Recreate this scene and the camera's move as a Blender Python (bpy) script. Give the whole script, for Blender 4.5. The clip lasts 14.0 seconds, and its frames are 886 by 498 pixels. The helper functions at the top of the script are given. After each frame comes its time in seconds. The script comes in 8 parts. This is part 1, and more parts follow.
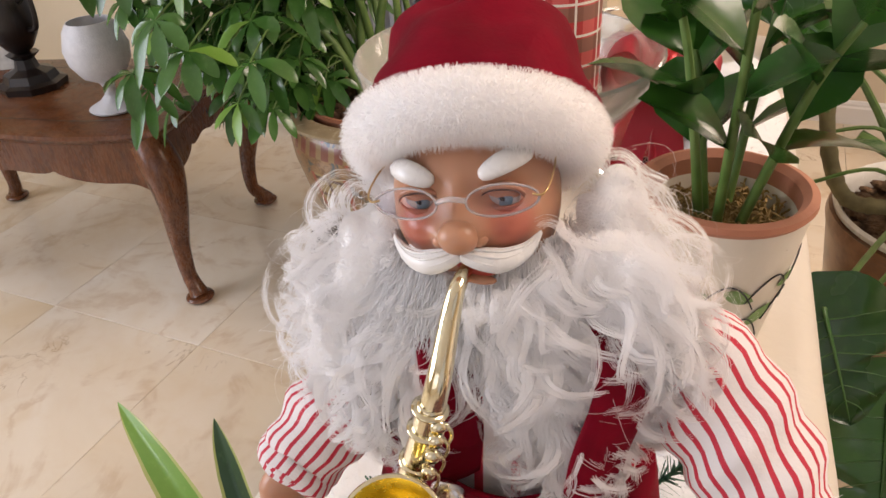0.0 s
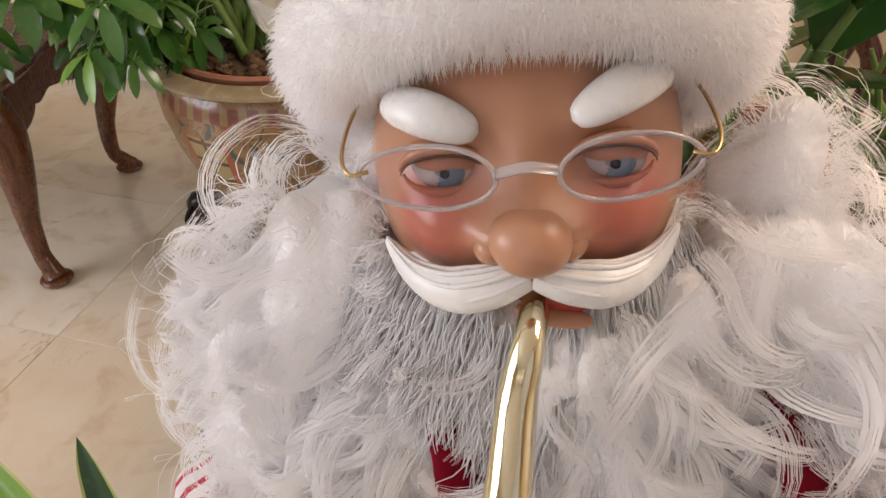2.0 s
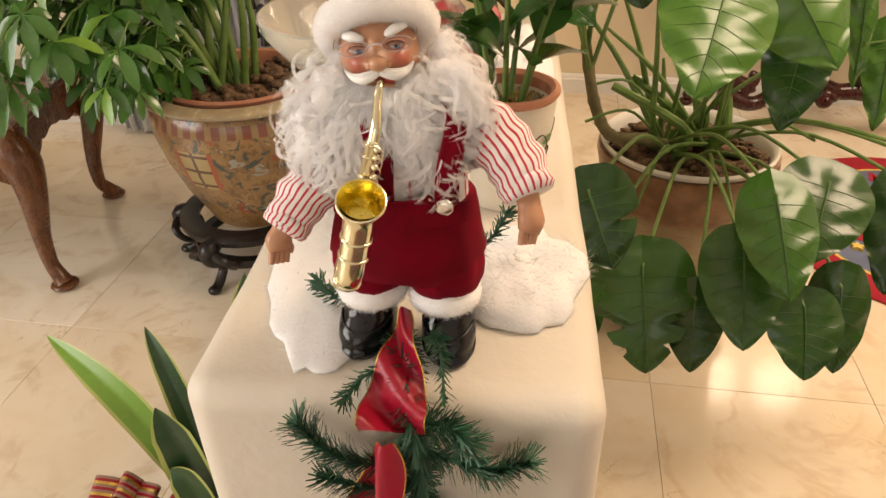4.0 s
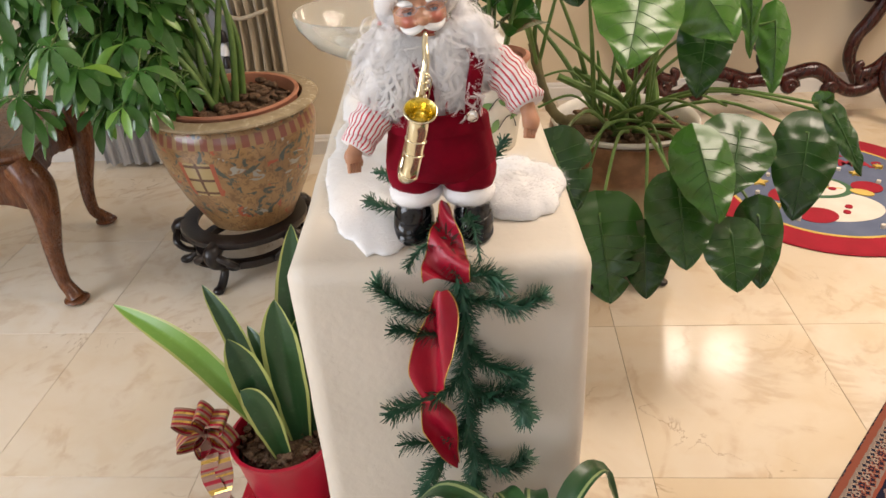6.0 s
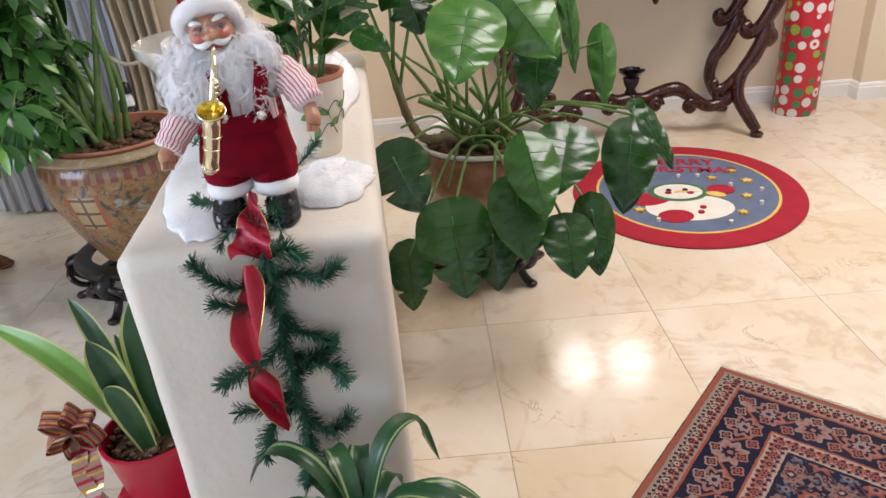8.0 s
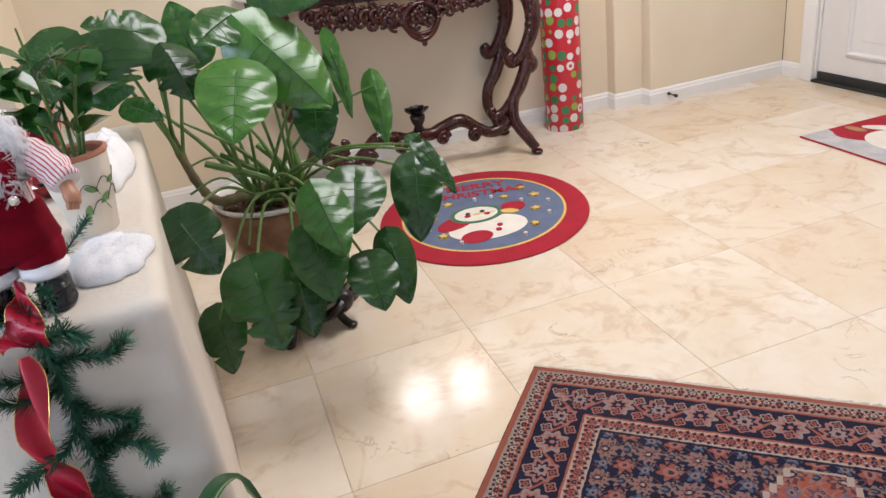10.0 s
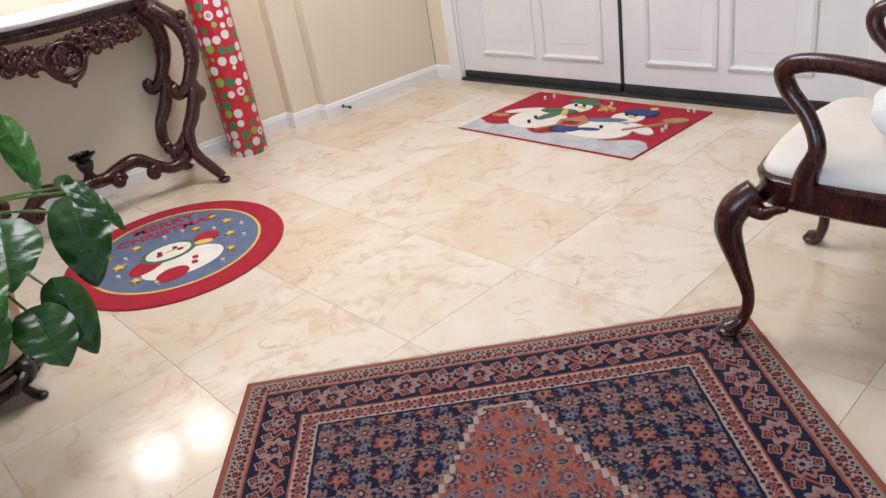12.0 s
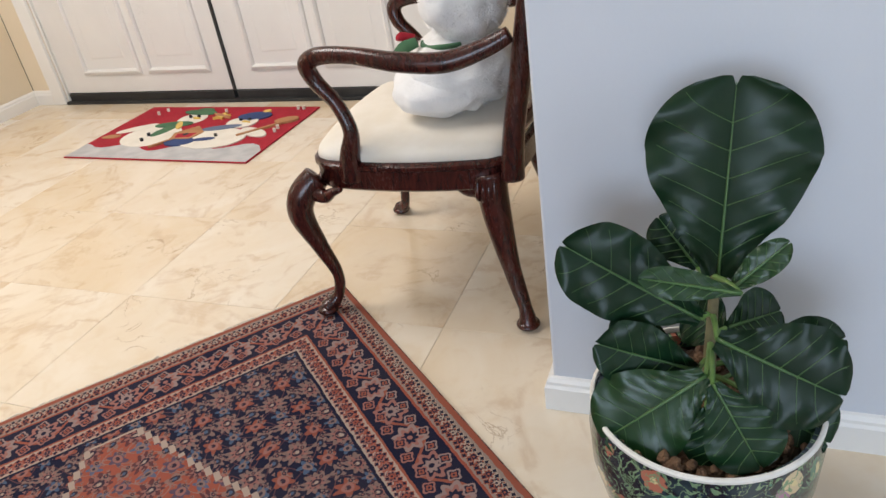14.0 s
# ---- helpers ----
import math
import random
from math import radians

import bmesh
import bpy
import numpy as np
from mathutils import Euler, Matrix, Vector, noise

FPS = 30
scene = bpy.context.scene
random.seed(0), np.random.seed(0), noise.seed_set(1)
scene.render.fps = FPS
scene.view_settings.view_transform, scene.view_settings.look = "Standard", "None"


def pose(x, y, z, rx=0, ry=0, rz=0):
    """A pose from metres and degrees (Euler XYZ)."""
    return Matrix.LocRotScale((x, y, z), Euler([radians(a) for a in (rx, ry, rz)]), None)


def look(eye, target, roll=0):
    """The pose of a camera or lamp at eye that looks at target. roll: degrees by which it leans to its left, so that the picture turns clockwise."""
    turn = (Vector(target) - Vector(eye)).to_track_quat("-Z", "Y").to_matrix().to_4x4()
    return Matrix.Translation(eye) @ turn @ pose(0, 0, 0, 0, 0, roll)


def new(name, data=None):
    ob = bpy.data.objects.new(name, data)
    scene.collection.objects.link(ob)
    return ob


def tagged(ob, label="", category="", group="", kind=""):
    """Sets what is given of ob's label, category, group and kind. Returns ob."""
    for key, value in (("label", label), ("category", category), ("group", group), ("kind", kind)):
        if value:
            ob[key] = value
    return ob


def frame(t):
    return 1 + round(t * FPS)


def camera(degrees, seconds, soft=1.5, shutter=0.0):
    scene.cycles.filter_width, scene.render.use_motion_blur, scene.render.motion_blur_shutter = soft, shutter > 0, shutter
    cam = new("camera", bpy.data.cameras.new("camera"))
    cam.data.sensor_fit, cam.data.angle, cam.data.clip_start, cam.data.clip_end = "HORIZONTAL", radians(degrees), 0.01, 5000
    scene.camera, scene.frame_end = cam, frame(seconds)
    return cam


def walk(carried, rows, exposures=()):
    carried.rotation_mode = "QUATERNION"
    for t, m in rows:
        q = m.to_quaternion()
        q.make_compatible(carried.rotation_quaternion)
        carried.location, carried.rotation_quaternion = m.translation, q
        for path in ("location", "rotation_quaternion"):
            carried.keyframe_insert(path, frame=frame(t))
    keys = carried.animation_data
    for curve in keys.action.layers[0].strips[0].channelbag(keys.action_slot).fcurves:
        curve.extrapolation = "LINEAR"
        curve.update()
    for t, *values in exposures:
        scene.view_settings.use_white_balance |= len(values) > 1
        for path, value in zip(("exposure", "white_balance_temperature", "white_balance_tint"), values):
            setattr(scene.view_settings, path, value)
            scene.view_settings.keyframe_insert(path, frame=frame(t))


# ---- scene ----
cam = camera(63.2, 14.0)

PATH = [
    (0, (0.786, 1.138, 1.068), (0.068, 2.647, -0.032), -3.9),
    (0.5, (0.746, 1.154, 1.052), (0.139, 2.681, -0.088), -2.6),
    (1, (0.723, 1.185, 1.035), (0.205, 2.719, -0.139), -1.8),
    (1.5, (0.719, 1.208, 1.02), (0.273, 2.75, -0.172), -0.6),
    (2, (0.721, 1.216, 1.016), (0.33, 2.772, -0.179), 0.6),
    (2.5, (0.741, 1.164, 1.042), (0.383, 2.728, -0.152), -0.4),
    (3, (0.789, 1.073, 1.081), (0.446, 2.667, -0.078), -0.1),
    (3.5, (0.836, 0.956, 1.101), (0.519, 2.58, -0.023), -0.3),
    (5.8, (0.779, 0.596, 1.127), (0.64, 2.3, 0.089), -3.3),
    (6, (0.777, 0.572, 1.124), (0.64, 2.285, 0.099), -3.5),
    (6.5, (0.771, 0.505, 1.122), (0.666, 2.233, 0.12), -4.2),
    (7, (0.799, 0.473, 1.118), (0.731, 2.213, 0.135), -4.5),
    (7.5, (0.882, 0.435, 1.112), (0.859, 2.19, 0.154), -4.6),
    (7.7, (0.917, 0.423, 1.111), (0.91, 2.185, 0.163), -4.6),
    (9.8, (1.025, 0.361, 1.101), (1.452, 2.117, 0.244), -7.5),
    (10, (1.012, 0.347, 1.112), (1.506, 2.083, 0.251), -8.1),
    (10.5, (1.009, 0.313, 1.104), (1.67, 1.993, 0.243), -8.8),
    (11, (1.021, 0.282, 1.1), (1.845, 1.885, 0.232), -9.3),
    (11.5, (1.04, 0.256, 1.089), (2.022, 1.759, 0.207), -9.9),
    (12, (1.063, 0.224, 1.08), (2.198, 1.602, 0.179), -9.8),
    (12.5, (1.103, 0.175, 1.074), (2.378, 1.41, 0.152), -9.6),
    (13, (1.132, 0.1, 1.07), (2.529, 1.178, 0.128), -9.5),
    (13.5, (1.157, 0.034, 1.061), (2.656, 0.936, 0.093), -9.3),
    (14, (1.171, -0.02, 1.051), (2.744, 0.689, 0.04), -9.2),
]
EXPOSURES = [(0.0, 0.06, 7000, 23), (1.0, -0.14, 7100, 23), (2.0, -0.10, 7300, 23), (3.5, 0.10, 8800, 21), (6.0, 0.18, 7000, 18), (7.5, 0.16, 6050, 17), (10.0, 0.10, 5700, 16), (12.5, 0.03, 5500, 15), (14.0, 0.10, 6000, 12)]
walk(cam, [(t, look(eye, target, roll)) for t, eye, target, roll in PATH], EXPOSURES)

# ---------------------------------------------------------------- light
world = bpy.data.worlds.new("world")
scene.world = world
world.use_nodes = True
_sky = world.node_tree.nodes.new("ShaderNodeTexSky")
_sky.sky_type, _sky.sun_disc = "NISHITA", False
_sky.sun_elevation, _sky.sun_rotation = radians(35), radians(250)
_bg = world.node_tree.nodes["Background"]
world.node_tree.links.new(_sky.outputs[0], _bg.inputs[0])
_bg.inputs[1].default_value = 0.1


def area(name, at, aim, sx, sy, power, color):
    lamp = bpy.data.lights.new(name, "AREA")
    lamp.shape = "ELLIPSE" if sx < 0.4 else "RECTANGLE"
    lamp.size, lamp.size_y, lamp.energy, lamp.color = sx, sy, power, color
    ob = new(name, lamp)
    ob.matrix_world = look(at, aim)
    return ob


# daylight through the window in the west wall, an added fill from the south, and the entry's ceiling fittings
area("window_light_west", (-2.30, 0.15, 1.55), (0.7, 1.0, 0.8), 2.2, 1.6, 68, (0.74, 0.87, 1.0))
area("window_light_south", (0.4, -2.45, 1.5), (0.8, 1.0, 0.9), 2.6, 1.9, 15, (0.92, 0.96, 1.0))
area("ceiling_light_entry", (2.3, 2.2, 2.66), (2.3, 2.2, 0), 1.2, 1.2, 56, (1.0, 0.91, 0.79))
for x, z in ((1.69, 1.36), (1.98, 1.38)):
    bulb = bpy.data.lights.new("wall_light", "POINT")
    bulb.energy, bulb.shadow_soft_size, bulb.color = 4.2, 0.115, (1.0, 0.93, 0.82)
    new("wall_light", bulb).location = (x, 3.60, z)



# ---------------------------------------------------------------- node helper
class V:
    """A value in a material: arithmetic on it makes math nodes."""

    def __init__(self, tree, socket):
        self.tree, self.socket = tree, socket

    def op(self, kind, *others, clamp=False):
        node = self.tree.nodes.new("ShaderNodeMath")
        node.operation, node.use_clamp = kind, clamp
        for slot, value in zip(node.inputs, (self, *others)):
            if isinstance(value, V):
                self.tree.links.new(value.socket, slot)
            else:
                slot.default_value = value
        return V(self.tree, node.outputs[0])

    def __add__(self, o): return self.op("ADD", o)
    def __radd__(self, o): return self.op("ADD", o)
    def __sub__(self, o): return self.op("SUBTRACT", o)
    def __rsub__(self, o): return (self * -1.0).op("ADD", o)
    def __mul__(self, o): return self.op("MULTIPLY", o)
    def __rmul__(self, o): return self.op("MULTIPLY", o)
    def __truediv__(self, o): return self.op("DIVIDE", o)
    def abs(self): return self.op("ABSOLUTE")
    def lt(self, o): return self.op("LESS_THAN", o)
    def gt(self, o): return self.op("GREATER_THAN", o)
    def max(self, o): return self.op("MAXIMUM", o)
    def min(self, o): return self.op("MINIMUM", o)
    def sin(self): return self.op("SINE")
    def power(self, o): return self.op("POWER", o)
    def wrap(self, o): return self.op("WRAP", o, 0.0)
    def floor(self): return self.op("FLOOR")

    def step(self, lo, hi):
        node = self.tree.nodes.new("ShaderNodeMapRange")
        node.interpolation_type = "SMOOTHSTEP"
        self.tree.links.new(self.socket, node.inputs[0])
        node.inputs[1].default_value, node.inputs[2].default_value = lo, hi
        return V(self.tree, node.outputs[0])


class Mat:
    def __init__(self, name, rough=0.5, metal=0.0, **more):
        self.mat = bpy.data.materials.new(name)
        self.mat.use_nodes = True
        self.tree = self.mat.node_tree
        self.bsdf = self.tree.nodes["Principled BSDF"]
        self.bsdf.inputs["Roughness"].default_value = rough
        self.bsdf.inputs["Metallic"].default_value = metal
        for key, value in more.items():
            self.bsdf.inputs[key.replace("_", " ")].default_value = value
        self.coord = self.tree.nodes.new("ShaderNodeTexCoord")

    def where(self, kind="Object"):
        return self.coord.outputs[kind]

    def xyz(self, kind="Object"):
        node = self.tree.nodes.new("ShaderNodeSeparateXYZ")
        self.tree.links.new(self.where(kind), node.inputs[0])
        return [V(self.tree, s) for s in node.outputs]

    def vec(self, x, y, z=0.0):
        node = self.tree.nodes.new("ShaderNodeCombineXYZ")
        for slot, value in zip(node.inputs, (x, y, z)):
            if isinstance(value, V):
                self.tree.links.new(value.socket, slot)
            else:
                slot.default_value = value
        return node.outputs[0]

    def noise(self, scale, detail=3.0, warp=0.0, at=None, rough=0.55):
        node = self.tree.nodes.new("ShaderNodeTexNoise")
        node.inputs["Scale"].default_value, node.inputs["Detail"].default_value = scale, detail
        node.inputs["Distortion"].default_value, node.inputs["Roughness"].default_value = warp, rough
        self.tree.links.new(at or self.where(), node.inputs["Vector"])
        return V(self.tree, node.outputs[0])

    def cells(self, scale, at=None, feature="F1", jitter=1.0, metric="EUCLIDEAN"):
        node = self.tree.nodes.new("ShaderNodeTexVoronoi")
        node.feature, node.distance = feature, metric
        node.inputs["Scale"].default_value, node.inputs["Randomness"].default_value = scale, jitter
        self.tree.links.new(at or self.where(), node.inputs["Vector"])
        return node

    def random(self):
        return V(self.tree, self.tree.nodes.new("ShaderNodeObjectInfo").outputs["Random"])

    def island(self):
        return V(self.tree, self.tree.nodes.new("ShaderNodeNewGeometry").outputs["Random Per Island"])

    def mix(self, fac, a, b):
        node = self.tree.nodes.new("ShaderNodeMix")
        node.data_type = "RGBA"
        for slot, value in ((node.inputs[0], fac), (node.inputs[6], a), (node.inputs[7], b)):
            if isinstance(value, V):
                self.tree.links.new(value.socket, slot)
            elif isinstance(value, bpy.types.NodeSocket):
                self.tree.links.new(value, slot)
            else:
                slot.default_value = (*value, 1.0) if isinstance(value, tuple) else value
        return node.outputs[2]

    def color(self, value):
        if isinstance(value, tuple):
            self.bsdf.inputs["Base Color"].default_value = (*value, 1)
        else:
            self.tree.links.new(value, self.bsdf.inputs["Base Color"])
        return self

    def roughness(self, value):
        self.tree.links.new(value.socket, self.bsdf.inputs["Roughness"])
        return self

    def bump(self, height, strength=0.3, distance=0.002):
        node = self.tree.nodes.new("ShaderNodeBump")
        node.inputs["Strength"].default_value, node.inputs["Distance"].default_value = strength, distance
        self.tree.links.new(height.socket, node.inputs["Height"])
        self.tree.links.new(node.outputs[0], self.bsdf.inputs["Normal"])
        return self


def plain(name, a, b, rough, metal=0.0, big=8.0, fine=90.0, bump=0.15, dist=0.001, **more):
    """A surface that wanders between two colours, with fine grain and relief."""
    m = Mat(name, rough, metal, **more)
    f, g = m.noise(big, 4), m.noise(fine, 3)
    m.color(m.mix(f.step(0.3, 0.7) * 0.75 + g * 0.25, a, b))
    m.roughness((f * 0.5 + g * 0.5 - 0.5) * 0.3 + rough)
    m.bump(g, bump, dist)
    return m.mat


# ---------------------------------------------------------------- mesh helper
class Build:
    """Collects vertices and faces of one mesh."""

    def __init__(self):
        self.v, self.f, self.m = [], [], []

    def add(self, verts, faces, mat=0, at=None):
        base = len(self.v)
        if at is not None:
            verts = [at @ Vector(p) for p in verts]
        self.v.extend(tuple(p) for p in verts)
        self.f.extend(tuple(i + base for i in q) for q in faces)
        self.m.extend([mat] * len(faces))
        return self

    def grid(self, rows, mat=0, closed=False, at=None, caps=False):
        """Rows of points, skinned; closed: each row is a ring."""
        n, k = len(rows), len(rows[0])
        faces = []
        for i in range(n - 1):
            for j in range(k if closed else k - 1):
                a, b = i * k + j, i * k + (j + 1) % k
                faces.append((a, b, b + k, a + k))
        if caps and closed:
            faces.append(tuple(range(k - 1, -1, -1)))
            faces.append(tuple(range((n - 1) * k, n * k)))
        return self.add([p for r in rows for p in r], faces, mat, at)

    def lathe(self, profile, mat=0, at=None, seg=32, squash=(1, 1)):
        hollow = abs(profile[0][1] - profile[-1][1]) < 0.015 and min(profile[0][0], profile[-1][0]) > 0.03
        profile = list(profile) + (list(profile[:1]) if hollow else [])
        rows = [[(r * math.cos(a) * squash[0], r * math.sin(a) * squash[1], z) for a in (2 * math.pi * j / seg for j in range(seg))] for r, z in profile]
        return self.grid(rows, mat, True, at, not hollow)

    def tube(self, pts, radii, mat=0, seg=8, at=None, caps=True, flat=1.0):
        pts = [Vector(p) for p in pts]
        if not isinstance(radii, (list, tuple)):
            radii = [radii] * len(pts)
        rows, side = [], None
        for i, p in enumerate(pts):
            d = (pts[min(i + 1, len(pts) - 1)] - pts[max(i - 1, 0)])
            d = d.normalized() if d.length > 1e-9 else Vector((0, 0, 1))
            if side is None:
                side = d.orthogonal().normalized()
            side = (side - d * side.dot(d)).normalized()
            up = d.cross(side)
            rows.append([p + radii[i] * (math.cos(a) * side + flat * math.sin(a) * up) for a in (2 * math.pi * j / seg for j in range(seg))])
        return self.grid(rows, mat, True, at, caps)

    def ball(self, at, r, mat=0, seg=20, rings=12, wob=0.0, freq=30.0, turn=None):
        r = r if isinstance(r, (tuple, list)) else (r, r, r)
        rows = []
        for i in range(rings + 1):
            t = math.pi * (i + 0.02) / (rings + 0.04)
            row = []
            for j in range(seg):
                a = 2 * math.pi * j / seg
                d = Vector((math.sin(t) * math.cos(a) * r[0], math.sin(t) * math.sin(a) * r[1], math.cos(t) * r[2]))
                if turn:
                    d = turn @ d
                p = Vector(at) + d
                if wob:
                    p += d.normalized() * wob * noise.noise(p * freq)
                row.append(p)
            rows.append(row)
        return self.grid(rows, mat, True, None, True)

    def box(self, lo, hi, mat=0, bevel=0.0, at=None, seg=2):
        bm = bmesh.new()
        bmesh.ops.create_cube(bm, size=1)
        for v in bm.verts:
            v.co = Vector([(lo[i] + hi[i]) / 2 + v.co[i] * (hi[i] - lo[i]) for i in range(3)])
        if bevel:
            bmesh.ops.bevel(bm, geom=bm.edges[:], offset=bevel, segments=seg, profile=0.5, affect="EDGES")
        bm.verts.index_update()
        self.add([v.co.copy() for v in bm.verts], [[v.index for v in q.verts] for q in bm.faces], mat, at)
        bm.free()
        return self

    def plate(self, outline, z0, z1, mat=0, at=None):
        """An outline in the plan, given thickness."""
        n = len(outline)
        verts = [(x, y, z0) for x, y in outline] + [(x, y, z1) for x, y in outline]
        faces = [tuple(range(n - 1, -1, -1)), tuple(range(n, 2 * n))] + [(i, (i + 1) % n, n + (i + 1) % n, n + i) for i in range(n)]
        return self.add(verts, faces, mat, at)

    def mesh(self, name, mats, smooth=True, sharp=40):
        me = bpy.data.meshes.new(name)
        me.from_pydata(self.v, [], self.f)
        for m in mats if isinstance(mats, (list, tuple)) else [mats]:
            me.materials.append(m)
        me.polygons.foreach_set("material_index", self.m)
        if smooth:
            me.polygons.foreach_set("use_smooth", [True] * len(self.f))
            if sharp:
                me.set_sharp_from_angle(angle=radians(sharp))
        me.update()
        return me

    def part(self, name, mats, parent=None, label="", kind="", smooth=True, sharp=40):
        ob = new(name, self.mesh(name, mats, smooth, sharp))
        ob.parent = parent
        return tagged(ob, label, kind=kind)

    def thing(self, name, mats, label, category, group="", kind="", smooth=True, sharp=40):
        return tagged(self.part(name, mats, None, "", "", smooth, sharp), label, category, group, kind)


def empty(name, label, category, group="", at=(0, 0, 0)):
    ob = new(name)
    ob.location = at
    ob.empty_display_size = 0.05
    return tagged(ob, label, category, group)


def spline(pts, n):
    """n points on a smooth curve through the given points."""
    pts = [Vector(p) for p in pts]
    out = []
    for k in range(n):
        s = k / (n - 1) * (len(pts) - 1)
        i = min(int(s), len(pts) - 2)
        t = s - i
        p0, p1, p2, p3 = pts[max(i - 1, 0)], pts[i], pts[i + 1], pts[min(i + 2, len(pts) - 1)]
        out.append(0.5 * (2 * p1 + (p2 - p0) * t + (2 * p0 - 5 * p1 + 4 * p2 - p3) * t * t + (3 * p1 - p0 - 3 * p2 + p3) * t ** 3))
    return out


def lerp(vals, n):
    return [float(v) for v in np.interp(np.linspace(0, 1, n), np.linspace(0, 1, len(vals)), vals)]


def leaf(path, widths, up, b=None, mat=0, fold=0.25, across=6, wave=0.0, seed=0.0, thick=0.0):
    """A leaf blade along a path, folded at its midrib; widths: half widths along it."""
    b = b or Build()
    n = len(path)
    rows = []
    side = None
    for i, p in enumerate(path):
        d = (path[min(i + 1, n - 1)] - path[max(i - 1, 0)]).normalized()
        s = d.cross(Vector(up))
        s = s.normalized() if s.length > 1e-4 else (side or Vector((1, 0, 0)))
        side = s
        nrm = s.cross(d).normalized()
        row = []
        for j in range(across + 1):
            u = 2 * j / across - 1
            w = widths[i]
            row.append(p + s * (u * w) + nrm * (abs(u) * w * fold - thick * (1 - abs(u)) + wave * w * math.sin(6.0 * i / n * 3.1 + 2.1 * u + seed) * abs(u)))
        rows.append(row)
    return b.grid(rows, mat)

# ---------------------------------------------------------------- materials
def marble():
    m = Mat("cream_marble", 0.13, Coat_Weight=0.25, Coat_Roughness=0.05)
    r = m.random()
    x, y, z = m.xyz()
    at = m.vec(x + r * 37.0, y + r * 19.0, r * 8.0)
    cloud, fine = m.noise(2.0, 6, 1.0, at), m.noise(13, 4, 0.5, at)
    vein = (m.noise(2.6, 6, 1.0, at) - 0.5).abs().step(0.045, 0.0)
    vein2 = (m.noise(6.5, 5, 1.6, at) - 0.5).abs().step(0.016, 0.0) * m.noise(4.0, 2, 0, at).step(0.56, 0.68)
    base = m.mix(cloud.step(0.3, 0.72) * 0.55 + r * 0.45, (0.69, 0.555, 0.38), (0.80, 0.735, 0.63))
    base = m.mix(fine.step(0.45, 0.75) * 0.30, base, (0.66, 0.50, 0.31))
    base = m.mix(vein * fine.step(0.35, 0.6) * 0.34, base, (0.50, 0.33, 0.19))
    base = m.mix(vein2 * 0.6, base, (0.36, 0.24, 0.14))
    m.color(base).roughness(fine * 0.10 + 0.10)
    m.bump(m.noise(5, 2), 0.04, 0.002)
    return m.mat


def wood(name, dark, light, rough=0.22, scale=1.0):
    m = Mat(name, rough, Coat_Weight=0.15, Coat_Roughness=0.15, Specular_IOR_Level=0.4)
    x, y, z = m.xyz()
    at = m.vec(x * 3.0, y * 3.0, z * 0.6)
    grain = m.noise(22 * scale, 5, 1.5, at)
    fine = m.noise(140 * scale, 3, 0.2, at)
    wear = m.noise(9, 3)
    m.color(m.mix(grain.step(0.3, 0.7) * 0.7 + fine * 0.2 + wear * 0.1, dark, light))
    m.roughness(fine * 0.15 + wear * 0.12 + rough - 0.1).bump(fine, 0.08, 0.001)
    return m.mat


def foliage(name, a, b, rib, rough=0.28, spots=0.0, stripes=0.0):
    m = Mat(name, rough, Subsurface_Weight=0.0)
    r = m.random() if not spots else m.random() * 0.3 + m.island() * 0.7
    f, g = m.noise(18, 3), m.noise(120, 2)
    c = m.mix((r * 0.6 + f * 0.5 - 0.05), a, b)
    c = m.mix(g.step(0.55, 0.8) * 0.25, c, rib)
    m.color(c).roughness(f * 0.2 + rough - 0.06).bump(f * 0.6 + g * 0.4, 0.18, 0.002)
    m.bsdf.inputs["Transmission Weight"].default_value = 0.0
    return m.mat


MARBLE = marble()
GROUT = plain("grout", (0.68, 0.60, 0.48), (0.74, 0.66, 0.55), 0.5)
CREAM = plain("cream_wall_paint", (0.73, 0.63, 0.47), (0.77, 0.67, 0.51), 0.62, big=2.2, fine=160, bump=0.12, dist=0.002)
# bluish cast of window daylight on the partition, put into its colour
COOL = plain("daylight_tinted_wall_paint", (0.60, 0.63, 0.69), (0.64, 0.665, 0.72), 0.6, big=2.0, fine=160, bump=0.12, dist=0.002)
PLASTER = plain("cream_plaster", (0.70, 0.635, 0.54), (0.75, 0.685, 0.59), 0.55, big=6, fine=55, bump=0.3, dist=0.004)
TRIM = plain("white_trim_paint", (0.80, 0.79, 0.76), (0.84, 0.83, 0.81), 0.35, big=5, fine=120, bump=0.06)
DOOR = plain("door_paint", (0.72, 0.70, 0.68), (0.76, 0.745, 0.725), 0.32, big=4, fine=110, bump=0.05)
CEIL = plain("ceiling_paint", (0.80, 0.78, 0.74), (0.83, 0.81, 0.77), 0.8, big=3, fine=150, bump=0.25)
BLACK = plain("black_rubber", (0.012, 0.012, 0.012), (0.03, 0.03, 0.03), 0.6)
BRONZE = plain("dark_bronze", (0.05, 0.04, 0.03), (0.10, 0.08, 0.06), 0.35, 1.0)
STEEL = plain("brushed_steel", (0.5, 0.48, 0.45), (0.6, 0.58, 0.55), 0.3, 1.0)
MAHOG = wood("dark_mahogany", (0.010, 0.003, 0.003), (0.075, 0.015, 0.010))
WALNUT = wood("walnut", (0.062, 0.020, 0.008), (0.20, 0.072, 0.027), 0.24)
EBONY = wood("black_lacquered_wood", (0.006, 0.004, 0.004), (0.02, 0.013, 0.011), 0.3)
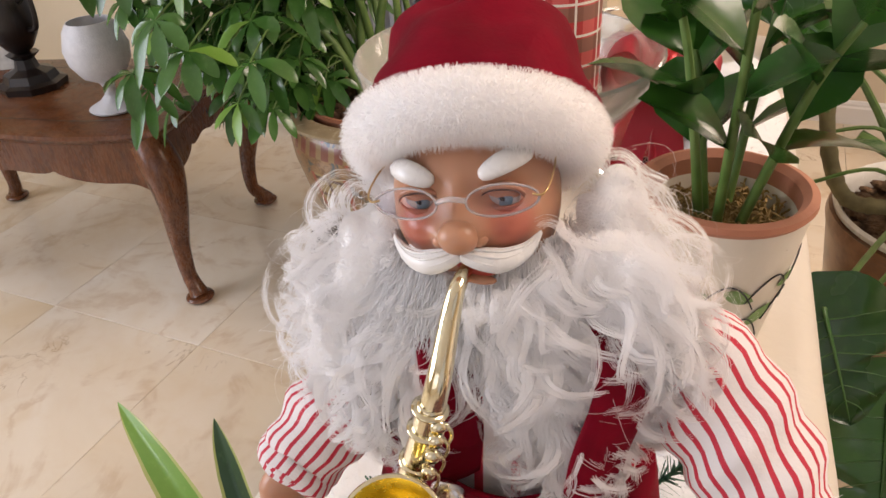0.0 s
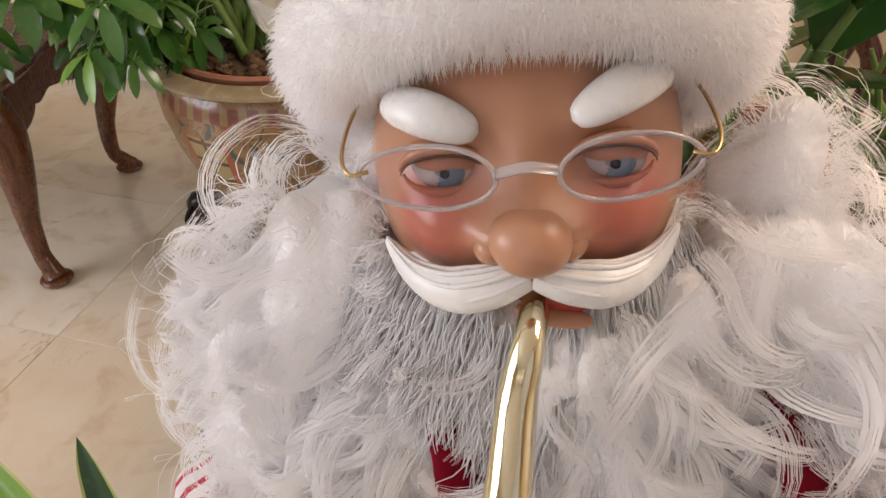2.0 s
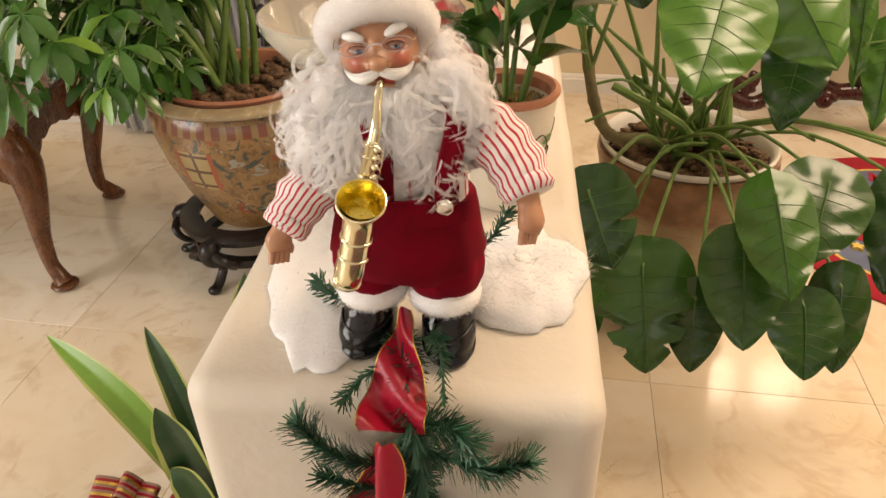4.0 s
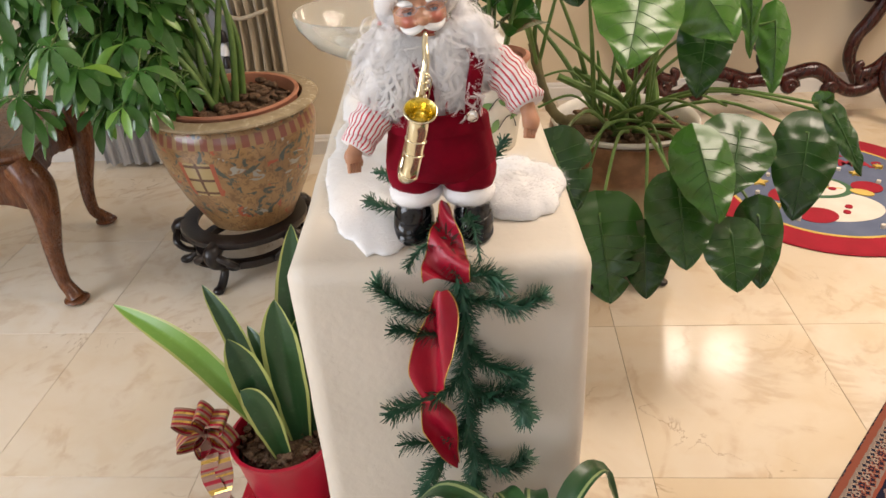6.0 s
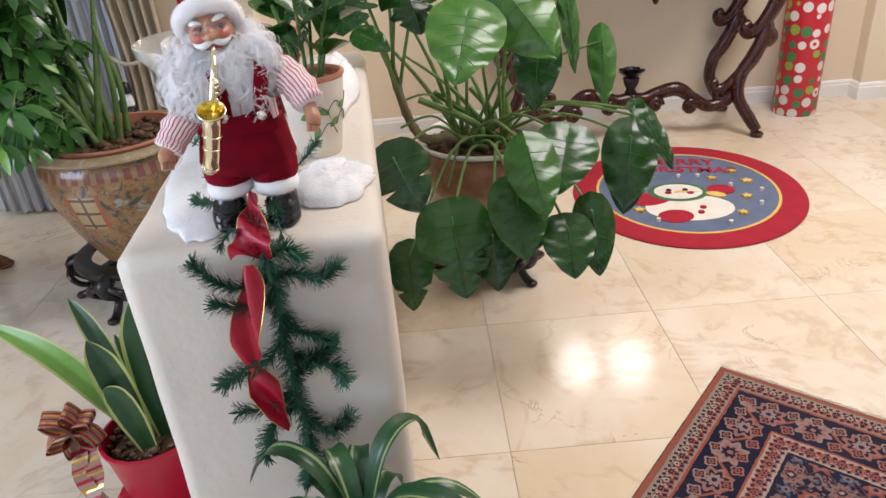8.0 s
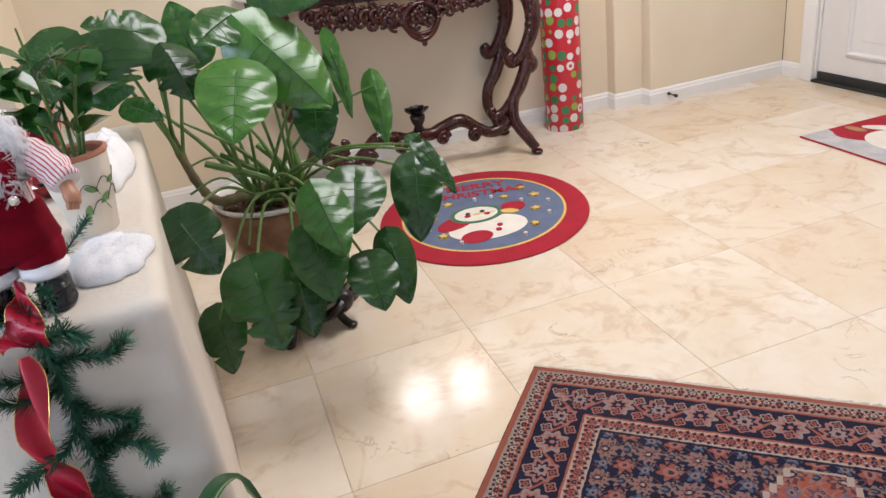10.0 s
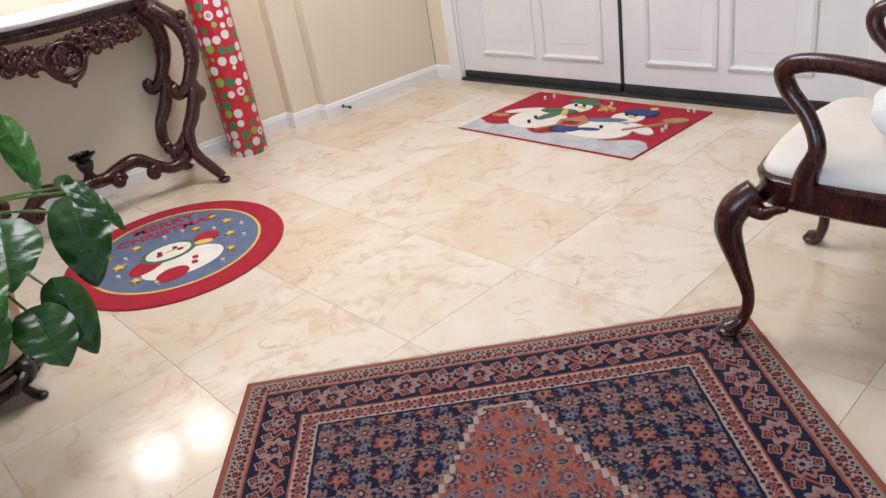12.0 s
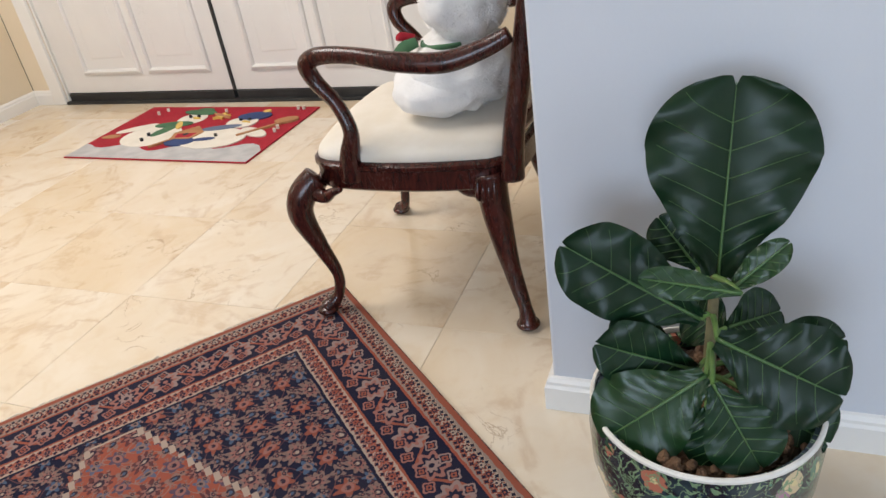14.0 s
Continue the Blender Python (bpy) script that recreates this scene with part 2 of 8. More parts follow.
UPHOL = plain("ivory_upholstery", (0.74, 0.68, 0.58), (0.80, 0.75, 0.67), 0.85, big=14, fine=420, bump=0.4, dist=0.0015)
PLUSH = plain("white_plush", (0.82, 0.81, 0.80), (0.90, 0.89, 0.88), 0.95, big=26, fine=260, bump=0.8, dist=0.004)
SOIL = plain("potting_bark", (0.07, 0.037, 0.020), (0.25, 0.145, 0.08), 0.95, big=40, fine=160, bump=1.0, dist=0.01)
TERRA = plain("terracotta", (0.42, 0.16, 0.09), (0.52, 0.23, 0.14), 0.7, big=20, fine=140, bump=0.3)
COTTON = plain("cotton_batting", (0.86, 0.86, 0.86), (0.92, 0.92, 0.92), 0.97, big=30, fine=260, bump=0.25, dist=0.003)
REDPOT = plain("red_plastic", (0.42, 0.008, 0.028), (0.50, 0.012, 0.04), 0.34, big=9, fine=150, bump=0.05)
REDBOX = plain("red_lacquer", (0.40, 0.006, 0.022), (0.46, 0.01, 0.03), 0.25, big=9, fine=150, bump=0.05)
SANSEV = foliage("snake_plant_green", (0.010, 0.040, 0.014), (0.035, 0.11, 0.035), (0.09, 0.19, 0.08), 0.3)
SANSEV_E = foliage("snake_plant_yellow_margin", (0.34, 0.40, 0.10), (0.46, 0.48, 0.17), (0.5, 0.5, 0.25), 0.35)
LIGHTLEAF = foliage("fresh_leaf_green", (0.09, 0.24, 0.03), (0.20, 0.38, 0.06), (0.30, 0.45, 0.12), 0.28)
MONST = foliage("monstera_green", (0.008, 0.040, 0.008), (0.034, 0.112, 0.017), (0.04, 0.12, 0.02), 0.22)
RIB = foliage("pale_leaf_rib", (0.025, 0.085, 0.017), (0.050, 0.14, 0.030), (0.12, 0.25, 0.08), 0.35)
SCHEFF = foliage("umbrella_plant_green", (0.014, 0.062, 0.016), (0.070, 0.19, 0.036), (0.12, 0.26, 0.08), 0.16, spots=1)
STEM = plain("green_stem", (0.07, 0.16, 0.03), (0.16, 0.26, 0.07), 0.45, big=30, fine=150)
BARK = plain("plant_bark", (0.12, 0.10, 0.05), (0.22, 0.19, 0.09), 0.8, big=40, fine=180, bump=0.6)
FIG = foliage("fig_leaf_green", (0.003, 0.016, 0.007), (0.009, 0.036, 0.012), (0.012, 0.042, 0.016), 0.31)
FIG.node_tree.nodes["Principled BSDF"].inputs["Specular IOR Level"].default_value = 0.28
FIG_RIB = foliage("fig_leaf_vein", (0.045, 0.11, 0.03), (0.08, 0.16, 0.05), (0.1, 0.18, 0.07), 0.35)
NEEDLE = foliage("tinsel_fir_green", (0.014, 0.072, 0.038), (0.055, 0.175, 0.100), (0.09, 0.22, 0.14), 0.38, spots=1)
SATIN = plain("red_satin", (0.30, 0.003, 0.020), (0.44, 0.007, 0.032), 0.38, big=16, fine=400, bump=0.15)
VELVET = plain("crimson_velvet", (0.135, 0.0005, 0.008), (0.235, 0.0015, 0.015), 0.85, big=30, fine=600, bump=0.35, dist=0.0006, Specular_IOR_Level=0.15)
GOLD = plain("gold_thread", (0.65, 0.42, 0.10), (0.8, 0.6, 0.22), 0.3, 1.0)
GLASS = Mat("clear_glass", 0.03, Transmission_Weight=1.0, IOR=1.45).color((0.95, 0.97, 0.96)).mat
MARBLETOP = plain("white_marble_top", (0.70, 0.69, 0.68), (0.82, 0.81, 0.80), 0.15, big=9, fine=50, bump=0.03)
CURTAIN = plain("tan_drape", (0.42, 0.35, 0.25), (0.52, 0.45, 0.34), 0.85, big=10, fine=300, bump=0.3)
SHEER = plain("grey_sheer_curtain", (0.44, 0.45, 0.47), (0.54, 0.55, 0.57), 0.9, big=10, fine=300, bump=0.3)

# ---------------------------------------------------------------- setting
def structure(b, name, mats, label, smooth=False):
    return b.thing(name, mats, label, "", kind="structure", smooth=smooth)


WEST, SOUTH, EAST, NORTH, TOP = -2.42, -2.62, 4.055, 3.76, 2.72
b = Build().box((WEST, SOUTH, -0.08), (EAST + 0.1, NORTH + 0.1, -0.004))
floor_slab = structure(b, "floor", [GROUT], "polished cream marble tile floor")
b = Build().box((WEST, SOUTH, TOP), (EAST + 0.1, NORTH + 0.12, TOP + 0.1))
structure(b, "ceiling", [CEIL], "plain white painted ceiling")

# entry wall behind the console, stepping forward twice towards the doors
b = Build().box((0.36, NORTH, 0), (3.03, NORTH + 0.1, TOP), bevel=0.0)
b.box((3.03, NORTH - 0.075, 0), (3.2, NORTH + 0.1, TOP), bevel=0.008)
b.box((3.2, NORTH - 0.145, 0), (EAST, NORTH + 0.1, TOP), bevel=0.008)
structure(b, "wall_north", [CREAM], "warm cream painted wall with two shallow steps")
b = Build().box((WEST, 3.22, 0), (0.36, 3.34, TOP))
b.box((0.26, 3.34, 0), (0.36, NORTH + 0.1, TOP))
structure(b, "wall_northwest", [CREAM], "warm cream painted wall behind the curtain")
# door wall with the opening for the double door
DY0, DY1, DH = 1.16, 3.385, 2.05
b = Build().box((EAST, DY1, 0), (EAST + 0.12, NORTH - 0.145, TOP))
b.box((EAST, SOUTH, 0), (EAST + 0.12, DY0, TOP))
b.box((EAST, DY0, DH), (EAST + 0.12, DY1, TOP))
structure(b, "wall_east", [CREAM], "warm cream painted wall round the double door")
# short wall beside the fig, seen end-on from the hall
b = Build().box((2.245, SOUTH, 0), (2.39, 0.27, TOP), bevel=0.006)
structure(b, "wall_partition", [COOL], "pale partition wall ending beside the chair, daylight's blue put in its paint")
# west wall with its window opening, unseen south wall with an assumed opening
b = Build().box((WEST - 0.12, SOUTH, 0), (WEST, -1.0, TOP)).box((WEST - 0.12, 1.3, 0), (WEST, 3.34, TOP))
b.box((WEST - 0.12, -1.0, 0), (WEST, 1.3, 0.7)).box((WEST - 0.12, -1.0, 2.4), (WEST, 1.3, TOP))
structure(b, "wall_west", [CREAM], "unseen cream painted wall with an assumed wide window")
b = Build().box((WEST, SOUTH - 0.12, 0), (-0.9, SOUTH, TOP)).box((1.7, SOUTH - 0.12, 0), (EAST + 0.12, SOUTH, TOP))
b.box((-0.9, SOUTH - 0.12, 2.4), (1.7, SOUTH, TOP)).box((-0.9, SOUTH - 0.12, 0), (1.7, SOUTH, 0.55))
structure(b, "wall_south", [CREAM], "unseen cream painted wall with an assumed wide window")


def window(name, lo, hi, axis):
    w = tagged(new(name), "unseen white framed window, assumed as a daylight source", "", kind="structure")
    span = [hi[0] - lo[0], hi[1] - lo[1], hi[2] - lo[2]]
    for k in range(4):
        b = Build()
        t = 0.05
        if k < 2:
            z = lo[2] if k == 0 else hi[2] - t
            b.box((lo[0], lo[1], z), (hi[0], hi[1], z + t), bevel=0.004)
        else:
            e = list(lo), list(hi)
            if k == 2:
                e[1][axis] = lo[axis] + t
            else:
                e[0][axis] = hi[axis] - t
            e[0][2] += t
            e[1][2] -= t
            b.box(e[0], e[1], bevel=0.004)
        b.part("window_frame", [TRIM], w, smooth=False)


window("window_1", (WEST - 0.11, -1.0, 0.7), (WEST - 0.03, 1.3, 2.4), 1)
# assumed opening, out of view, put behind the south fill lamp
window("window_south_assumed", (-0.9, SOUTH - 0.11, 0.55), (1.7, SOUTH - 0.03, 2.4), 0)


def baseboard(pts, mat=None, label="white moulded baseboard"):
    """A moulded skirting along a line in the plan; the room lies to its right."""
    prof = [(0, 0), (0.016, 0), (0.016, 0.056), (0.0115, 0.062), (0.0115, 0.069), (0.006, 0.077), (0, 0.079)]
    rows = []
    n = len(pts)
    for i, p in enumerate(pts):
        d0 = (Vector(pts[i]) - Vector(pts[i - 1])).normalized() if i else None
        d1 = (Vector(pts[i + 1]) - Vector(pts[i])).normalized() if i < n - 1 else None
        d0, d1 = d0 or d1, d1 or d0
        n0, n1 = Vector((d0.y, -d0.x)), Vector((d1.y, -d1.x))
        m = (n0 + n1) / max(1e-6, 1 + n0.dot(n1))
        rows.append([(p[0] + m.x * a, p[1] + m.y * a, z) for a, z in prof])
    return structure(Build().grid(rows), "baseboard", [TRIM], label)


baseboard([(0.36, NORTH), (3.03, NORTH), (3.03, NORTH - 0.075), (3.2, NORTH - 0.075), (3.2, NORTH - 0.145), (EAST, NORTH - 0.145), (EAST, DY1 + 0.09)])
baseboard([(WEST, 3.22), (0.36, 3.22), (0.36, NORTH)])
baseboard([(EAST, DY0 - 0.09), (EAST, SOUTH)])
baseboard([(2.39, SOUTH), (2.39, 0.27), (2.245, 0.27), (2.245, SOUTH)], label="white moulded baseboard round the partition end")

# ---------------------------------------------------------------- double door
door = tagged(new("door_1"), "closed pair of white panelled entry doors", kind="structure")
for k, (y0, y1) in enumerate(((2.272, DY1 - 0.012), (DY0 + 0.012, 2.260))):
    leafb = Build().box((EAST + 0.012, y0, 0.055), (EAST + 0.055, y1, DH - 0.01), bevel=0.003)
    lf = leafb.part("door_leaf", [DOOR], door, smooth=False)
    c0, c1 = y0 + 0.13, y1 - 0.20 if k == 0 else y1 - 0.15
    if k == 1:
        c0 = y0 + 0.22
    mid = (c0 + c1) / 2
    for p0, p1 in ((c0, mid - 0.05), (mid + 0.05, c1)):
        for z0, z1 in ((0.183, 0.86), (1.02, 1.90)):
            rows = []
            # a moulding frame and a raised field
            for inset, out in ((-0.03, 0.0125), (-0.026, 0.002), (-0.012, -0.004), (-0.004, 0.002), (0.002, 0.018), (0.014, 0.024), (0.03, 0.022), (0.06, 0.010)):
                x = EAST + out
                rows.append([(x, p0 + inset, z0 + inset), (x, p1 - inset, z0 + inset), (x, p1 - inset, z1 - inset), (x, p0 + inset, z1 - inset)])
            Build().grid(rows, 0, True, None, True).part("door_panel", [DOOR], lf, smooth=False)
    Build().box((EAST + 0.004, y0 + 0.004, 0.008), (EAST + 0.05, y1 - 0.004, 0.054), bevel=0.003).part("weather_strip", [BLACK], lf, "black rubber bottom seal", smooth=False)
    for z in (0.36, 1.05, 1.75):
        hy = y1 + 0.004 if k == 0 else y0 - 0.004
        Build().lathe([(0.006, 0), (0.007, 0.004), (0.007, 0.096), (0.006, 0.1)], at=pose(EAST + 0.006, hy, z), seg=10).part("hinge", [STEEL if k else TRIM], lf)
Build().box((EAST + 0.002, 2.258, 0.055), (EAST + 0.03, 2.274, DH - 0.012), bevel=0.003).part("astragal", [BLACK], door, "dark meeting seal", smooth=False)
Build().box((EAST - 0.02, DY0, 0.0), (EAST + 0.1, DY1, 0.014), bevel=0.003).part("threshold", [BLACK], door, "dark metal threshold", smooth=False)
for y0, y1 in ((DY1, DY1 + 0.085), (DY0 - 0.085, DY0)):
    Build().box((EAST - 0.022, y0, 0), (EAST + 0.0, y1, DH + 0.08), bevel=0.005).part("casing", [TRIM], door, smooth=False)
    yy = DY1 - 0.01 if y0 == DY1 else DY0
    Build().box((EAST, yy, 0.0145), (EAST + 0.1, yy + 0.01, DH), bevel=0.002).part("jamb", [TRIM], door, smooth=False)
Build().box((EAST - 0.022, DY0, DH), (EAST, DY1, DH + 0.08), bevel=0.005).part("casing", [TRIM], door, smooth=False)
b = Build().lathe([(0.009, 0), (0.009, 0.003), (0.004, 0.006), (0.004, 0.05), (0.008, 0.052), (0.009, 0.068), (0.006, 0.072)], at=pose(3.30, NORTH - 0.163, 0.045, 90), seg=12)
b.thing("door_stop", [BRONZE], "small dark metal door stop fixed to the baseboard", "door stop")

# ---------------------------------------------------------------- half wall
PED = pose(0.718, 1.245, 0, 0, 0, 4.0)
PW, PL, PH = 0.176, 1.12, 0.70


def half_wall():
    """A plastered low wall with soft worn edges."""
    rings = []
    n = 10

    def ring(inset, z):
        r = 0.028
        pts = []
        for cx, cy, a0 in ((PW - r, PL - r, 0), (-PW + r, PL - r, 90), (-PW + r, r, 180), (PW - r, r, 270)):
            for k in range(n + 1):
                a = radians(a0 + 90 * k / n)
                d = r - inset
                pts.append((cx + d * math.cos(a), cy + d * math.sin(a), z))
        out = []
        for i, p in enumerate(pts):
            q = Vector(pts[(i + 1) % len(pts)])
            steps = 1 if (Vector(p) - q).length < 0.05 else 24
            for s in range(steps):
                out.append(Vector(p).lerp(q, s / steps))
        return out
    for z in np.linspace(0, PH - 0.024, 24):
        rings.append(ring(0, float(z)))
    for k in range(1, 7):
        a = radians(15 * k)
        rings.append(ring(0.024 * (1 - math.cos(a)), PH - 0.024 + 0.024 * math.sin(a)))
    for row in rings:
        for i, p in enumerate(row):
            w = noise.noise(p * 9.0) * 0.0022 + noise.noise(p * 40.0) * 0.0007
            c = Vector((0, PL / 2, 0))
            d = Vector((p.x - c.x, 0, 0)) if abs(p.x) > PW - 0.03 else Vector((0, p.y - c.y, 0))
            row[i] = p + d.normalized() * w + Vector((0, 0, w if p.z > PH - 0.03 else 0))
    b = Build().grid(rings, 0, True, PED, True)
    return b.thing("half_wall", [PLASTER], "low cream plastered half wall with rounded edges", "half wall", kind="structure", sharp=0)


half_wall()

# ---------------------------------------------------------------- planters on carved stands
def stand(at, r, h, feet, turn=0.0):
    """A carved black wooden plant stand: a ring on scrolled legs."""
    s = empty("plant_stand", "carved black lacquered wooden plant stand on the floor", "plant stand", at=at)
    prof = [(r * 0.72, h - 0.012), (r * 0.98, h - 0.022), (r, h - 0.014), (r * 0.99, h - 0.004), (r * 0.93, h), (r * 0.72, h)]
    rows = [[(p * math.cos(a), p * math.sin(a), z) for a in (2 * math.pi * k / 40 for k in range(40))] for p, z in prof + prof[:1]]
    Build().grid(rows, 0, True).part("ring", [EBONY], s)
    low = h * 0.42
    prof = [(r * 0.70, low - 0.012), (r * 0.84, low - 0.012), (r * 0.86, low), (r * 0.84, low + 0.010), (r * 0.70, low + 0.010)]
    rows = [[(p * math.cos(a), p * math.sin(a), z) for a in (2 * math.pi * k / 40 for k in range(40))] for p, z in prof + prof[:1]]
    Build().grid(rows, 0, True).part("lower_ring", [EBONY], s)
    for k in range(feet):
        a = radians(turn + 360 * k / feet)
        pts = [(r * 0.90, h - 0.02), (r * 1.06, h * 0.80), (r * 1.05, h * 0.62), (r * 0.88, h * 0.45), (r * 0.84, h * 0.30), (r * 0.98, h * 0.12), (r * 1.10, h * 0.075)]
        path = spline([(p * math.cos(a), p * math.sin(a), z) for p, z in pts], 22)
        lb = Build().tube(path, lerp([0.022, 0.026, 0.018, 0.014, 0.012, 0.013, 0.012], 22), 0, 10)
        e = path[-1]
        lb.ball(e + Vector((0, 0, -0.0)), (0.017, 0.017, h * 0.075), 0, 12, 8)
        side = Vector((-math.sin(a), math.cos(a), 0))
        for q in (1, -1):
            mid = [path[4] + side * q * 0.012, path[6] + side * q * 0.05, path[9] + side * q * 0.058, path[12] + side * q * 0.03, path[11] + side * q * 0.012]
            lb.tube(spline(mid, 14), lerp([0.012, 0.011, 0.009, 0.008, 0.007], 14), 0, 8)
        lb.part("leg", [EBONY], s)
    return s


def soil(at, r, mat, parent, name="soil"):
    rng = random.Random(5)
    b = Build().lathe([(0.0001, 0.004), (r * 0.5, 0.006), (r, 0.0)], seg=28)
    for k in range(150):
        a, d = rng.uniform(0, 6.28), r * 0.95 * math.sqrt(rng.random())
        s = rng.uniform(0.05, 0.12) * r
        b.ball((d * math.cos(a), d * math.sin(a), 0.006 + rng.uniform(0, 0.012)), (s, s * 0.7, s * 0.5), 0, 6, 4, s * 0.5, 60)
    ob = b.part(name, [mat], parent, sharp=0)
    ob.location = at
    return ob


def painted_porcelain():
    m = Mat("painted_porcelain", 0.28, Coat_Weight=0.5, Coat_Roughness=0.1)
    x, y, z = m.xyz()
    ang = y.op("ARCTAN2", x)
    at = m.vec(ang * 0.22, z, 0.0)
    base = m.mix(m.noise(7, 4, 1.0, at).step(0.3, 0.7), (0.22, 0.115, 0.045), (0.34, 0.20, 0.085))
    gold = m.noise(55, 4, 1.5, at).step(0.5, 0.6)
    base = m.mix(gold * 0.6, base, (0.12, 0.055, 0.02))
    hills = m.noise(16, 4, 2.0, at)
    base = m.mix(hills.step(0.555, 0.60) * z.gt(0.06), base, (0.055, 0.07, 0.06))
    base = m.mix(m.noise(20, 3, 1.0, m.vec(ang * 0.22 + 4.0, z, 3.0)).step(0.62, 0.67), base, (0.36, 0.07, 0.03))
    base = m.mix(m.noise(14, 3, 1.0, m.vec(ang * 0.22 + 9.0, z * 2.2, 7.0)).step(0.64, 0.68), base, (0.30, 0.30, 0.27))
    # a red lattice pavilion painted on the wall
    u, w = (ang + 1.78) * 0.2, z - 0.20
    inside = u.abs().lt(0.047) * w.abs().lt(0.052)
    lat = (((u * 75.0).sin().abs().lt(0.3)) .max((w * 75.0).sin().abs().lt(0.3)))
    pav = m.mix(lat, (0.36, 0.27, 0.12), (0.09, 0.035, 0.015))
    pav = m.mix(u.abs().gt(0.036), pav, (0.34, 0.075, 0.035))
    base = m.mix(inside, base, pav)
    # border under the rim
    band = z.gt(0.288) * z.lt(0.318)
    base = m.mix(band, base, m.mix((ang * 40.0).sin().gt(0.2), (0.20, 0.06, 0.04), (0.27, 0.17, 0.075)))
    m.color(base).bump(gold, 0.15, 0.001)
    return m.mat


PORC = painted_porcelain()
PORC_RIM = plain("painted_rim", (0.30, 0.23, 0.14), (0.42, 0.34, 0.22), 0.25, big=30, fine=90)


def fishbowl():
    at = (0.075, 2.425, 0)
    stand((at[0] - 0.03, at[1], 0), 0.185, 0.155, 5, 258)
    p = empty("chinese_planter", "large tan painted porcelain fishbowl planter on a black stand", "planter", at=(at[0], at[1], 0.156))
    body = [(0.10, 0.0), (0.122, 0.004), (0.135, 0.03), (0.172, 0.10), (0.202, 0.18), (0.219, 0.25), (0.222, 0.29), (0.214, 0.325), (0.205, 0.336)]
    Build().lathe(body + [(0.195, 0.336), (0.195, 0.25), (0.08, 0.03)], seg=64).part("body", [PORC], p)
    rim = [(0.200, 0.330), (0.226, 0.334), (0.237, 0.342), (0.237, 0.348), (0.228, 0.353), (0.196, 0.353), (0.194, 0.342)]
    Build().lathe(rim, seg=64).part("rim", [PORC_RIM], p, "painted cream rim with floral border")
    inner = [(0.150, 0.20), (0.170, 0.345), (0.177, 0.362), (0.186, 0.364), (0.188, 0.358), (0.18, 0.345), (0.18, 0.20)]
    Build().lathe(inner, seg=48).part("liner_pot", [TERRA], p, "terracotta inner pot")
    soil((0, 0, 0.33), 0.172, SOIL, p)
    return p


fishbowl()


def umbrella_plant():
    """The schefflera: bare stems and whorls of drooping leaflets."""
    rng = random.Random(11)
    base = Vector((0.075, 2.425, 0.492))
    t = empty("umbrella_plant", "bushy schefflera with glossy whorled leaves, growing in the painted planter", "plant", at=base)
    crown, stems = Build(), Build()
    heads = []
    for k in range(9):
        a = rng.uniform(0, 6.28)
        top = Vector((-0.16 + 0.26 * math.cos(a) * rng.random(), -0.06 + 0.26 * math.sin(a) * rng.random(), rng.uniform(0.25, 0.62)))
        foot = Vector((rng.uniform(-0.07, 0.02), rng.uniform(-0.05, 0.05), -0.02))
        path = spline([foot, foot.lerp(top, 0.4) + Vector((0.02, 0, 0.06)), top], 12)
        stems.tube(path, lerp([0.011, 0.008, 0.004], 12), 0, 7)
        heads += path[4:]
    for k in range(330):
        c = Vector((rng.gauss(-0.23, 0.15), rng.gauss(-0.07, 0.14), rng.uniform(0.02, 0.62)))
        if c.x > -0.04 or c.x < -0.52 or abs(c.y + 0.08) > 0.32 or (c.z < 0.05 and c.x > -0.04) or (c.z < 0.10 and c.x < -0.42):
            continue
        if c.x > -0.07 and c.z < 0.18 and c.y > -0.15:
            continue
        root = min(heads, key=lambda h: (h - c).length)
        stems.tube(spline([root, root.lerp(c, 0.6) + Vector((0, 0, 0.03)), c], 6), 0.0017, 0, 4, caps=False)
        n = rng.randint(6, 9)
        lean = Vector((rng.uniform(-0.5, 0.3), rng.uniform(-0.7, 0.1), 0.9)).normalized()
        e1 = lean.orthogonal().normalized()
        e2 = lean.cross(e1)
        a0, size = rng.uniform(0, 6.28), rng.uniform(0.048, 0.078)
        for j in range(n):
            a = a0 + 6.283 * j / n + rng.uniform(-0.15, 0.15)
            out = e1 * math.cos(a) + e2 * math.sin(a)
            L = size * rng.uniform(0.75, 1.15)
            droop = rng.uniform(0.4, 1.2)
            path = [c + out * L * s - Vector((0, 0, droop * L * s * s)) + lean * L * 0.12 * s for s in (0.0, 0.22, 0.45, 0.65, 0.82, 0.94, 1.0)]
            w = L * rng.uniform(0.18, 0.235)
            leaf(path, [w * q for q in (0.06, 0.30, 0.85, 1.0, 0.85, 0.45, 0.03)], lean, crown, 1 if rng.random() < 0.07 else 0, 0.22, 2)
    sc = stems.part("stem", [STEM], t, sharp=0)
    cr = crown.part("crown", [SCHEFF, LIGHTLEAF], t, kind="stuff", sharp=0)


umbrella_plant()

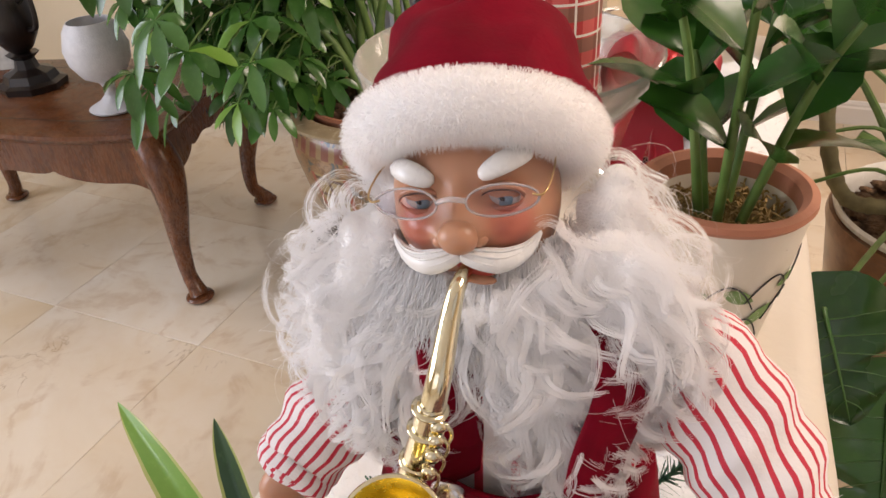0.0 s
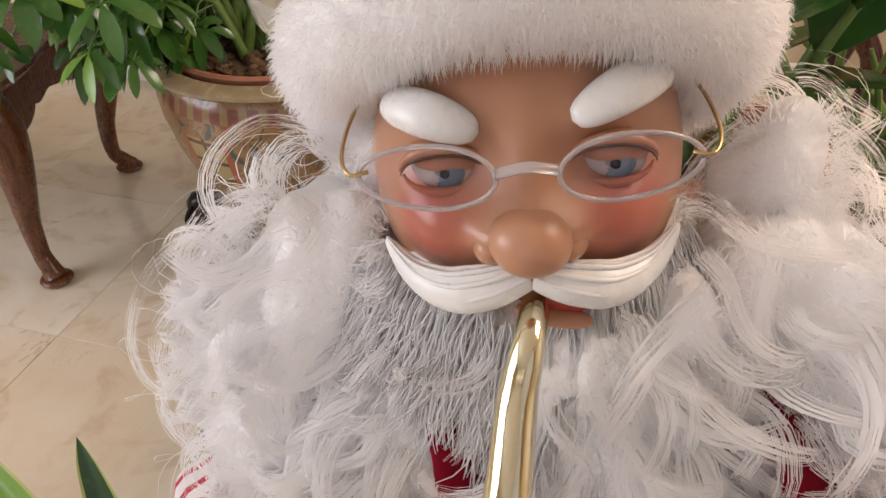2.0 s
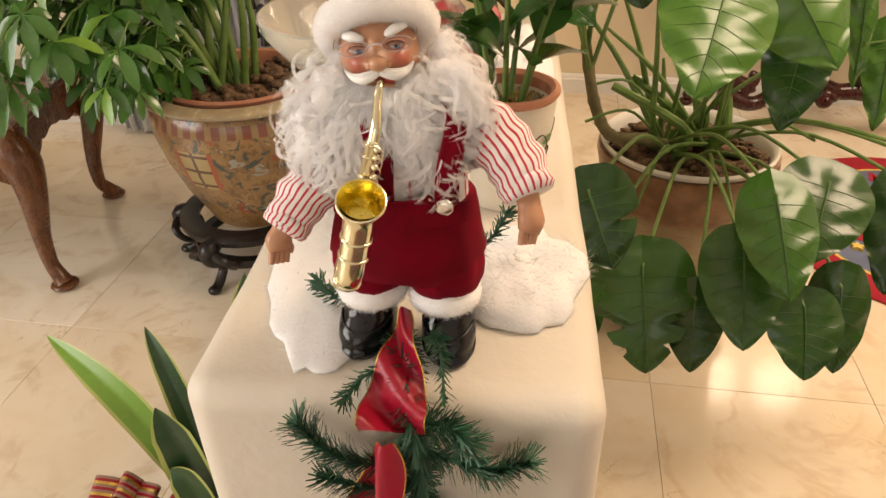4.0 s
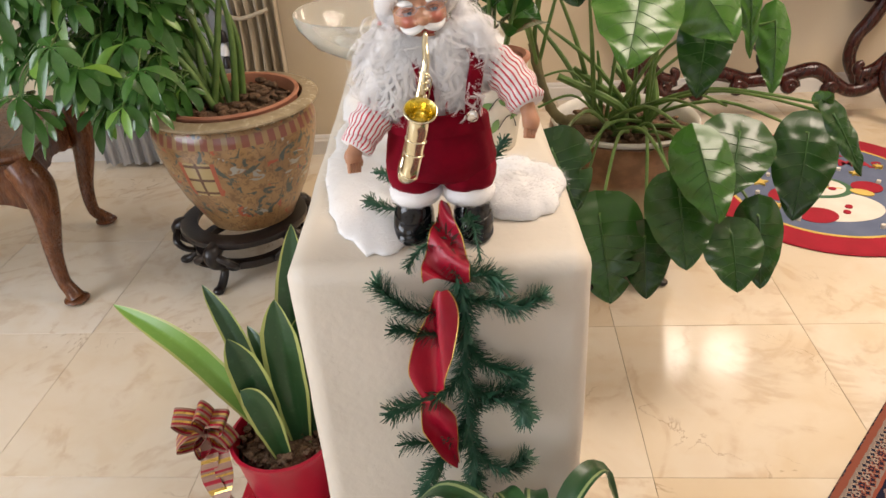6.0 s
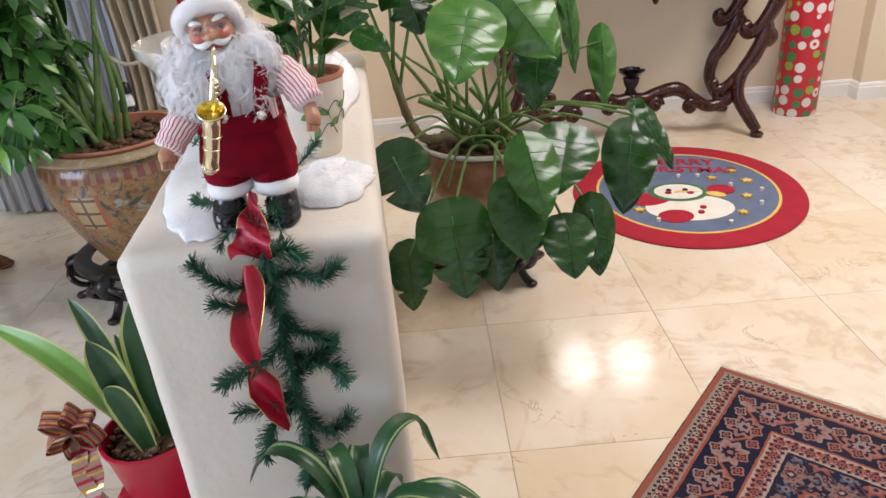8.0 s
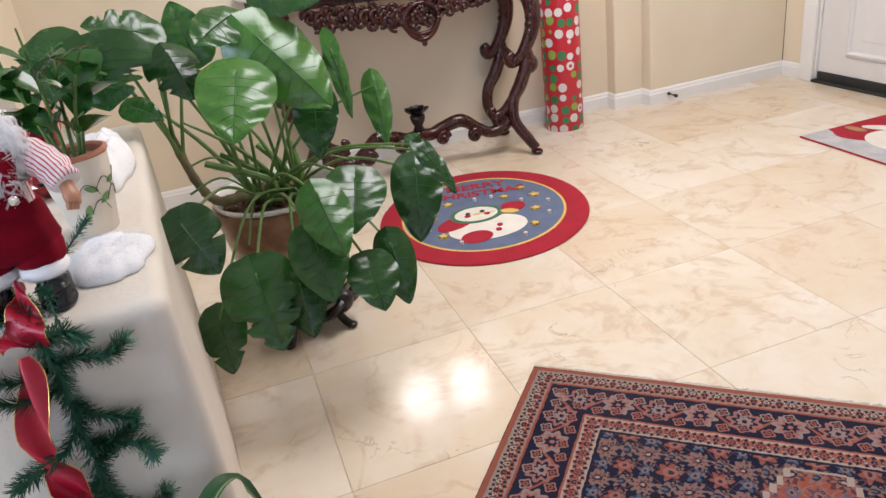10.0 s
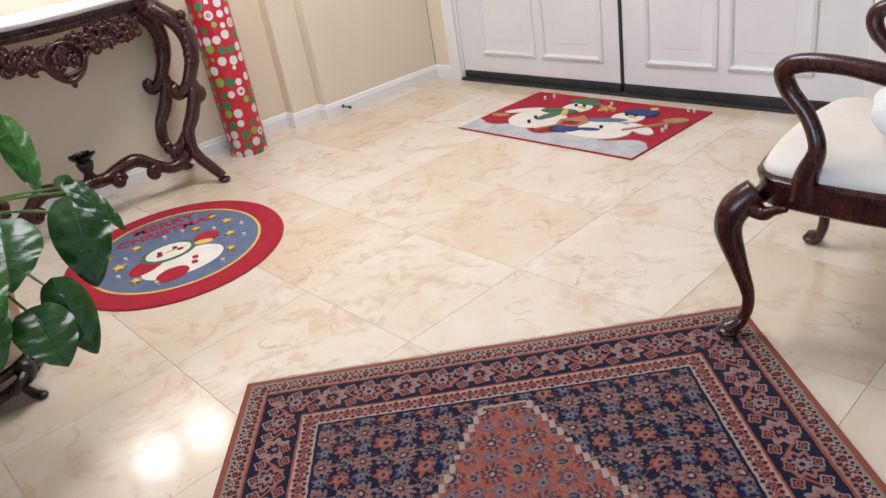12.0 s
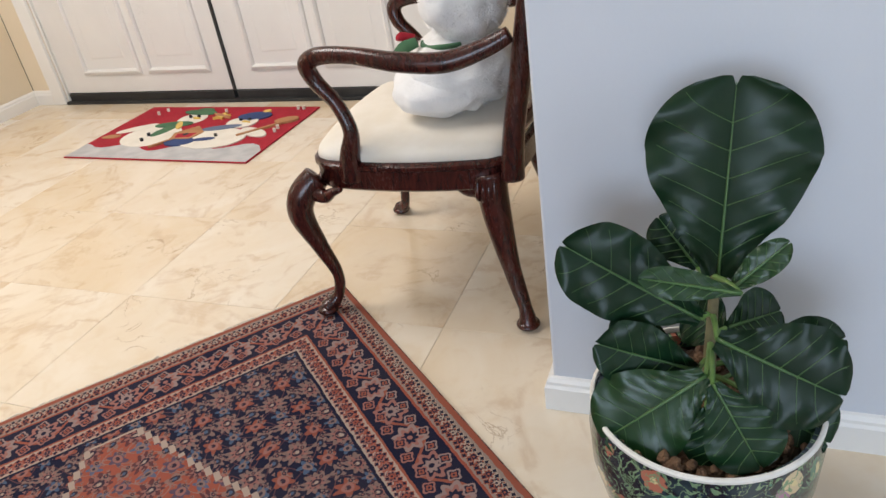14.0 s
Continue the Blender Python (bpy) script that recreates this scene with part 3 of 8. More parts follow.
# ---------------------------------------------------------------- monstera
def glazed():
    m = Mat("brown_glazed_stoneware", 0.35, Coat_Weight=0.3, Coat_Roughness=0.2)
    x, y, z = m.xyz()
    wob = m.noise(9, 3) * 0.05 + z
    c = m.mix(m.noise(14, 4).step(0.3, 0.7), (0.30, 0.22, 0.13), (0.42, 0.33, 0.22))
    c = m.mix(wob.step(0.20, 0.23), c, m.mix(m.noise(25, 4).step(0.35, 0.65), (0.17, 0.075, 0.03), (0.27, 0.13, 0.06)))
    c = m.mix((m.noise(30, 3, 0.5, m.vec(x * 1.0, y * 1.0, z * 7.0))).step(0.55, 0.7) * 0.5, c, (0.16, 0.09, 0.05))
    m.color(c).bump(m.noise(60, 3), 0.2, 0.002)
    return m.mat


STONE = glazed()
WHITELIP = plain("white_glaze", (0.72, 0.70, 0.64), (0.80, 0.78, 0.73), 0.25, big=20, fine=90)
MAT_AT = Vector((1.125, 2.36, 0))
stand(MAT_AT, 0.150, 0.125, 5, 240)
mp = empty("stoneware_pot", "brown and grey glazed stoneware pot on a black stand", "planter", at=MAT_AT + Vector((0, 0, 0.126)))
Build().lathe([(0.13, 0), (0.148, 0.006), (0.158, 0.05), (0.172, 0.16), (0.188, 0.26), (0.194, 0.285), (0.192, 0.30), (0.182, 0.30), (0.172, 0.20), (0.06, 0.02)], seg=56).part("body", [STONE], mp)
Build().lathe([(0.162, 0.22), (0.173, 0.30), (0.179, 0.312), (0.184, 0.316), (0.1885, 0.311), (0.1855, 0.302), (0.182, 0.3015), (0.174, 0.22)], seg=56).part("liner_pot", [WHITELIP], mp, "white plastic inner pot rim")
soil((0, 0, 0.275), 0.169, SOIL, mp)


def heart_leaf(thing, stem_root, base, tip, up, width, splits=(), mat=0, droop=0.0, seed=0, cup=0.15, mats=None, rib_mat=None, name="leaf", fiddle=False):
    """A broad heart-shaped blade with rib and veins, on its stalk."""
    base, tip, up = Vector(base), Vector(tip), Vector(up).normalized()
    axis = tip - base
    L = axis.length
    d = axis.normalized()
    s = d.cross(up).normalized()
    nrm = s.cross(d).normalized()
    rng = random.Random(seed)
    nu, nv = 30, 10
    wav, quilt = (0.030, 0.020) if fiddle else (0.022, 0.010)
    ph = rng.uniform(0, 6)
    cuts = [rng.uniform(0.30, 0.80) for _ in range(splits if isinstance(splits, int) else len(splits))]

    def half(t):
        # outline of the heart: lobes behind the stalk, widest a third along, pointed tip
        if fiddle:
            w = (0.20 + 0.80 * math.sin(math.pi / 2 * t / 0.62) ** 1.4) if t < 0.62 else math.sqrt(max(0.0, 1 - ((t - 0.62) / 0.385) ** 2)) + 0.02
            return w * width
        w = math.sin(math.pi * min(1, max(0, t)) ** 0.60) ** 0.72 if 0 < t < 1 else 0
        return 1.16 * w * width * (1.0 - 0.12 * t)
    b = Build()
    for sgn in (1, -1):
        rows = []
        for i in range(nu + 1):
            t = i / nu
            w = half(t)
            notch = 1.0
            for c in cuts:
                q = abs(t - c - 0.02 * sgn) / 0.035
                if q < 1:
                    notch = min(notch, 0.42 + 0.58 * q)
            row = []
            for j in range(nv + 1):
                u = j / nv
                back = (0.0 if fiddle else 0.30) * L * (u ** 1.3) * (1 - t) ** 2.2
                along = t * L - back + 0.10 * L * u * t * (1 - t) - (0.05 * L * max(0.0, 1 - 4 * u) * t ** 10 if fiddle else 0.0)
                ww = w * u * notch
                z = cup * ww - droop * L * t * t - 0.5 * ww * ww / max(width, 1e-3) * 0.5
                z += wav * L * math.sin(9.5 * t * 2.2 + 3 * u + ph + 1.7 * sgn * fiddle) * u ** (2 if fiddle else 1)
                z += quilt * L * (abs(math.sin(math.pi * (t * 7 - u * 1.6))) - 0.5) * min(1, 3 * u) * (1 - t)
                row.append(base + d * along + s * (sgn * ww) + nrm * z)
            rows.append(row if sgn > 0 else row[::-1])
        b.grid(rows, 0)
    ob = b.part(name, [mats or MONST], thing, sharp=0)
    rb = Build()
    rib = [base + d * (t * L) + nrm * (-droop * L * t * t + 0.0012) for t in np.linspace(0, 0.97, 12)]
    rb.tube(rib, lerp([0.0028, 0.0018, 0.0006] if not fiddle else [0.0034, 0.0022, 0.0007], 12), 0, 5, flat=0.6)
    for c in np.linspace(0.10, 0.78, 6):
        for sgn in (1, -1):
            pts = []
            for u in np.linspace(0, 0.85, 6):
                t = min(1, c + 0.16 * u)
                w = half(t)
                ww = w * u
                z = cup * ww - droop * L * t * t - 0.5 * ww * ww / max(width, 1e-3) * 0.5 + wav * L * math.sin(9.5 * t * 2.2 + 3 * u + ph + 1.7 * sgn * fiddle) * u ** (2 if fiddle else 1) + quilt * L * (abs(math.sin(math.pi * (t * 7 - u * 1.6))) - 0.5) * min(1, 3 * u) * (1 - t)
                back = (0.0 if fiddle else 0.30) * L * (u ** 1.3) * (1 - t) ** 2.2
                pts.append(base + d * (t * L - back + 0.10 * L * u * t * (1 - t)) + s * (sgn * ww) + nrm * (z + 0.0006))
            rb.tube(pts, lerp([0.0008, 0.0004], 6), 0, 4, flat=0.5, caps=False)
    rb.part("rib", [rib_mat or RIB], ob, sharp=0)
    if stem_root is not None:
        r = Vector(stem_root)
        mid = r.lerp(base, 0.5) + Vector((0, 0, 0.06 + 0.45 * max(0.0, 0.42 - base.z) * (r.z > 0.3)))
        Build().tube(spline([r, mid, base + d * 0.002], 14), lerp([0.0055, 0.004, 0.003], 14), 0, 7).part("stalk", [STEM], thing)
    return ob


def monstera():
    o = MAT_AT + Vector((0, 0, 0.42))
    t = empty("monstera", "sprawling monstera with broad glossy split leaves, in the stoneware pot", "plant", at=(0, 0, 0))
    root = o + Vector((0.0, 0.0, 0.0))
    for k in range(4):
        a = 1.3 * k
        p = root + Vector((0.05 * math.cos(a), 0.05 * math.sin(a), -0.012))
        Build().tube(spline([p, p + Vector((0.02, -0.01, 0.07)), p + Vector((0.01 - 0.05 * k, 0.02, 0.15))], 10), lerp([0.014, 0.011, 0.009], 10), 0, 8).part("stem", [STEM], t)
    # a jointed trunk leaning west over the rim
    tr = spline([root + Vector((-0.02, 0.0, -0.01)), root + Vector((-0.10, -0.05, 0.035)), root + Vector((-0.17, -0.05, 0.04)), root + Vector((-0.21, -0.03, 0.10)), root + Vector((-0.24, 0.0, 0.22))], 40)
    Build().tube(tr, [0.014 * (1 + 0.16 * (k % 5 == 0)) * (1 - 0.2 * k / 40) for k in range(40)], 0, 10).part("trunk", [BARK], t, "jointed green-brown trunk")
    specs = [
        # base, tip, facing, half width, splits, lighter green
        ((1.142, 2.150, 0.889), (1.273, 2.030, 0.724), (-0.03, -0.75, 0.51), 0.098, 0, 1),
        ((1.078, 2.050, 0.830), (1.032, 1.870, 0.742), (0.02, -0.75, 0.65), 0.087, 0, 1),
        ((1.284, 1.980, 0.546), (1.242, 1.850, 0.481), (-0.04, -0.75, 0.62), 0.074, 0, 0),
        ((1.177, 1.890, 0.564), (1.192, 1.750, 0.479), (-0.15, -0.75, 0.72), 0.058, 0, 1),
        ((1.150, 1.885, 0.465), (1.149, 1.755, 0.365), (-0.1, -0.75, 0.59), 0.067, 0, 0),
        ((1.262, 1.871, 0.370), (1.266, 1.781, 0.290), (0.06, -0.75, 0.69), 0.062, 0, 0),
        ((1.331, 1.920, 0.382), (1.335, 1.840, 0.251), (-0.18, -0.75, 0.68), 0.049, 0, 0),
        ((1.454, 2.050, 0.510), (1.407, 1.920, 0.381), (-0.16, -0.75, 0.77), 0.066, 0, 0),
        ((1.461, 1.980, 0.578), (1.514, 1.900, 0.482), (0.18, -0.75, 0.67), 0.028, 0, 0),
        ((1.439, 2.000, 0.591), (1.458, 1.990, 0.615), (0.17, -0.75, 0.53), 0.022, 0, 1),
        ((0.888, 1.810, 0.595), (0.937, 1.750, 0.496), (0.0, -0.75, 0.52), 0.066, 1, 0),
        ((1.003, 1.924, 0.391), (1.019, 1.794, 0.260), (-0.04, -0.75, 0.53), 0.089, 3, 0),
        ((1.093, 1.885, 0.357), (1.093, 1.815, 0.249), (-0.19, -0.75, 0.71), 0.052, 0, 0),
        ((0.895, 1.970, 0.283), (0.891, 1.880, 0.179), (-0.14, -0.75, 0.54), 0.056, 2, 0),
        ((1.256, 2.200, 0.704), (1.226, 2.100, 0.588), (-0.14, -0.75, 0.62), 0.058, 0, 0),
        ((1.439, 2.300, 0.687), (1.431, 2.200, 0.554), (-0.02, -0.75, 0.57), 0.038, 0, 1),
        ((1.314, 2.150, 0.828), (1.332, 2.100, 0.659), (0.07, -0.75, 0.67), 0.024, 0, 1),
        ((0.996, 2.350, 0.847), (0.973, 2.380, 0.980), (0.0, -0.75, 0.64), 0.062, 0, 1),
        ((0.937, 2.250, 0.871), (0.973, 2.150, 0.785), (0.15, -0.75, 0.7), 0.066, 3, 0),
        ((0.795, 2.200, 0.916), (0.784, 2.100, 0.805), (-0.17, -0.75, 0.75), 0.110, 4, 0),
        ((0.905, 2.300, 0.917), (0.777, 2.250, 0.973), (0.23, -0.75, 0.68), 0.062, 4, 0),
        ((0.741, 2.120, 0.947), (0.628, 2.050, 0.890), (0.19, -0.75, 0.62), 0.062, 3, 0),
        ((1.097, 2.200, 0.934), (1.010, 2.100, 0.911), (0.03, -0.75, 0.65), 0.061, 0, 0),
        ((0.824, 2.200, 0.771), (0.889, 2.150, 0.748), (-0.03, -0.75, 0.77), 0.035, 0, 0),
        ((0.757, 2.050, 0.901), (0.675, 2.000, 0.867), (0.02, -0.75, 0.83), 0.050, 2, 0),
        ((1.204, 2.250, 0.991), (1.305, 2.150, 0.955), (0.02, -0.75, 0.53), 0.082, 0, 0),
    ]
    for k, (bs, tp, up, w, sp, young) in enumerate(specs):
        r = tr[-1 - k % 6] if bs[0] < 1.0 and bs[2] > 0.6 else root + Vector((0.05 * math.cos(k), 0.05 * math.sin(k), 0.0))
        heart_leaf(t, r, bs, tp, up, w * 0.92, sp, seed=k, droop=0.12 + 0.03 * (k % 4), cup=(-0.15, 0.1, 0.25)[k % 3], mats=MONST_B if young else MONST)
    # bare stalks and slim unopened leaves rising from the pot
    rng = random.Random(21)
    for k in range(6):
        f = root + Vector((rng.uniform(-0.08, 0.06), rng.uniform(-0.06, 0.06), -0.01))
        e = f + Vector((rng.uniform(-0.26, 0.12), rng.uniform(-0.08, 0.10), rng.uniform(0.14, 0.40)))
        Build().tube(spline([f, f.lerp(e, 0.5) + Vector((0.0, 0.0, 0.03)), e], 12), lerp([0.0075, 0.006, 0.003], 12), 0, 7).part("stalk", [STEM], t)
    for x, y, z in ((-0.23, -0.10, 0.09), (-0.22, -0.02, 0.14), (0.20, -0.16, 0.10), (-0.12, -0.22, -0.04), (0.06, -0.24, -0.02)):
        e = root + Vector((x, y, z))
        Build().tube(spline([root + Vector((x * 0.2, y * 0.2, 0)), root + Vector((x * 0.6, y * 0.6, max(z, 0.03) * 0.8 + 0.03)), e], 12), 0.0032, 0, 6).part("aerial_root", [STEM], t)


# lighter green of new leaves; on the second leaf it paints light passing through
MONST_B = foliage("monstera_young_and_lit_green", (0.024, 0.098, 0.012), (0.062, 0.180, 0.022), (0.08, 0.21, 0.04), 0.23)
monstera()

# ---------------------------------------------------------------- the figurine on the half wall
def skin():
    m = Mat("painted_vinyl_skin", 0.32, Subsurface_Weight=0.12, Subsurface_Scale=0.004)
    m.bsdf.inputs["Subsurface Radius"].default_value = (1.0, 0.35, 0.2)
    x, y, z = m.xyz()
    c = m.mix(m.noise(60, 3).step(0.3, 0.7), (0.50, 0.245, 0.145), (0.54, 0.27, 0.162))
    blush = None
    for q in CHEEKS:
        d = ((x - q[0]).power(2.0) + (y - q[1]).power(2.0) + (z - q[2]).power(2.0)).power(0.5)
        s = d.step(0.0125, 0.003)
        blush = s if blush is None else blush.max(s)
    m.color(m.mix(blush * 0.7, c, (0.46, 0.085, 0.06))).bump(m.noise(300, 2), 0.05, 0.0005)
    return m.mat


SANTA = Vector((0.72, 1.33, 0.70))
HEAD = Matrix.Translation((-0.0132, 0.004, 0.2508)) @ pose(0, 0, 0, -14, 0, 0) @ pose(0, 0, 0, 0, -9, 9) @ Matrix.Diagonal((1.08, 1.0, 1.0, 1.0))
CHEEKS = [HEAD @ Vector((s * 0.0145, -0.024, -0.004)) for s in (1, -1)]
S_SKIN = skin()
S_WHITE = plain("glossy_white_paint", (0.80, 0.79, 0.77), (0.86, 0.85, 0.83), 0.28, big=40, fine=300, bump=0.05)


def hair():
    """White nylon hair: part of the light passes through."""
    m = Mat("white_curly_hair", 0.38)
    c = m.mix(m.noise(60, 3), (0.95, 0.94, 0.94), (0.98, 0.975, 0.975))
    m.color(c)
    tr = m.tree.nodes.new("ShaderNodeBsdfTranslucent")
    tr.inputs[0].default_value = (0.98, 0.975, 0.975, 1)
    mx = m.tree.nodes.new("ShaderNodeMixShader")
    mx.inputs[0].default_value = 0.62
    out = m.tree.nodes["Material Output"]
    m.tree.links.new(m.bsdf.outputs[0], mx.inputs[1])
    m.tree.links.new(tr.outputs[0], mx.inputs[2])
    m.tree.links.new(mx.outputs[0], out.inputs[0])
    return m.mat


S_HAIR = hair()
S_FUR = S_HAIR
S_CORE = plain("white_wool", (0.94, 0.93, 0.93), (0.97, 0.965, 0.965), 0.9, big=60, fine=420, bump=0.5, dist=0.002)
S_STRIPE = plain("red_shirt_stripe", (0.55, 0.025, 0.05), (0.62, 0.04, 0.07), 0.8, big=40, fine=700, bump=0.3)
S_COTTON = plain("white_shirt_cotton", (0.80, 0.75, 0.75), (0.85, 0.81, 0.81), 0.8, big=40, fine=700, bump=0.3)
S_SAX = plain("gilt_plastic", (0.80, 0.72, 0.50), (0.86, 0.79, 0.58), 0.14, 1.0, big=40, fine=200, bump=0.05)
S_BELL = plain("gilt_bell", (0.78, 0.64, 0.17), (0.84, 0.71, 0.22), 0.26, 1.0, big=40, fine=200, bump=0.05)
S_BOOT = plain("black_patent", (0.004, 0.004, 0.005), (0.010, 0.010, 0.012), 0.16, big=40, fine=200, bump=0.1)
S_SILVER = plain("silver_plastic", (0.72, 0.70, 0.68), (0.80, 0.78, 0.76), 0.22, 1.0, big=40, fine=200, bump=0.05)
S_LENS = Mat("lens_plastic", 0.02, Transmission_Weight=1.0, IOR=1.22).color((0.90, 0.87, 0.93)).mat
S_RIM = plain("clear_rim_plastic", (0.80, 0.77, 0.78), (0.88, 0.85, 0.86), 0.12, big=40, fine=200, bump=0.05, Transmission_Weight=0.7)
S_EYE = plain("eye_white_paint", (0.46, 0.42, 0.40), (0.52, 0.48, 0.46), 0.15, big=90, fine=300, bump=0.0)
S_IRIS = plain("blue_iris_paint", (0.10, 0.17, 0.22), (0.22, 0.30, 0.36), 0.12, big=300, fine=900, bump=0.0)
S_PUPIL = plain("dark_paint", (0.01, 0.01, 0.015), (0.02, 0.02, 0.03), 0.12)
S_LIP = plain("red_lip_paint", (0.42, 0.05, 0.035), (0.50, 0.08, 0.06), 0.35, big=80, fine=300)
S_WIRE = plain("thin_gold_wire", (0.55, 0.36, 0.16), (0.62, 0.44, 0.22), 0.3, 1.0)
S_LINER = plain("brown_lash_paint", (0.10, 0.045, 0.03), (0.14, 0.07, 0.05), 0.4)
(K_SKIN, K_WHITE, K_FUR, K_HAIR, K_RED, K_COT, K_SAX, K_BELL, K_BOOT, K_SIL, K_LENS, K_RIM, K_EYE, K_IRIS, K_PUP, K_LIP, K_VEL, K_WIRE, K_LINE, K_CORE) = range(20)


def figurine():
    rng = random.Random(3)
    nr = np.random.RandomState(4)
    b = Build()

    # ---- head: one surface with brow, cheeks, nose and chin drawn out of it
    def face(u, v):
        """A point of the head for the direction (u round, v up)."""
        d = Vector((math.cos(v) * math.sin(u), -math.cos(v) * math.cos(u), math.sin(v)))
        p = Vector((d.x * 0.0258, d.y * 0.0262, d.z * 0.033))
        g = 0.0

        def lump(cx, cz, sx, sz, h):
            q = ((p.x - cx) / sx) ** 2 + ((p.z - cz) / sz) ** 2
            return h * math.exp(-q) if d.y < 0.15 else 0.0
        g += lump(0.0, -0.0048, 0.0054, 0.0052, 0.0072)
        g += lump(0.0060, -0.0058, 0.0026, 0.0026, 0.0034) + lump(-0.0060, -0.0058, 0.0026, 0.0026, 0.0034)
        g += lump(0.0, 0.005, 0.003, 0.006, 0.0030)
        g += lump(0.0145, -0.0055, 0.0075, 0.0068, 0.0046) + lump(-0.0145, -0.0055, 0.0075, 0.0068, 0.0046)
        g += lump(0.0120, 0.0045, 0.0062, 0.0038, -0.0026) + lump(-0.0120, 0.0045, 0.0062, 0.0038, -0.0026)
        g += lump(0.0118, 0.0115, 0.0085, 0.0034, 0.0014) + lump(-0.0118, 0.0115, 0.0085, 0.0034, 0.0014)
        g += lump(0.0, -0.0185, 0.0050, 0.0032, -0.0040)
        g += lump(0.0, -0.0255, 0.0085, 0.0045, 0.0030)
        return p + Vector((0, -1, 0)) * g
    rows = [[face(2 * math.pi * j / 96, v) for j in range(96)] for v in np.linspace(-1.55, 1.55, 72)]
    b.grid(rows, K_SKIN, True, HEAD, True)
    b.ball(HEAD @ Vector((0.0, -0.0303, -0.0056)), (0.0064, 0.0060, 0.0053), K_SKIN, 30, 20)
    for s in (1, -1):
        b.ball(HEAD @ Vector((s * 0.0054, -0.0282, -0.0068)), (0.0029, 0.0036, 0.0027), K_SKIN, 20, 14)
    # mouth
    b.ball(HEAD @ Vector((0.0030, -0.0248, -0.0172)), (0.0068, 0.0024, 0.0032), K_LIP, 20, 10)
    b.ball(HEAD @ Vector((0.0030, -0.0258, -0.0205)), (0.0066, 0.0026, 0.0014), K_SKIN, 20, 8)
    # eyes, lids, brows
    for s in (1, -1):
        c = Vector((s * 0.0120, -0.0212, 0.0042))
        b.ball(HEAD @ c, (0.0054, 0.0034, 0.0036), K_EYE, 24, 14)
        b.ball(HEAD @ (c + Vector((0.0004, -0.0022, -0.0002))), (0.0032, 0.0014, 0.0031), K_IRIS, 20, 10)
        b.ball(HEAD @ (c + Vector((0.0004, -0.0030, -0.0002))), (0.0012, 0.0008, 0.0012), K_PUP, 14, 8)
        b.ball(HEAD @ (c + Vector((0.0, 0.0001, 0.0019))), (0.0060, 0.0041, 0.0029), K_SKIN, 24, 14)
        lid = [HEAD @ (c + Vector((0.0062 * math.cos(a), -0.0012 - 0.0022 * math.sin(a), 0.0036 * math.sin(a)))) for a in np.linspace(0.05, 3.09, 16)]
        b.tube(lid, lerp([0.0005, 0.0013, 0.0005], 16), K_SKIN, 8)
        lash = [p + (HEAD.to_3x3() @ Vector((0, -0.0008, -0.0007))) for p in lid]
        b.tube(lash, lerp([0.0001, 0.0004, 0.0001], 16), K_LINE, 6)
        low = [HEAD @ (c + Vector((0.0060 * math.cos(a), -0.0012 - 0.0016 * abs(math.sin(a)), 0.0034 * math.sin(a)))) for a in np.linspace(3.3, 6.1, 14)]
        b.tube(low, lerp([0.0003, 0.0009, 0.0003], 14), K_SKIN, 8)
        bz = (0.0112, 0.0150, 0.0166) if s > 0 else (0.0102, 0.0132, 0.0146)
        bp = [(s * 0.0064, -0.0258, bz[0]), (s * 0.0135, -0.0240, bz[1]), (s * 0.0202, -0.0180, bz[2])]
        b.tube([HEAD @ p for p in spline(bp, 20)], [0.0002 + 0.0035 * math.sqrt(max(0.0, 1 - (2 * k / 19 - 1) ** 2)) * (0.92 + 0.16 * k / 19) for k in range(20)], K_WHITE, 16, flat=0.62)
        # moustache half, combed in strands
        mp = [(0.0003 * s, -0.0296, -0.0112), (s * 0.006, -0.0296, -0.0132), (s * 0.012, -0.0278, -0.0142), (s * 0.0175, -0.0242, -0.0125), (s * 0.0218, -0.0208, -0.0078)]
        path = spline([HEAD @ Vector(p) for p in mp], 28)
        b.tube(path, lerp([0.0024, 0.0034, 0.0038, 0.0032, 0.0021, 0.0005], 28), K_WHITE, 18, flat=0.75)
        for k in range(9):
            a = 6.28 * k / 9 + 0.3
            pp = []
            for i, p in enumerate(path):
                r = lerp([0.0023, 0.0033, 0.0037, 0.0031, 0.0020, 0.0004], 28)[i]
                pp.append(p + (HEAD.to_3x3() @ Vector((0, 0.75 * r * math.cos(a + i * 0.02), r * math.sin(a + i * 0.02)))))
            b.tube(pp, lerp([0.0004, 0.0005, 0.0004, 0.0002], 28), K_WHITE, 6)
        # spectacles
        lc = Vector((s * 0.0136, -0.0318, 0.0056))
        turn = pose(0, 0, 0, 0, 0, 14 * s)
        ring = [HEAD @ (lc + (turn @ Vector((0.0098 * math.cos(a), 0, 0.0047 * math.sin(a) * (1 - 0.08 * math.cos(a) * s))))) for a in np.linspace(0, 2 * math.pi, 41)]
        b.tube(ring, 0.00040, K_RIM, 10)
        for off in (-0.00025, 0.00025):
            pts = [HEAD @ (lc + (turn @ Vector((0.0097 * math.cos(a), off, 0.0046 * math.sin(a))))) for a in np.linspace(0, 2 * math.pi, 40, endpoint=False)]
            b.add(pts, [tuple(range(40)) if off > 0 else tuple(range(39, -1, -1))], K_LENS)
        e = lc + (turn @ Vector((s * 0.0098, 0, 0.0008)))
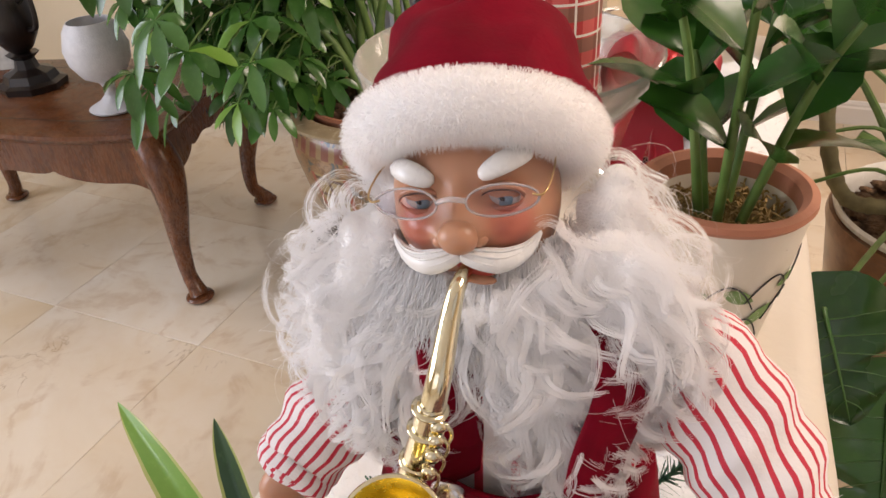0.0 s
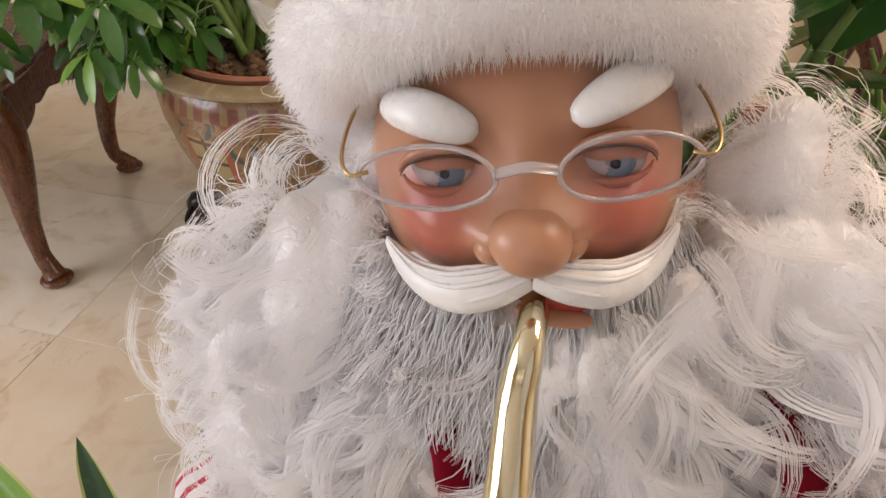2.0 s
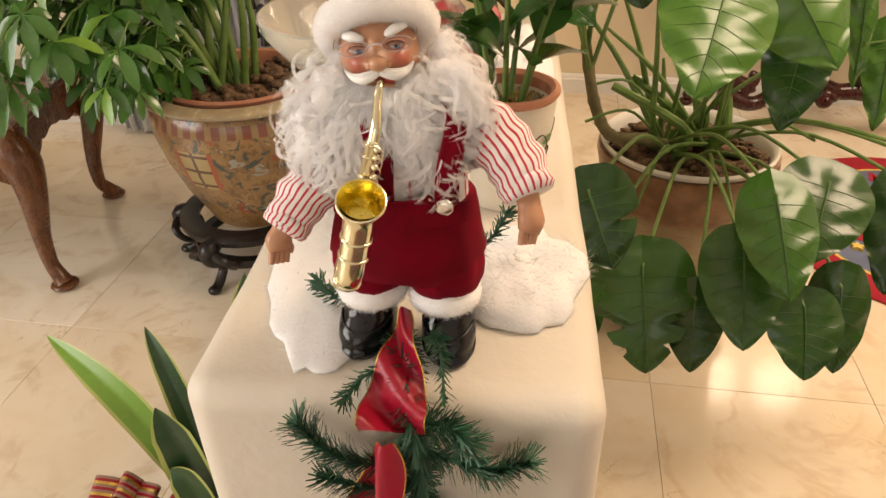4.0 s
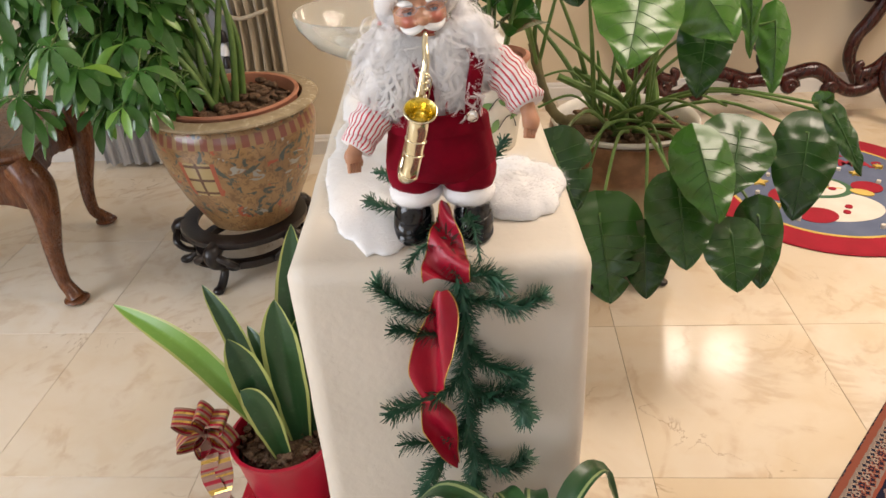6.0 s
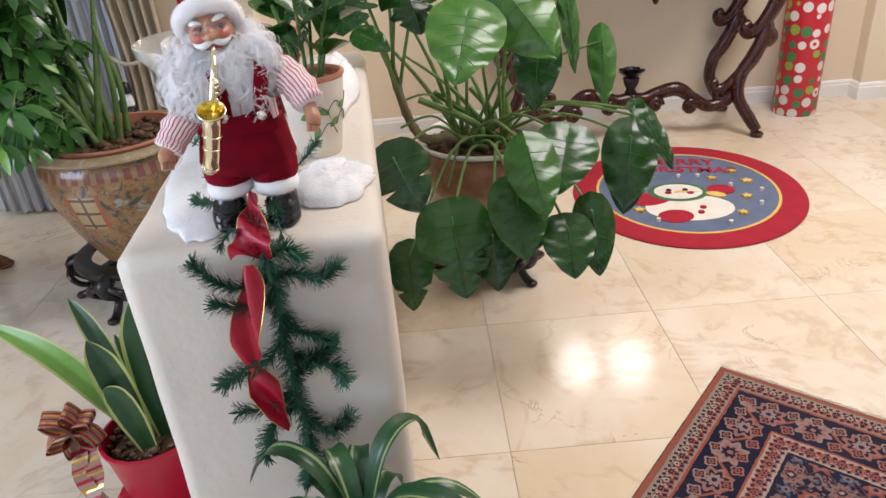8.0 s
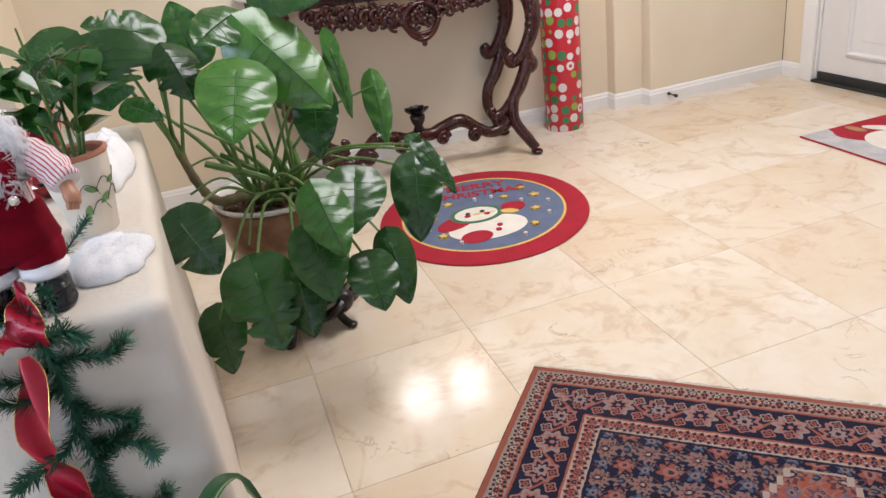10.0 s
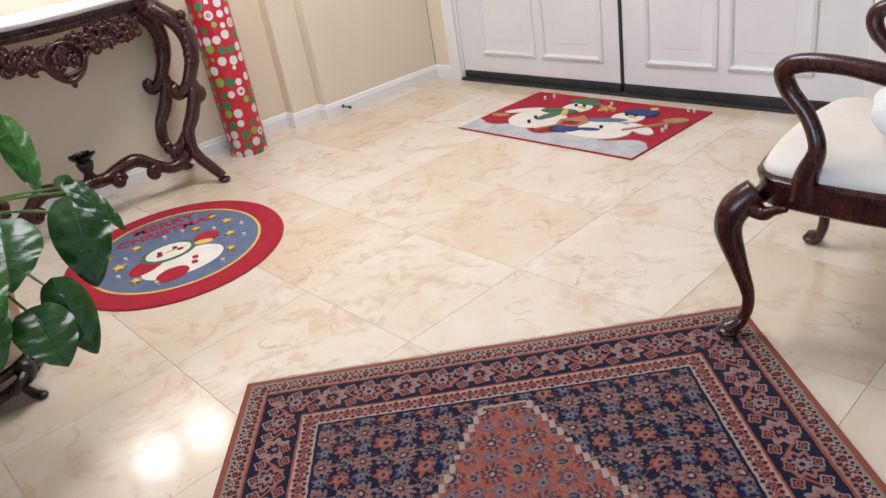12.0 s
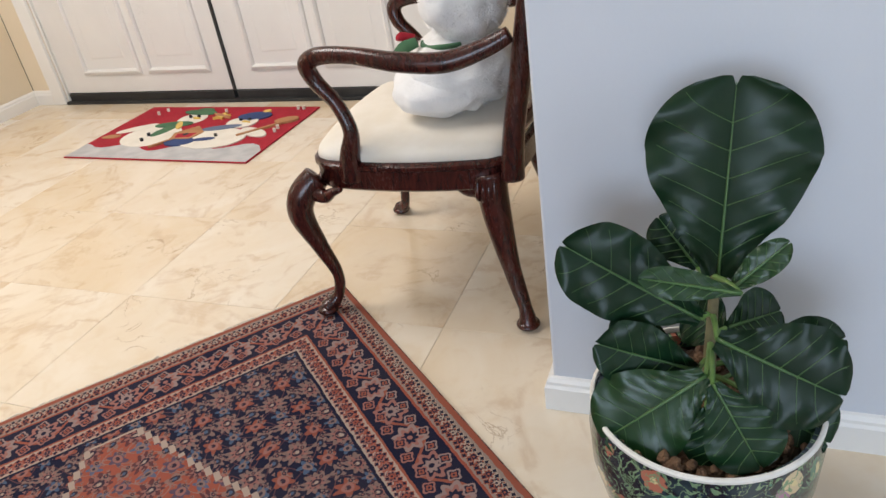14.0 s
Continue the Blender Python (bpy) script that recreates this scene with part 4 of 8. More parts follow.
        b.tube([HEAD @ p for p in spline([e + Vector((-s * 0.0016, -0.0006, 0.0002)), e + Vector((s * 0.0010, -0.0010, 0)), e + Vector((s * 0.0026, 0.003, 0.002)), e + Vector((s * 0.003, 0.014, 0.005)), e + Vector((s * 0.002, 0.028, 0.008))], 18)], 0.00033, K_WIRE, 6)
    b.tube([HEAD @ Vector(p) for p in spline([(-0.0042, -0.0338, 0.0062), (-0.001, -0.0350, 0.0072), (0.001, -0.0350, 0.0072), (0.0042, -0.0338, 0.0062)], 12)], 0.0009, K_RIM, 8, flat=0.6)

    # ---- hat: fur band and velvet cone
    band = HEAD @ Matrix.Translation((0, 0.004, 0.0165)) @ Matrix.Rotation(radians(-30), 4, "X")
    R, r, T = 0.0306, 0.0092, 64
    rows = []
    for i in range(T):
        a = 2 * math.pi * i / T
        rows.append([Vector(((R + r * math.cos(q)) * math.cos(a), (R * 1.04 + r * math.cos(q)) * math.sin(a), 1.12 * r * math.sin(q))) for q in (2 * math.pi * k / 16 for k in range(16))])
    rows.append(rows[0])
    b.grid(rows, K_CORE, True, band)

    def fur(count, surf, length, width, mat=K_FUR, clear=False):
        """Short tapering hairs over a surface; surf gives a place and its normal."""
        vs, fs = [], []
        for k in range(count):
            p, n = surf()
            if clear:
                f = HEAD.inverted() @ (p + n * length * 0.6)
                if abs(f.x) < 0.024 and f.z > -0.023 and f.y < 0.0:
                    continue
            n = (n + Vector(nr.normal(0, 0.45, 3))).normalized()
            side = n.orthogonal().normalized()
            side = Matrix.Rotation(rng.uniform(0, 6.28), 3, n) @ side
            L = length * rng.uniform(0.5, 1.2)
            sag = Vector((0, 0, -0.35 * L))
            i = len(vs)
            vs += [p - side * width, p + side * width, p + n * L * 0.6 + side * width * 0.7, p + n * L * 0.6 - side * width * 0.7, p + n * L + sag]
            fs += [(i, i + 1, i + 2, i + 3), (i + 3, i + 2, i + 4)]
        b.add(vs, fs, mat)

    def on_band():
        a, q = rng.uniform(0, 6.283), rng.uniform(0, 6.283)
        p = Vector(((R + r * math.cos(q)) * math.cos(a), (R * 1.04 + r * math.cos(q)) * math.sin(a), 1.12 * r * math.sin(q)))
        n = Vector((math.cos(q) * math.cos(a), math.cos(q) * math.sin(a), math.sin(q)))
        return band @ p, band.to_3x3() @ n
    fur(42000, on_band, 0.0027, 0.00013)
    rows = []
    for i in range(30):
        t = i / 29
        rad = 0.0335 * (1 - t) ** 1.2 * (1 + 0.10 * math.sin(7 * t)) + 0.004
        cx, cy, cz = 0.006 * t - 0.014 * t * t, 0.004 + 0.026 * t * t, 0.004 + 0.106 * t - 0.026 * t ** 3
        row = []
        for j in range(48):
            a = 2 * math.pi * j / 48
            p = Vector((cx + rad * math.cos(a), cy + rad * 1.02 * math.sin(a), cz))
            crease = 0.0032 * math.sin(3 * a + 9 * t) * t ** 0.5 + 0.0026 * math.sin(5 * a - 12 * t + 1) * (0.2 + t) + 0.003 * noise.noise(p * 60)
            p += Vector((math.cos(a), math.sin(a), 0.4)) * crease
            row.append(p)
        rows.append(row)
    b.grid(rows, K_VEL, True, band, True)

    # ---- beard: soft lobes, then thousands of curls over them
    def W(x, y, z):
        return Vector((x, y, z)) - SANTA
    lobes = [(W(0.666, 1.322, 0.912), (0.027, 0.020, 0.042)), (W(0.762, 1.325, 0.922), (0.027, 0.020, 0.040)),
             (W(0.693, 1.316, 0.930), (0.018, 0.015, 0.030)), (W(0.741, 1.316, 0.928), (0.017, 0.015, 0.030)),
             (W(0.722, 1.310, 0.912), (0.036, 0.015, 0.030)), (W(0.650, 1.316, 0.899), (0.021, 0.018, 0.034)),
             (W(0.773, 1.322, 0.918), (0.020, 0.018, 0.032)), (W(0.745, 1.306, 0.896), (0.022, 0.014, 0.030)),
             (W(0.690, 1.310, 0.903), (0.024, 0.015, 0.030)), (W(0.674, 1.340, 0.946), (0.012, 0.016, 0.028)),
             (W(0.757, 1.340, 0.946), (0.012, 0.016, 0.026)),
             (W(0.682, 1.302, 0.888), (0.023, 0.014, 0.027)), (W(0.752, 1.304, 0.884), (0.018, 0.012, 0.025))]
    lobes = [(Vector((-0.004 + (c.x + 0.004) * 0.88, c.y, c.z - 0.004)), (rr[0] * 0.92, rr[1], rr[2] * 1.02)) for c, rr in lobes]
    for number, (c, rr) in enumerate(lobes[:11]):
        b.ball(c, [q * (0.58 if number in (2, 3) else 0.82) for q in rr], K_CORE, 36, 26, 0.006, 110)

        def on_lobe(c=c, rr=rr):
            a, v = rng.uniform(3.0, 6.4), rng.uniform(-0.95, 0.95)
            n = Vector((math.cos(a) * math.sqrt(1 - v * v), math.sin(a) * math.sqrt(1 - v * v), v))
            return Vector((c.x + n.x * rr[0] * 0.84, c.y + n.y * rr[1] * 0.84, c.z + n.z * rr[2] * 0.84)), n
        fur(1800, on_lobe, 0.0060, 0.00012, K_FUR, True)

    b.ball(HEAD @ Vector((0.001, -0.0185, -0.0330)), (0.0205, 0.0100, 0.0125), K_CORE, 30, 20, 0.003, 140)
    mouth = HEAD @ Vector((0, -0.02, -0.02))

    def curl(c, rr, thick, steps, amp, turns, lift, hairs=1, spread=0.0):
        a, v = rng.uniform(0, 6.283), rng.uniform(-0.75, 1.0)
        d = Vector((math.cos(a) * math.sqrt(1 - v * v * 0.98), math.sin(a) * math.sqrt(1 - v * v * 0.98), v))
        if d.y > 0.45:
            return
        p = Vector((c.x + d.x * rr[0], c.y + d.y * rr[1], c.z + d.z * rr[2]))
        f = HEAD.inverted() @ p
        if abs(f.x) < 0.021 and f.z > -0.020 and f.y < 0.0:
            return
        out = (p - mouth)
        out.y *= 0.3
        out = out.normalized()
        head_dir = (out * 0.65 + Vector((rng.gauss(0, 0.35), 0, -0.75))).normalized()
        ph, w = rng.uniform(0, 6.283), rng.choice((1, -1)) * turns * rng.uniform(0.6, 1.5)
        path, frames = [], []
        q = p.copy()
        size = amp * rng.uniform(0.5, 1.4)
        stepl = rng.uniform(0.0016, 0.0027)
        for k in range(steps):
            t = k / (steps - 1)
            n = Vector(((q.x - c.x) / rr[0] ** 2, (q.y - c.y) / rr[1] ** 2, (q.z - c.z) / rr[2] ** 2)).normalized()
            tang = (head_dir - n * head_dir.dot(n))
            tang = tang.normalized() if tang.length > 1e-3 else head_dir
            bi = n.cross(tang)
            s = size * min(1, t * 2.5)
            path.append(q + n * (lift * (0.3 + t) + s * (0.6 + math.sin(ph + w * t))) + bi * s * 1.3 * math.cos(ph + w * t))
            frames.append((n, bi))
            q = q + tang * stepl
            e = math.sqrt(((q.x - c.x) / rr[0]) ** 2 + ((q.y - c.y) / rr[1]) ** 2 + ((q.z - c.z) / rr[2]) ** 2)
            if e < 1.0 or t < 0.6:
                q = c + (q - c) / max(e, 1e-3)
        for h in range(hairs):
            a1, d1, sl = rng.uniform(0, 6.283), math.sqrt(rng.random()), rng.gauss(0, 0.35)
            own = []
            for k, (p, (n, bi)) in enumerate(zip(path, frames)):
                t = k / (steps - 1)
                g = spread * d1 * (1.25 - 0.75 * t + 0.25 * math.sin(7 * t + a1 * 3))
                own.append(p + n * g * math.cos(a1 + sl * 3 * t) + bi * g * math.sin(a1 + sl * 3 * t))
            wide = lerp([thick * 0.6, thick, thick * 0.8, thick * 0.3], steps)
            b.grid([[o - fr[1] * w2, o + fr[1] * w2] for o, fr, w2 in zip(own, frames, wide)], K_HAIR)
    for c, rr in lobes:
        n = int(115 * (rr[0] * rr[2]) / (0.026 * 0.042)) + 14
        for k in range(n):
            curl(c, rr, rng.uniform(0.00010, 0.00016), 26, 0.0056, 9, 0.0004, 20, 0.0018)
        for k in range(n // 2):
            curl(c, rr, rng.uniform(0.00009, 0.00013), 26, 0.0062, 9, 0.0014)
    for k in range(260):
        c, rr = lobes[rng.choice((0, 1, 5, 6, 9, 10))]
        curl(c, rr, 0.00008, 28, 0.006, 8, 0.006)
    # fine straight combing under the lip
    for k in range(1100):
        x = rng.uniform(-0.026, 0.026)
        z = -0.0235 - rng.random() * 0.006 + abs(x) * 0.55
        y = -0.026 + abs(x) * abs(x) * 22
        p = HEAD @ Vector((x, y, z))
        d = Vector((x * 14 + rng.gauss(0, 0.15), -0.35, -1)).normalized()
        L = rng.uniform(0.012, 0.034)
        bend = rng.gauss(0, 0.3)
        b.tube([p + d * L * t + Vector((bend * 0.004 * math.sin(5 * t), -0.002 * math.sin(3.1 * t), 0)) for t in np.linspace(0, 1, 8)], lerp([0.00018, 0.0002, 0.0001], 8), K_HAIR, 3, caps=False)

    # ---- body
    def striped(path, radii, n=72, flat=1.0):
        """A sleeve in lengthwise stripes with folds."""
        k = len(path)
        rows = []
        side = None
        for i, p in enumerate(path):
            d = (path[min(i + 1, k - 1)] - path[max(i - 1, 0)]).normalized()
            side = side or d.orthogonal().normalized()
            side = (side - d * side.dot(d)).normalized()
            up = d.cross(side)
            row = []
            for j in range(n):
                a = 2 * math.pi * j / n
                q = p + radii[i] * (math.cos(a) * side + flat * math.sin(a) * up)
                fold = 0.0022 * noise.noise(q * 70) + 0.0012 * math.sin(i * 1.3 + 3 * math.cos(a))
                row.append(q + (q - p).normalized() * fold)
            rows.append(row)
        base = len(b.f)
        b.grid(rows, K_COT, True, None, True)
        for i in range(k - 1):
            for j in range(n):
                if j % 3 == 1:
                    b.m[base + i * n + j] = K_RED
    # shirt front
    n = 88
    rows = []
    for z, rx, ry in ((0.10, 0.050, 0.040), (0.13, 0.050, 0.040), (0.165, 0.048, 0.038), (0.195, 0.046, 0.034), (0.215, 0.038, 0.030), (0.232, 0.022, 0.022)):
        rows.append([Vector((rx * math.cos(a), ry * math.sin(a) + 0.006, z)) for a in (2 * math.pi * j / n for j in range(n))])
    base = len(b.f)
    b.grid(rows, K_COT, True, None, True)
    for i in range(len(rows) - 1):
        for j in range(n):
            if j % 4 == 1:
                b.m[base + i * n + j] = K_RED
    # arms
    def arm(pts, rad, hand_at, hand_dir):
        path = spline([W(*p) for p in pts], 26)
        striped(path, lerp(rad, 26))
        e, d = path[-1], (path[-1] - path[-4]).normalized()
        striped([e - d * 0.010, e - d * 0.006, e - d * 0.001, e + d * 0.003], [rad[-1] * 1.02, rad[-1] * 1.10, rad[-1] * 1.12, rad[-1] * 0.95])
        h = W(*hand_at)
        hd = Vector(hand_dir).normalized()
        b.tube(spline([e - d * 0.004, e.lerp(h, 0.5), h, h + hd * 0.007], 10), lerp([0.0100, 0.0096, 0.0112, 0.0092], 10), K_SKIN, 14, flat=0.75)
        s = hd.orthogonal().normalized()
        for k in range(4):
            o = h + hd * 0.006 + s * (k - 1.5) * 0.0042
            b.tube(spline([o, o + hd * 0.005 + Vector((0, -0.002, 0)), o + hd * 0.009 + Vector((0, -0.004, -0.001))], 8), lerp([0.0028, 0.0027, 0.0021], 8), K_SKIN, 10)
        o = h - s * 0.006
        b.tube(spline([o, o + hd * 0.006 - s * 0.004, o + hd * 0.011 - s * 0.003], 8), lerp([0.0024, 0.0022, 0.0016], 8), K_SKIN, 10)
    arm([(0.757, 1.338, 0.905), (0.782, 1.332, 0.898), (0.803, 1.318, 0.881), (0.816, 1.304, 0.863)], [0.019, 0.0215, 0.0215, 0.0185], (0.820, 1.292, 0.847), (-0.15, -0.3, -1))
    arm([(0.684, 1.338, 0.877), (0.662, 1.330, 0.860), (0.645, 1.315, 0.841), (0.631, 1.300, 0.822)], [0.019, 0.0215, 0.021, 0.0175], (0.627, 1.294, 0.812), (0.1, -0.4, -1))

    # velvet overalls: hips, legs, bib and straps, softly creased
    def creased(p, amount):
        return p + (p - Vector((0, 0.006, p.z))).normalized() * amount * (noise.noise(p * 45) + 0.5 * noise.noise(p * 120))
    rows = []
    for z, rx, ry in ((0.070, 0.050, 0.030), (0.078, 0.060, 0.042), (0.092, 0.063, 0.047), (0.110, 0.060, 0.047), (0.130, 0.055, 0.045), (0.142, 0.053, 0.043)):
        rows.append([creased(Vector((rx * math.copysign(abs(math.cos(a)) ** 0.85, math.cos(a)), ry * math.sin(a) + 0.006, z)), 0.0030) for a in (2 * math.pi * j / 64 for j in range(64))])
    b.grid(rows, K_VEL, True, None, True)
    for s in (1, -1):
        rows = []
        for z, rad in ((0.056, 0.020), (0.060, 0.029), (0.068, 0.033), (0.080, 0.034), (0.098, 0.030)):
            rows.append([creased(Vector((s * 0.030 + rad * math.cos(a), 0.004 + rad * 1.05 * math.sin(a), z)), 0.0035) for a in (2 * math.pi * j / 40 for j in range(40))])
        b.grid(rows, K_VEL, True, None, True)
        # strap over the shoulder
        sx = 0.039 if s > 0 else -0.008
        b.tube(spline([(sx, -0.036, 0.158), (sx * 1.05, -0.036, 0.185), (sx + s * 0.006, -0.026, 0.212), (s * 0.032, 0.0, 0.226)], 16), 0.0110, K_VEL, 14, flat=0.30)
        b.lathe([(0.0005, 0.003), (0.003, 0.0032), (0.006, 0.0022), (0.0066, 0.0008), (0.0064, -0.0012), (0.001, -0.002)], K_SIL, Matrix.Translation((sx, -0.046, 0.158)) @ pose(0, 0, 0, 90), 24)
        # fur cuff and boot
        rows = []
        for i in range(33):
            a = 2 * math.pi * i / 32
            rows.append([Vector((s * 0.031 + (0.0225 + 0.0085 * math.cos(q)) * math.cos(a), 0.0 + (0.0235 + 0.0085 * math.cos(q)) * math.sin(a), 0.052 + 0.0105 * math.sin(q))) for q in (2 * math.pi * k / 12 for k in range(12))])
        b.grid(rows, K_CORE, True)

        def on_cuff(s=s):
            a, q = rng.uniform(0, 6.283), rng.uniform(0, 6.283)
            n = Vector((math.cos(q) * math.cos(a), math.cos(q) * math.sin(a), math.sin(q)))
            return Vector((s * 0.031 + (0.0225 + 0.0085 * math.cos(q)) * math.cos(a), (0.0235 + 0.0085 * math.cos(q)) * math.sin(a), 0.052 + 0.0105 * math.sin(q))), n
        fur(3000, on_cuff, 0.0026, 0.0002)
        rows = []
        for z, rx, y0, y1 in ((0.0005, 0.0215, -0.042, 0.024), (0.004, 0.0235, -0.044, 0.026), (0.007, 0.0235, -0.044, 0.026), (0.0075, 0.0220, -0.042, 0.025), (0.015, 0.0235, -0.043, 0.026), (0.024, 0.0230, -0.038, 0.026), (0.031, 0.0215, -0.028, 0.025), (0.037, 0.0205, -0.022, 0.024), (0.046, 0.0205, -0.021, 0.023)):
            cy, ry = (y0 + y1) / 2, (y1 - y0) / 2
            rows.append([Vector((s * 0.035 + rx * math.cos(a) + s * 0.004 * (-math.sin(a)) * (ry > 0.03), cy + ry * math.sin(a), z)) for a in (2 * math.pi * j / 36 for j in range(36))])
        b.grid(rows, K_BOOT, True, None, True)
        b.tube([Vector((s * 0.035 + 0.0222 * math.cos(a), -0.004 + 0.034 * math.sin(a), 0.030 + 0.004 * math.sin(a))) for a in np.linspace(3.3, 6.1, 14)], 0.0009, K_BOOT, 6)
    # bib with its top edge dipping at the middle
    rows = []
    for t in np.linspace(0, 1, 12):
        row = []
        for u in np.linspace(-1, 1, 26):
            z = 0.132 + t * (0.034 - 0.010 * (1 - u * u)) + 0.0
            x = u * (0.052 - 0.010 * t)
            y = 0.006 - 0.0455 * math.sqrt(max(0.0, 1 - (x / 0.062) ** 2)) - 0.001
            row.append(creased(Vector((x, y, z)), 0.0018))
        rows.append(row)
    b.grid(rows, K_VEL)
    b.tube([r + Vector((0, -0.0004, 0)) for r in rows[-1]], 0.0013, K_VEL, 8)
    # ---- saxophone
    mouthp = HEAD @ Vector((0.0005, -0.026, -0.0172))
    neck = [mouthp, mouthp + Vector((0.0004, -0.009, -0.0012)), mouthp + Vector((0.0, -0.0145, -0.0085)), W(0.7150, 1.2795, 0.920), W(0.7130, 1.2760, 0.908)]
    b.tube(spline(neck, 26), lerp([0.0022, 0.0026, 0.0032, 0.0038, 0.0042], 26), K_SAX, 18)
    body = spline([W(0.7130, 1.2760, 0.910), W(0.7085, 1.2740, 0.890), W(0.6985, 1.2725, 0.855), W(0.6895, 1.2705, 0.820)], 34)
    b.tube(body, lerp([0.0044, 0.0048, 0.0056, 0.0066], 34), K_SAX, 20)
    for k in (2, 7, 13, 19, 24, 29):
        d = (body[k + 1] - body[k - 1]).normalized()
        b.tube([body[k] - d * 0.0008, body[k] - d * 0.0004, body[k] + d * 0.0004, body[k] + d * 0.0008], [0.0040, 0.0060, 0.0060, 0.0040], K_SAX, 18)
    for k in range(8):
        p = body[4 + 3 * k]
        b.lathe([(0.0003, 0.0016), (0.0022, 0.0015), (0.0026, 0.0), (0.001, -0.002)], K_SAX, Matrix.Translation(p + Vector((0.0045 + 0.0003 * k, -0.003, 0))) @ pose(0, 0, 0, 70, 25, 20), 14)
        b.tube(spline([p + Vector((0.006, -0.001, 0)), p + Vector((0.008, -0.001, -0.004)), p + Vector((0.006, -0.001, -0.010))], 6), 0.0006, K_SAX, 6)
    bow = spline([W(0.6895, 1.2705, 0.820), W(0.687, 1.268, 0.808), W(0.689, 1.262, 0.8035), W(0.694, 1.258, 0.814), W(0.700, 1.2565, 0.838), W(0.7055, 1.2550, 0.862), W(0.7080, 1.2530, 0.874)], 40)
    b.tube(bow, lerp([0.0066, 0.0084, 0.0092, 0.0098, 0.0104, 0.0115, 0.0142], 40), K_SAX, 28, caps=False)
    d = Vector((0.16, -0.48, 0.86)).normalized()
    tip = bow[-1]
    at = Matrix.Translation(tip) @ d.to_track_quat("Z", "Y").to_matrix().to_4x4()
    def ringed(profile, mat):
        b.grid([[Vector((r * math.cos(a), r * math.sin(a), z)) for a in (2 * math.pi * j / 40 for j in range(40))] for r, z in profile], mat, True, at)
    ringed([(0.0138, -0.001), (0.0160, 0.003), (0.0172, 0.0034), (0.0176, 0.0044), (0.0170, 0.0054), (0.0160, 0.0054)], K_SAX)
    ringed([(0.0160, 0.0054), (0.0146, 0.0030), (0.0128, -0.0010), (0.0112, -0.0055), (0.0102, -0.0085)], K_BELL)
    ringed([(0.0103, -0.0084), (0.0102, -0.0120), (0.0100, -0.0160)], K_BELL)
    ringed([(0.0101, -0.0158), (0.0060, -0.0158), (0.0004, -0.0158)], K_BELL)
    for k in (12, 16, 24, 28):
        q = (bow[k + 1] - bow[k - 1]).normalized()
        rr = lerp([0.0066, 0.0084, 0.0092, 0.0098, 0.0104, 0.0115, 0.0142], 40)[k]
        b.tube([bow[k] - q * 0.0012, bow[k] - q * 0.0006, bow[k] + q * 0.0006, bow[k] + q * 0.0012], [rr, rr + 0.0012, rr + 0.0012, rr], K_SAX, 28)
    ob = b.thing("christmas_figurine", [S_SKIN, S_WHITE, S_FUR, S_HAIR, S_STRIPE, S_COTTON, S_SAX, S_BELL, S_BOOT, S_SILVER, S_LENS, S_RIM, S_EYE, S_IRIS, S_PUPIL, S_LIP, VELVET, S_WIRE, S_LINER, S_CORE],
                 "bearded figurine in red velvet overalls with a gold saxophone", "figurine", sharp=0)
    ob.location = SANTA


figurine()

# ---------------------------------------------------------------- on the half wall, behind the figurine
def batting(at, rx, ry, h, seed, label, sx=1.0):
    """A tuft of cotton batting: a soft uneven pad."""
    rng = random.Random(seed)
    rows = []
    for i in range(15):
        t = i / 14
        row = []
        for j in range(44):
            a = 2 * math.pi * j / 44
            k = 1 + 0.22 * noise.noise(Vector((math.cos(a) * 1.6, math.sin(a) * 1.6, seed))) + 0.08 * noise.noise(Vector((math.cos(a) * 5, math.sin(a) * 5, seed)))
            r = math.sin(t * math.pi / 2) ** 0.8 * k if t < 1 else k
            p = Vector((rx * r * math.cos(a), ry * r * math.sin(a), h * (1 - t ** 2.4)))
            p.z += 0.35 * h * noise.noise(Vector((p.x * 40, p.y * 40, seed))) * (1 - t)
            row.append(p)
        rows.append(row)
    rows.append([Vector((p.x * 0.97, p.y * 0.97, 0.0)) for p in rows[-1]])
    b = Build().grid(rows, 0, True, None, True)
    vs, fs = [], []
    for k in range(2600):
        row = rows[rng.randint(1, 14)]
        p = row[rng.randrange(44)]
        d = Vector((rng.gauss(0, 1), rng.gauss(0, 1), abs(rng.gauss(0, 0.6)))).normalized() * rng.uniform(0.004, 0.012)
        s = d.orthogonal().normalized() * 0.00018
        i = len(vs)
        vs += [p - s, p + s, p + d]
        fs.append((i, i + 1, i + 2))
    b.add(vs, fs)
    ob = b.thing("cotton_snow", [COTTON], label, "cotton batting", sharp=0)
    ob.location = at
    return ob


def on_wall(x, y, z=PH):
    return PED @ Vector((x, y, z))


batting(on_wall(-0.092, 0.245, PH + 0.001), 0.060, 0.225, 0.012, 1.0, "white cotton batting laid as snow along the wall edge").rotation_euler.z = radians(11)
batting(on_wall(0.108, 0.170, PH + 0.001), 0.058, 0.080, 0.026, 2.0, "puff of white cotton batting beside the figurine")
batting(on_wall(-0.11, 0.56, PH + 0.001), 0.05, 0.11, 0.020, 3.0, "white cotton batting under the glass dish")
batting(on_wall(0.095, 0.68, PH + 0.001), 0.055, 0.20, 0.065, 4.0, "heap of white cotton batting by the clay pot")


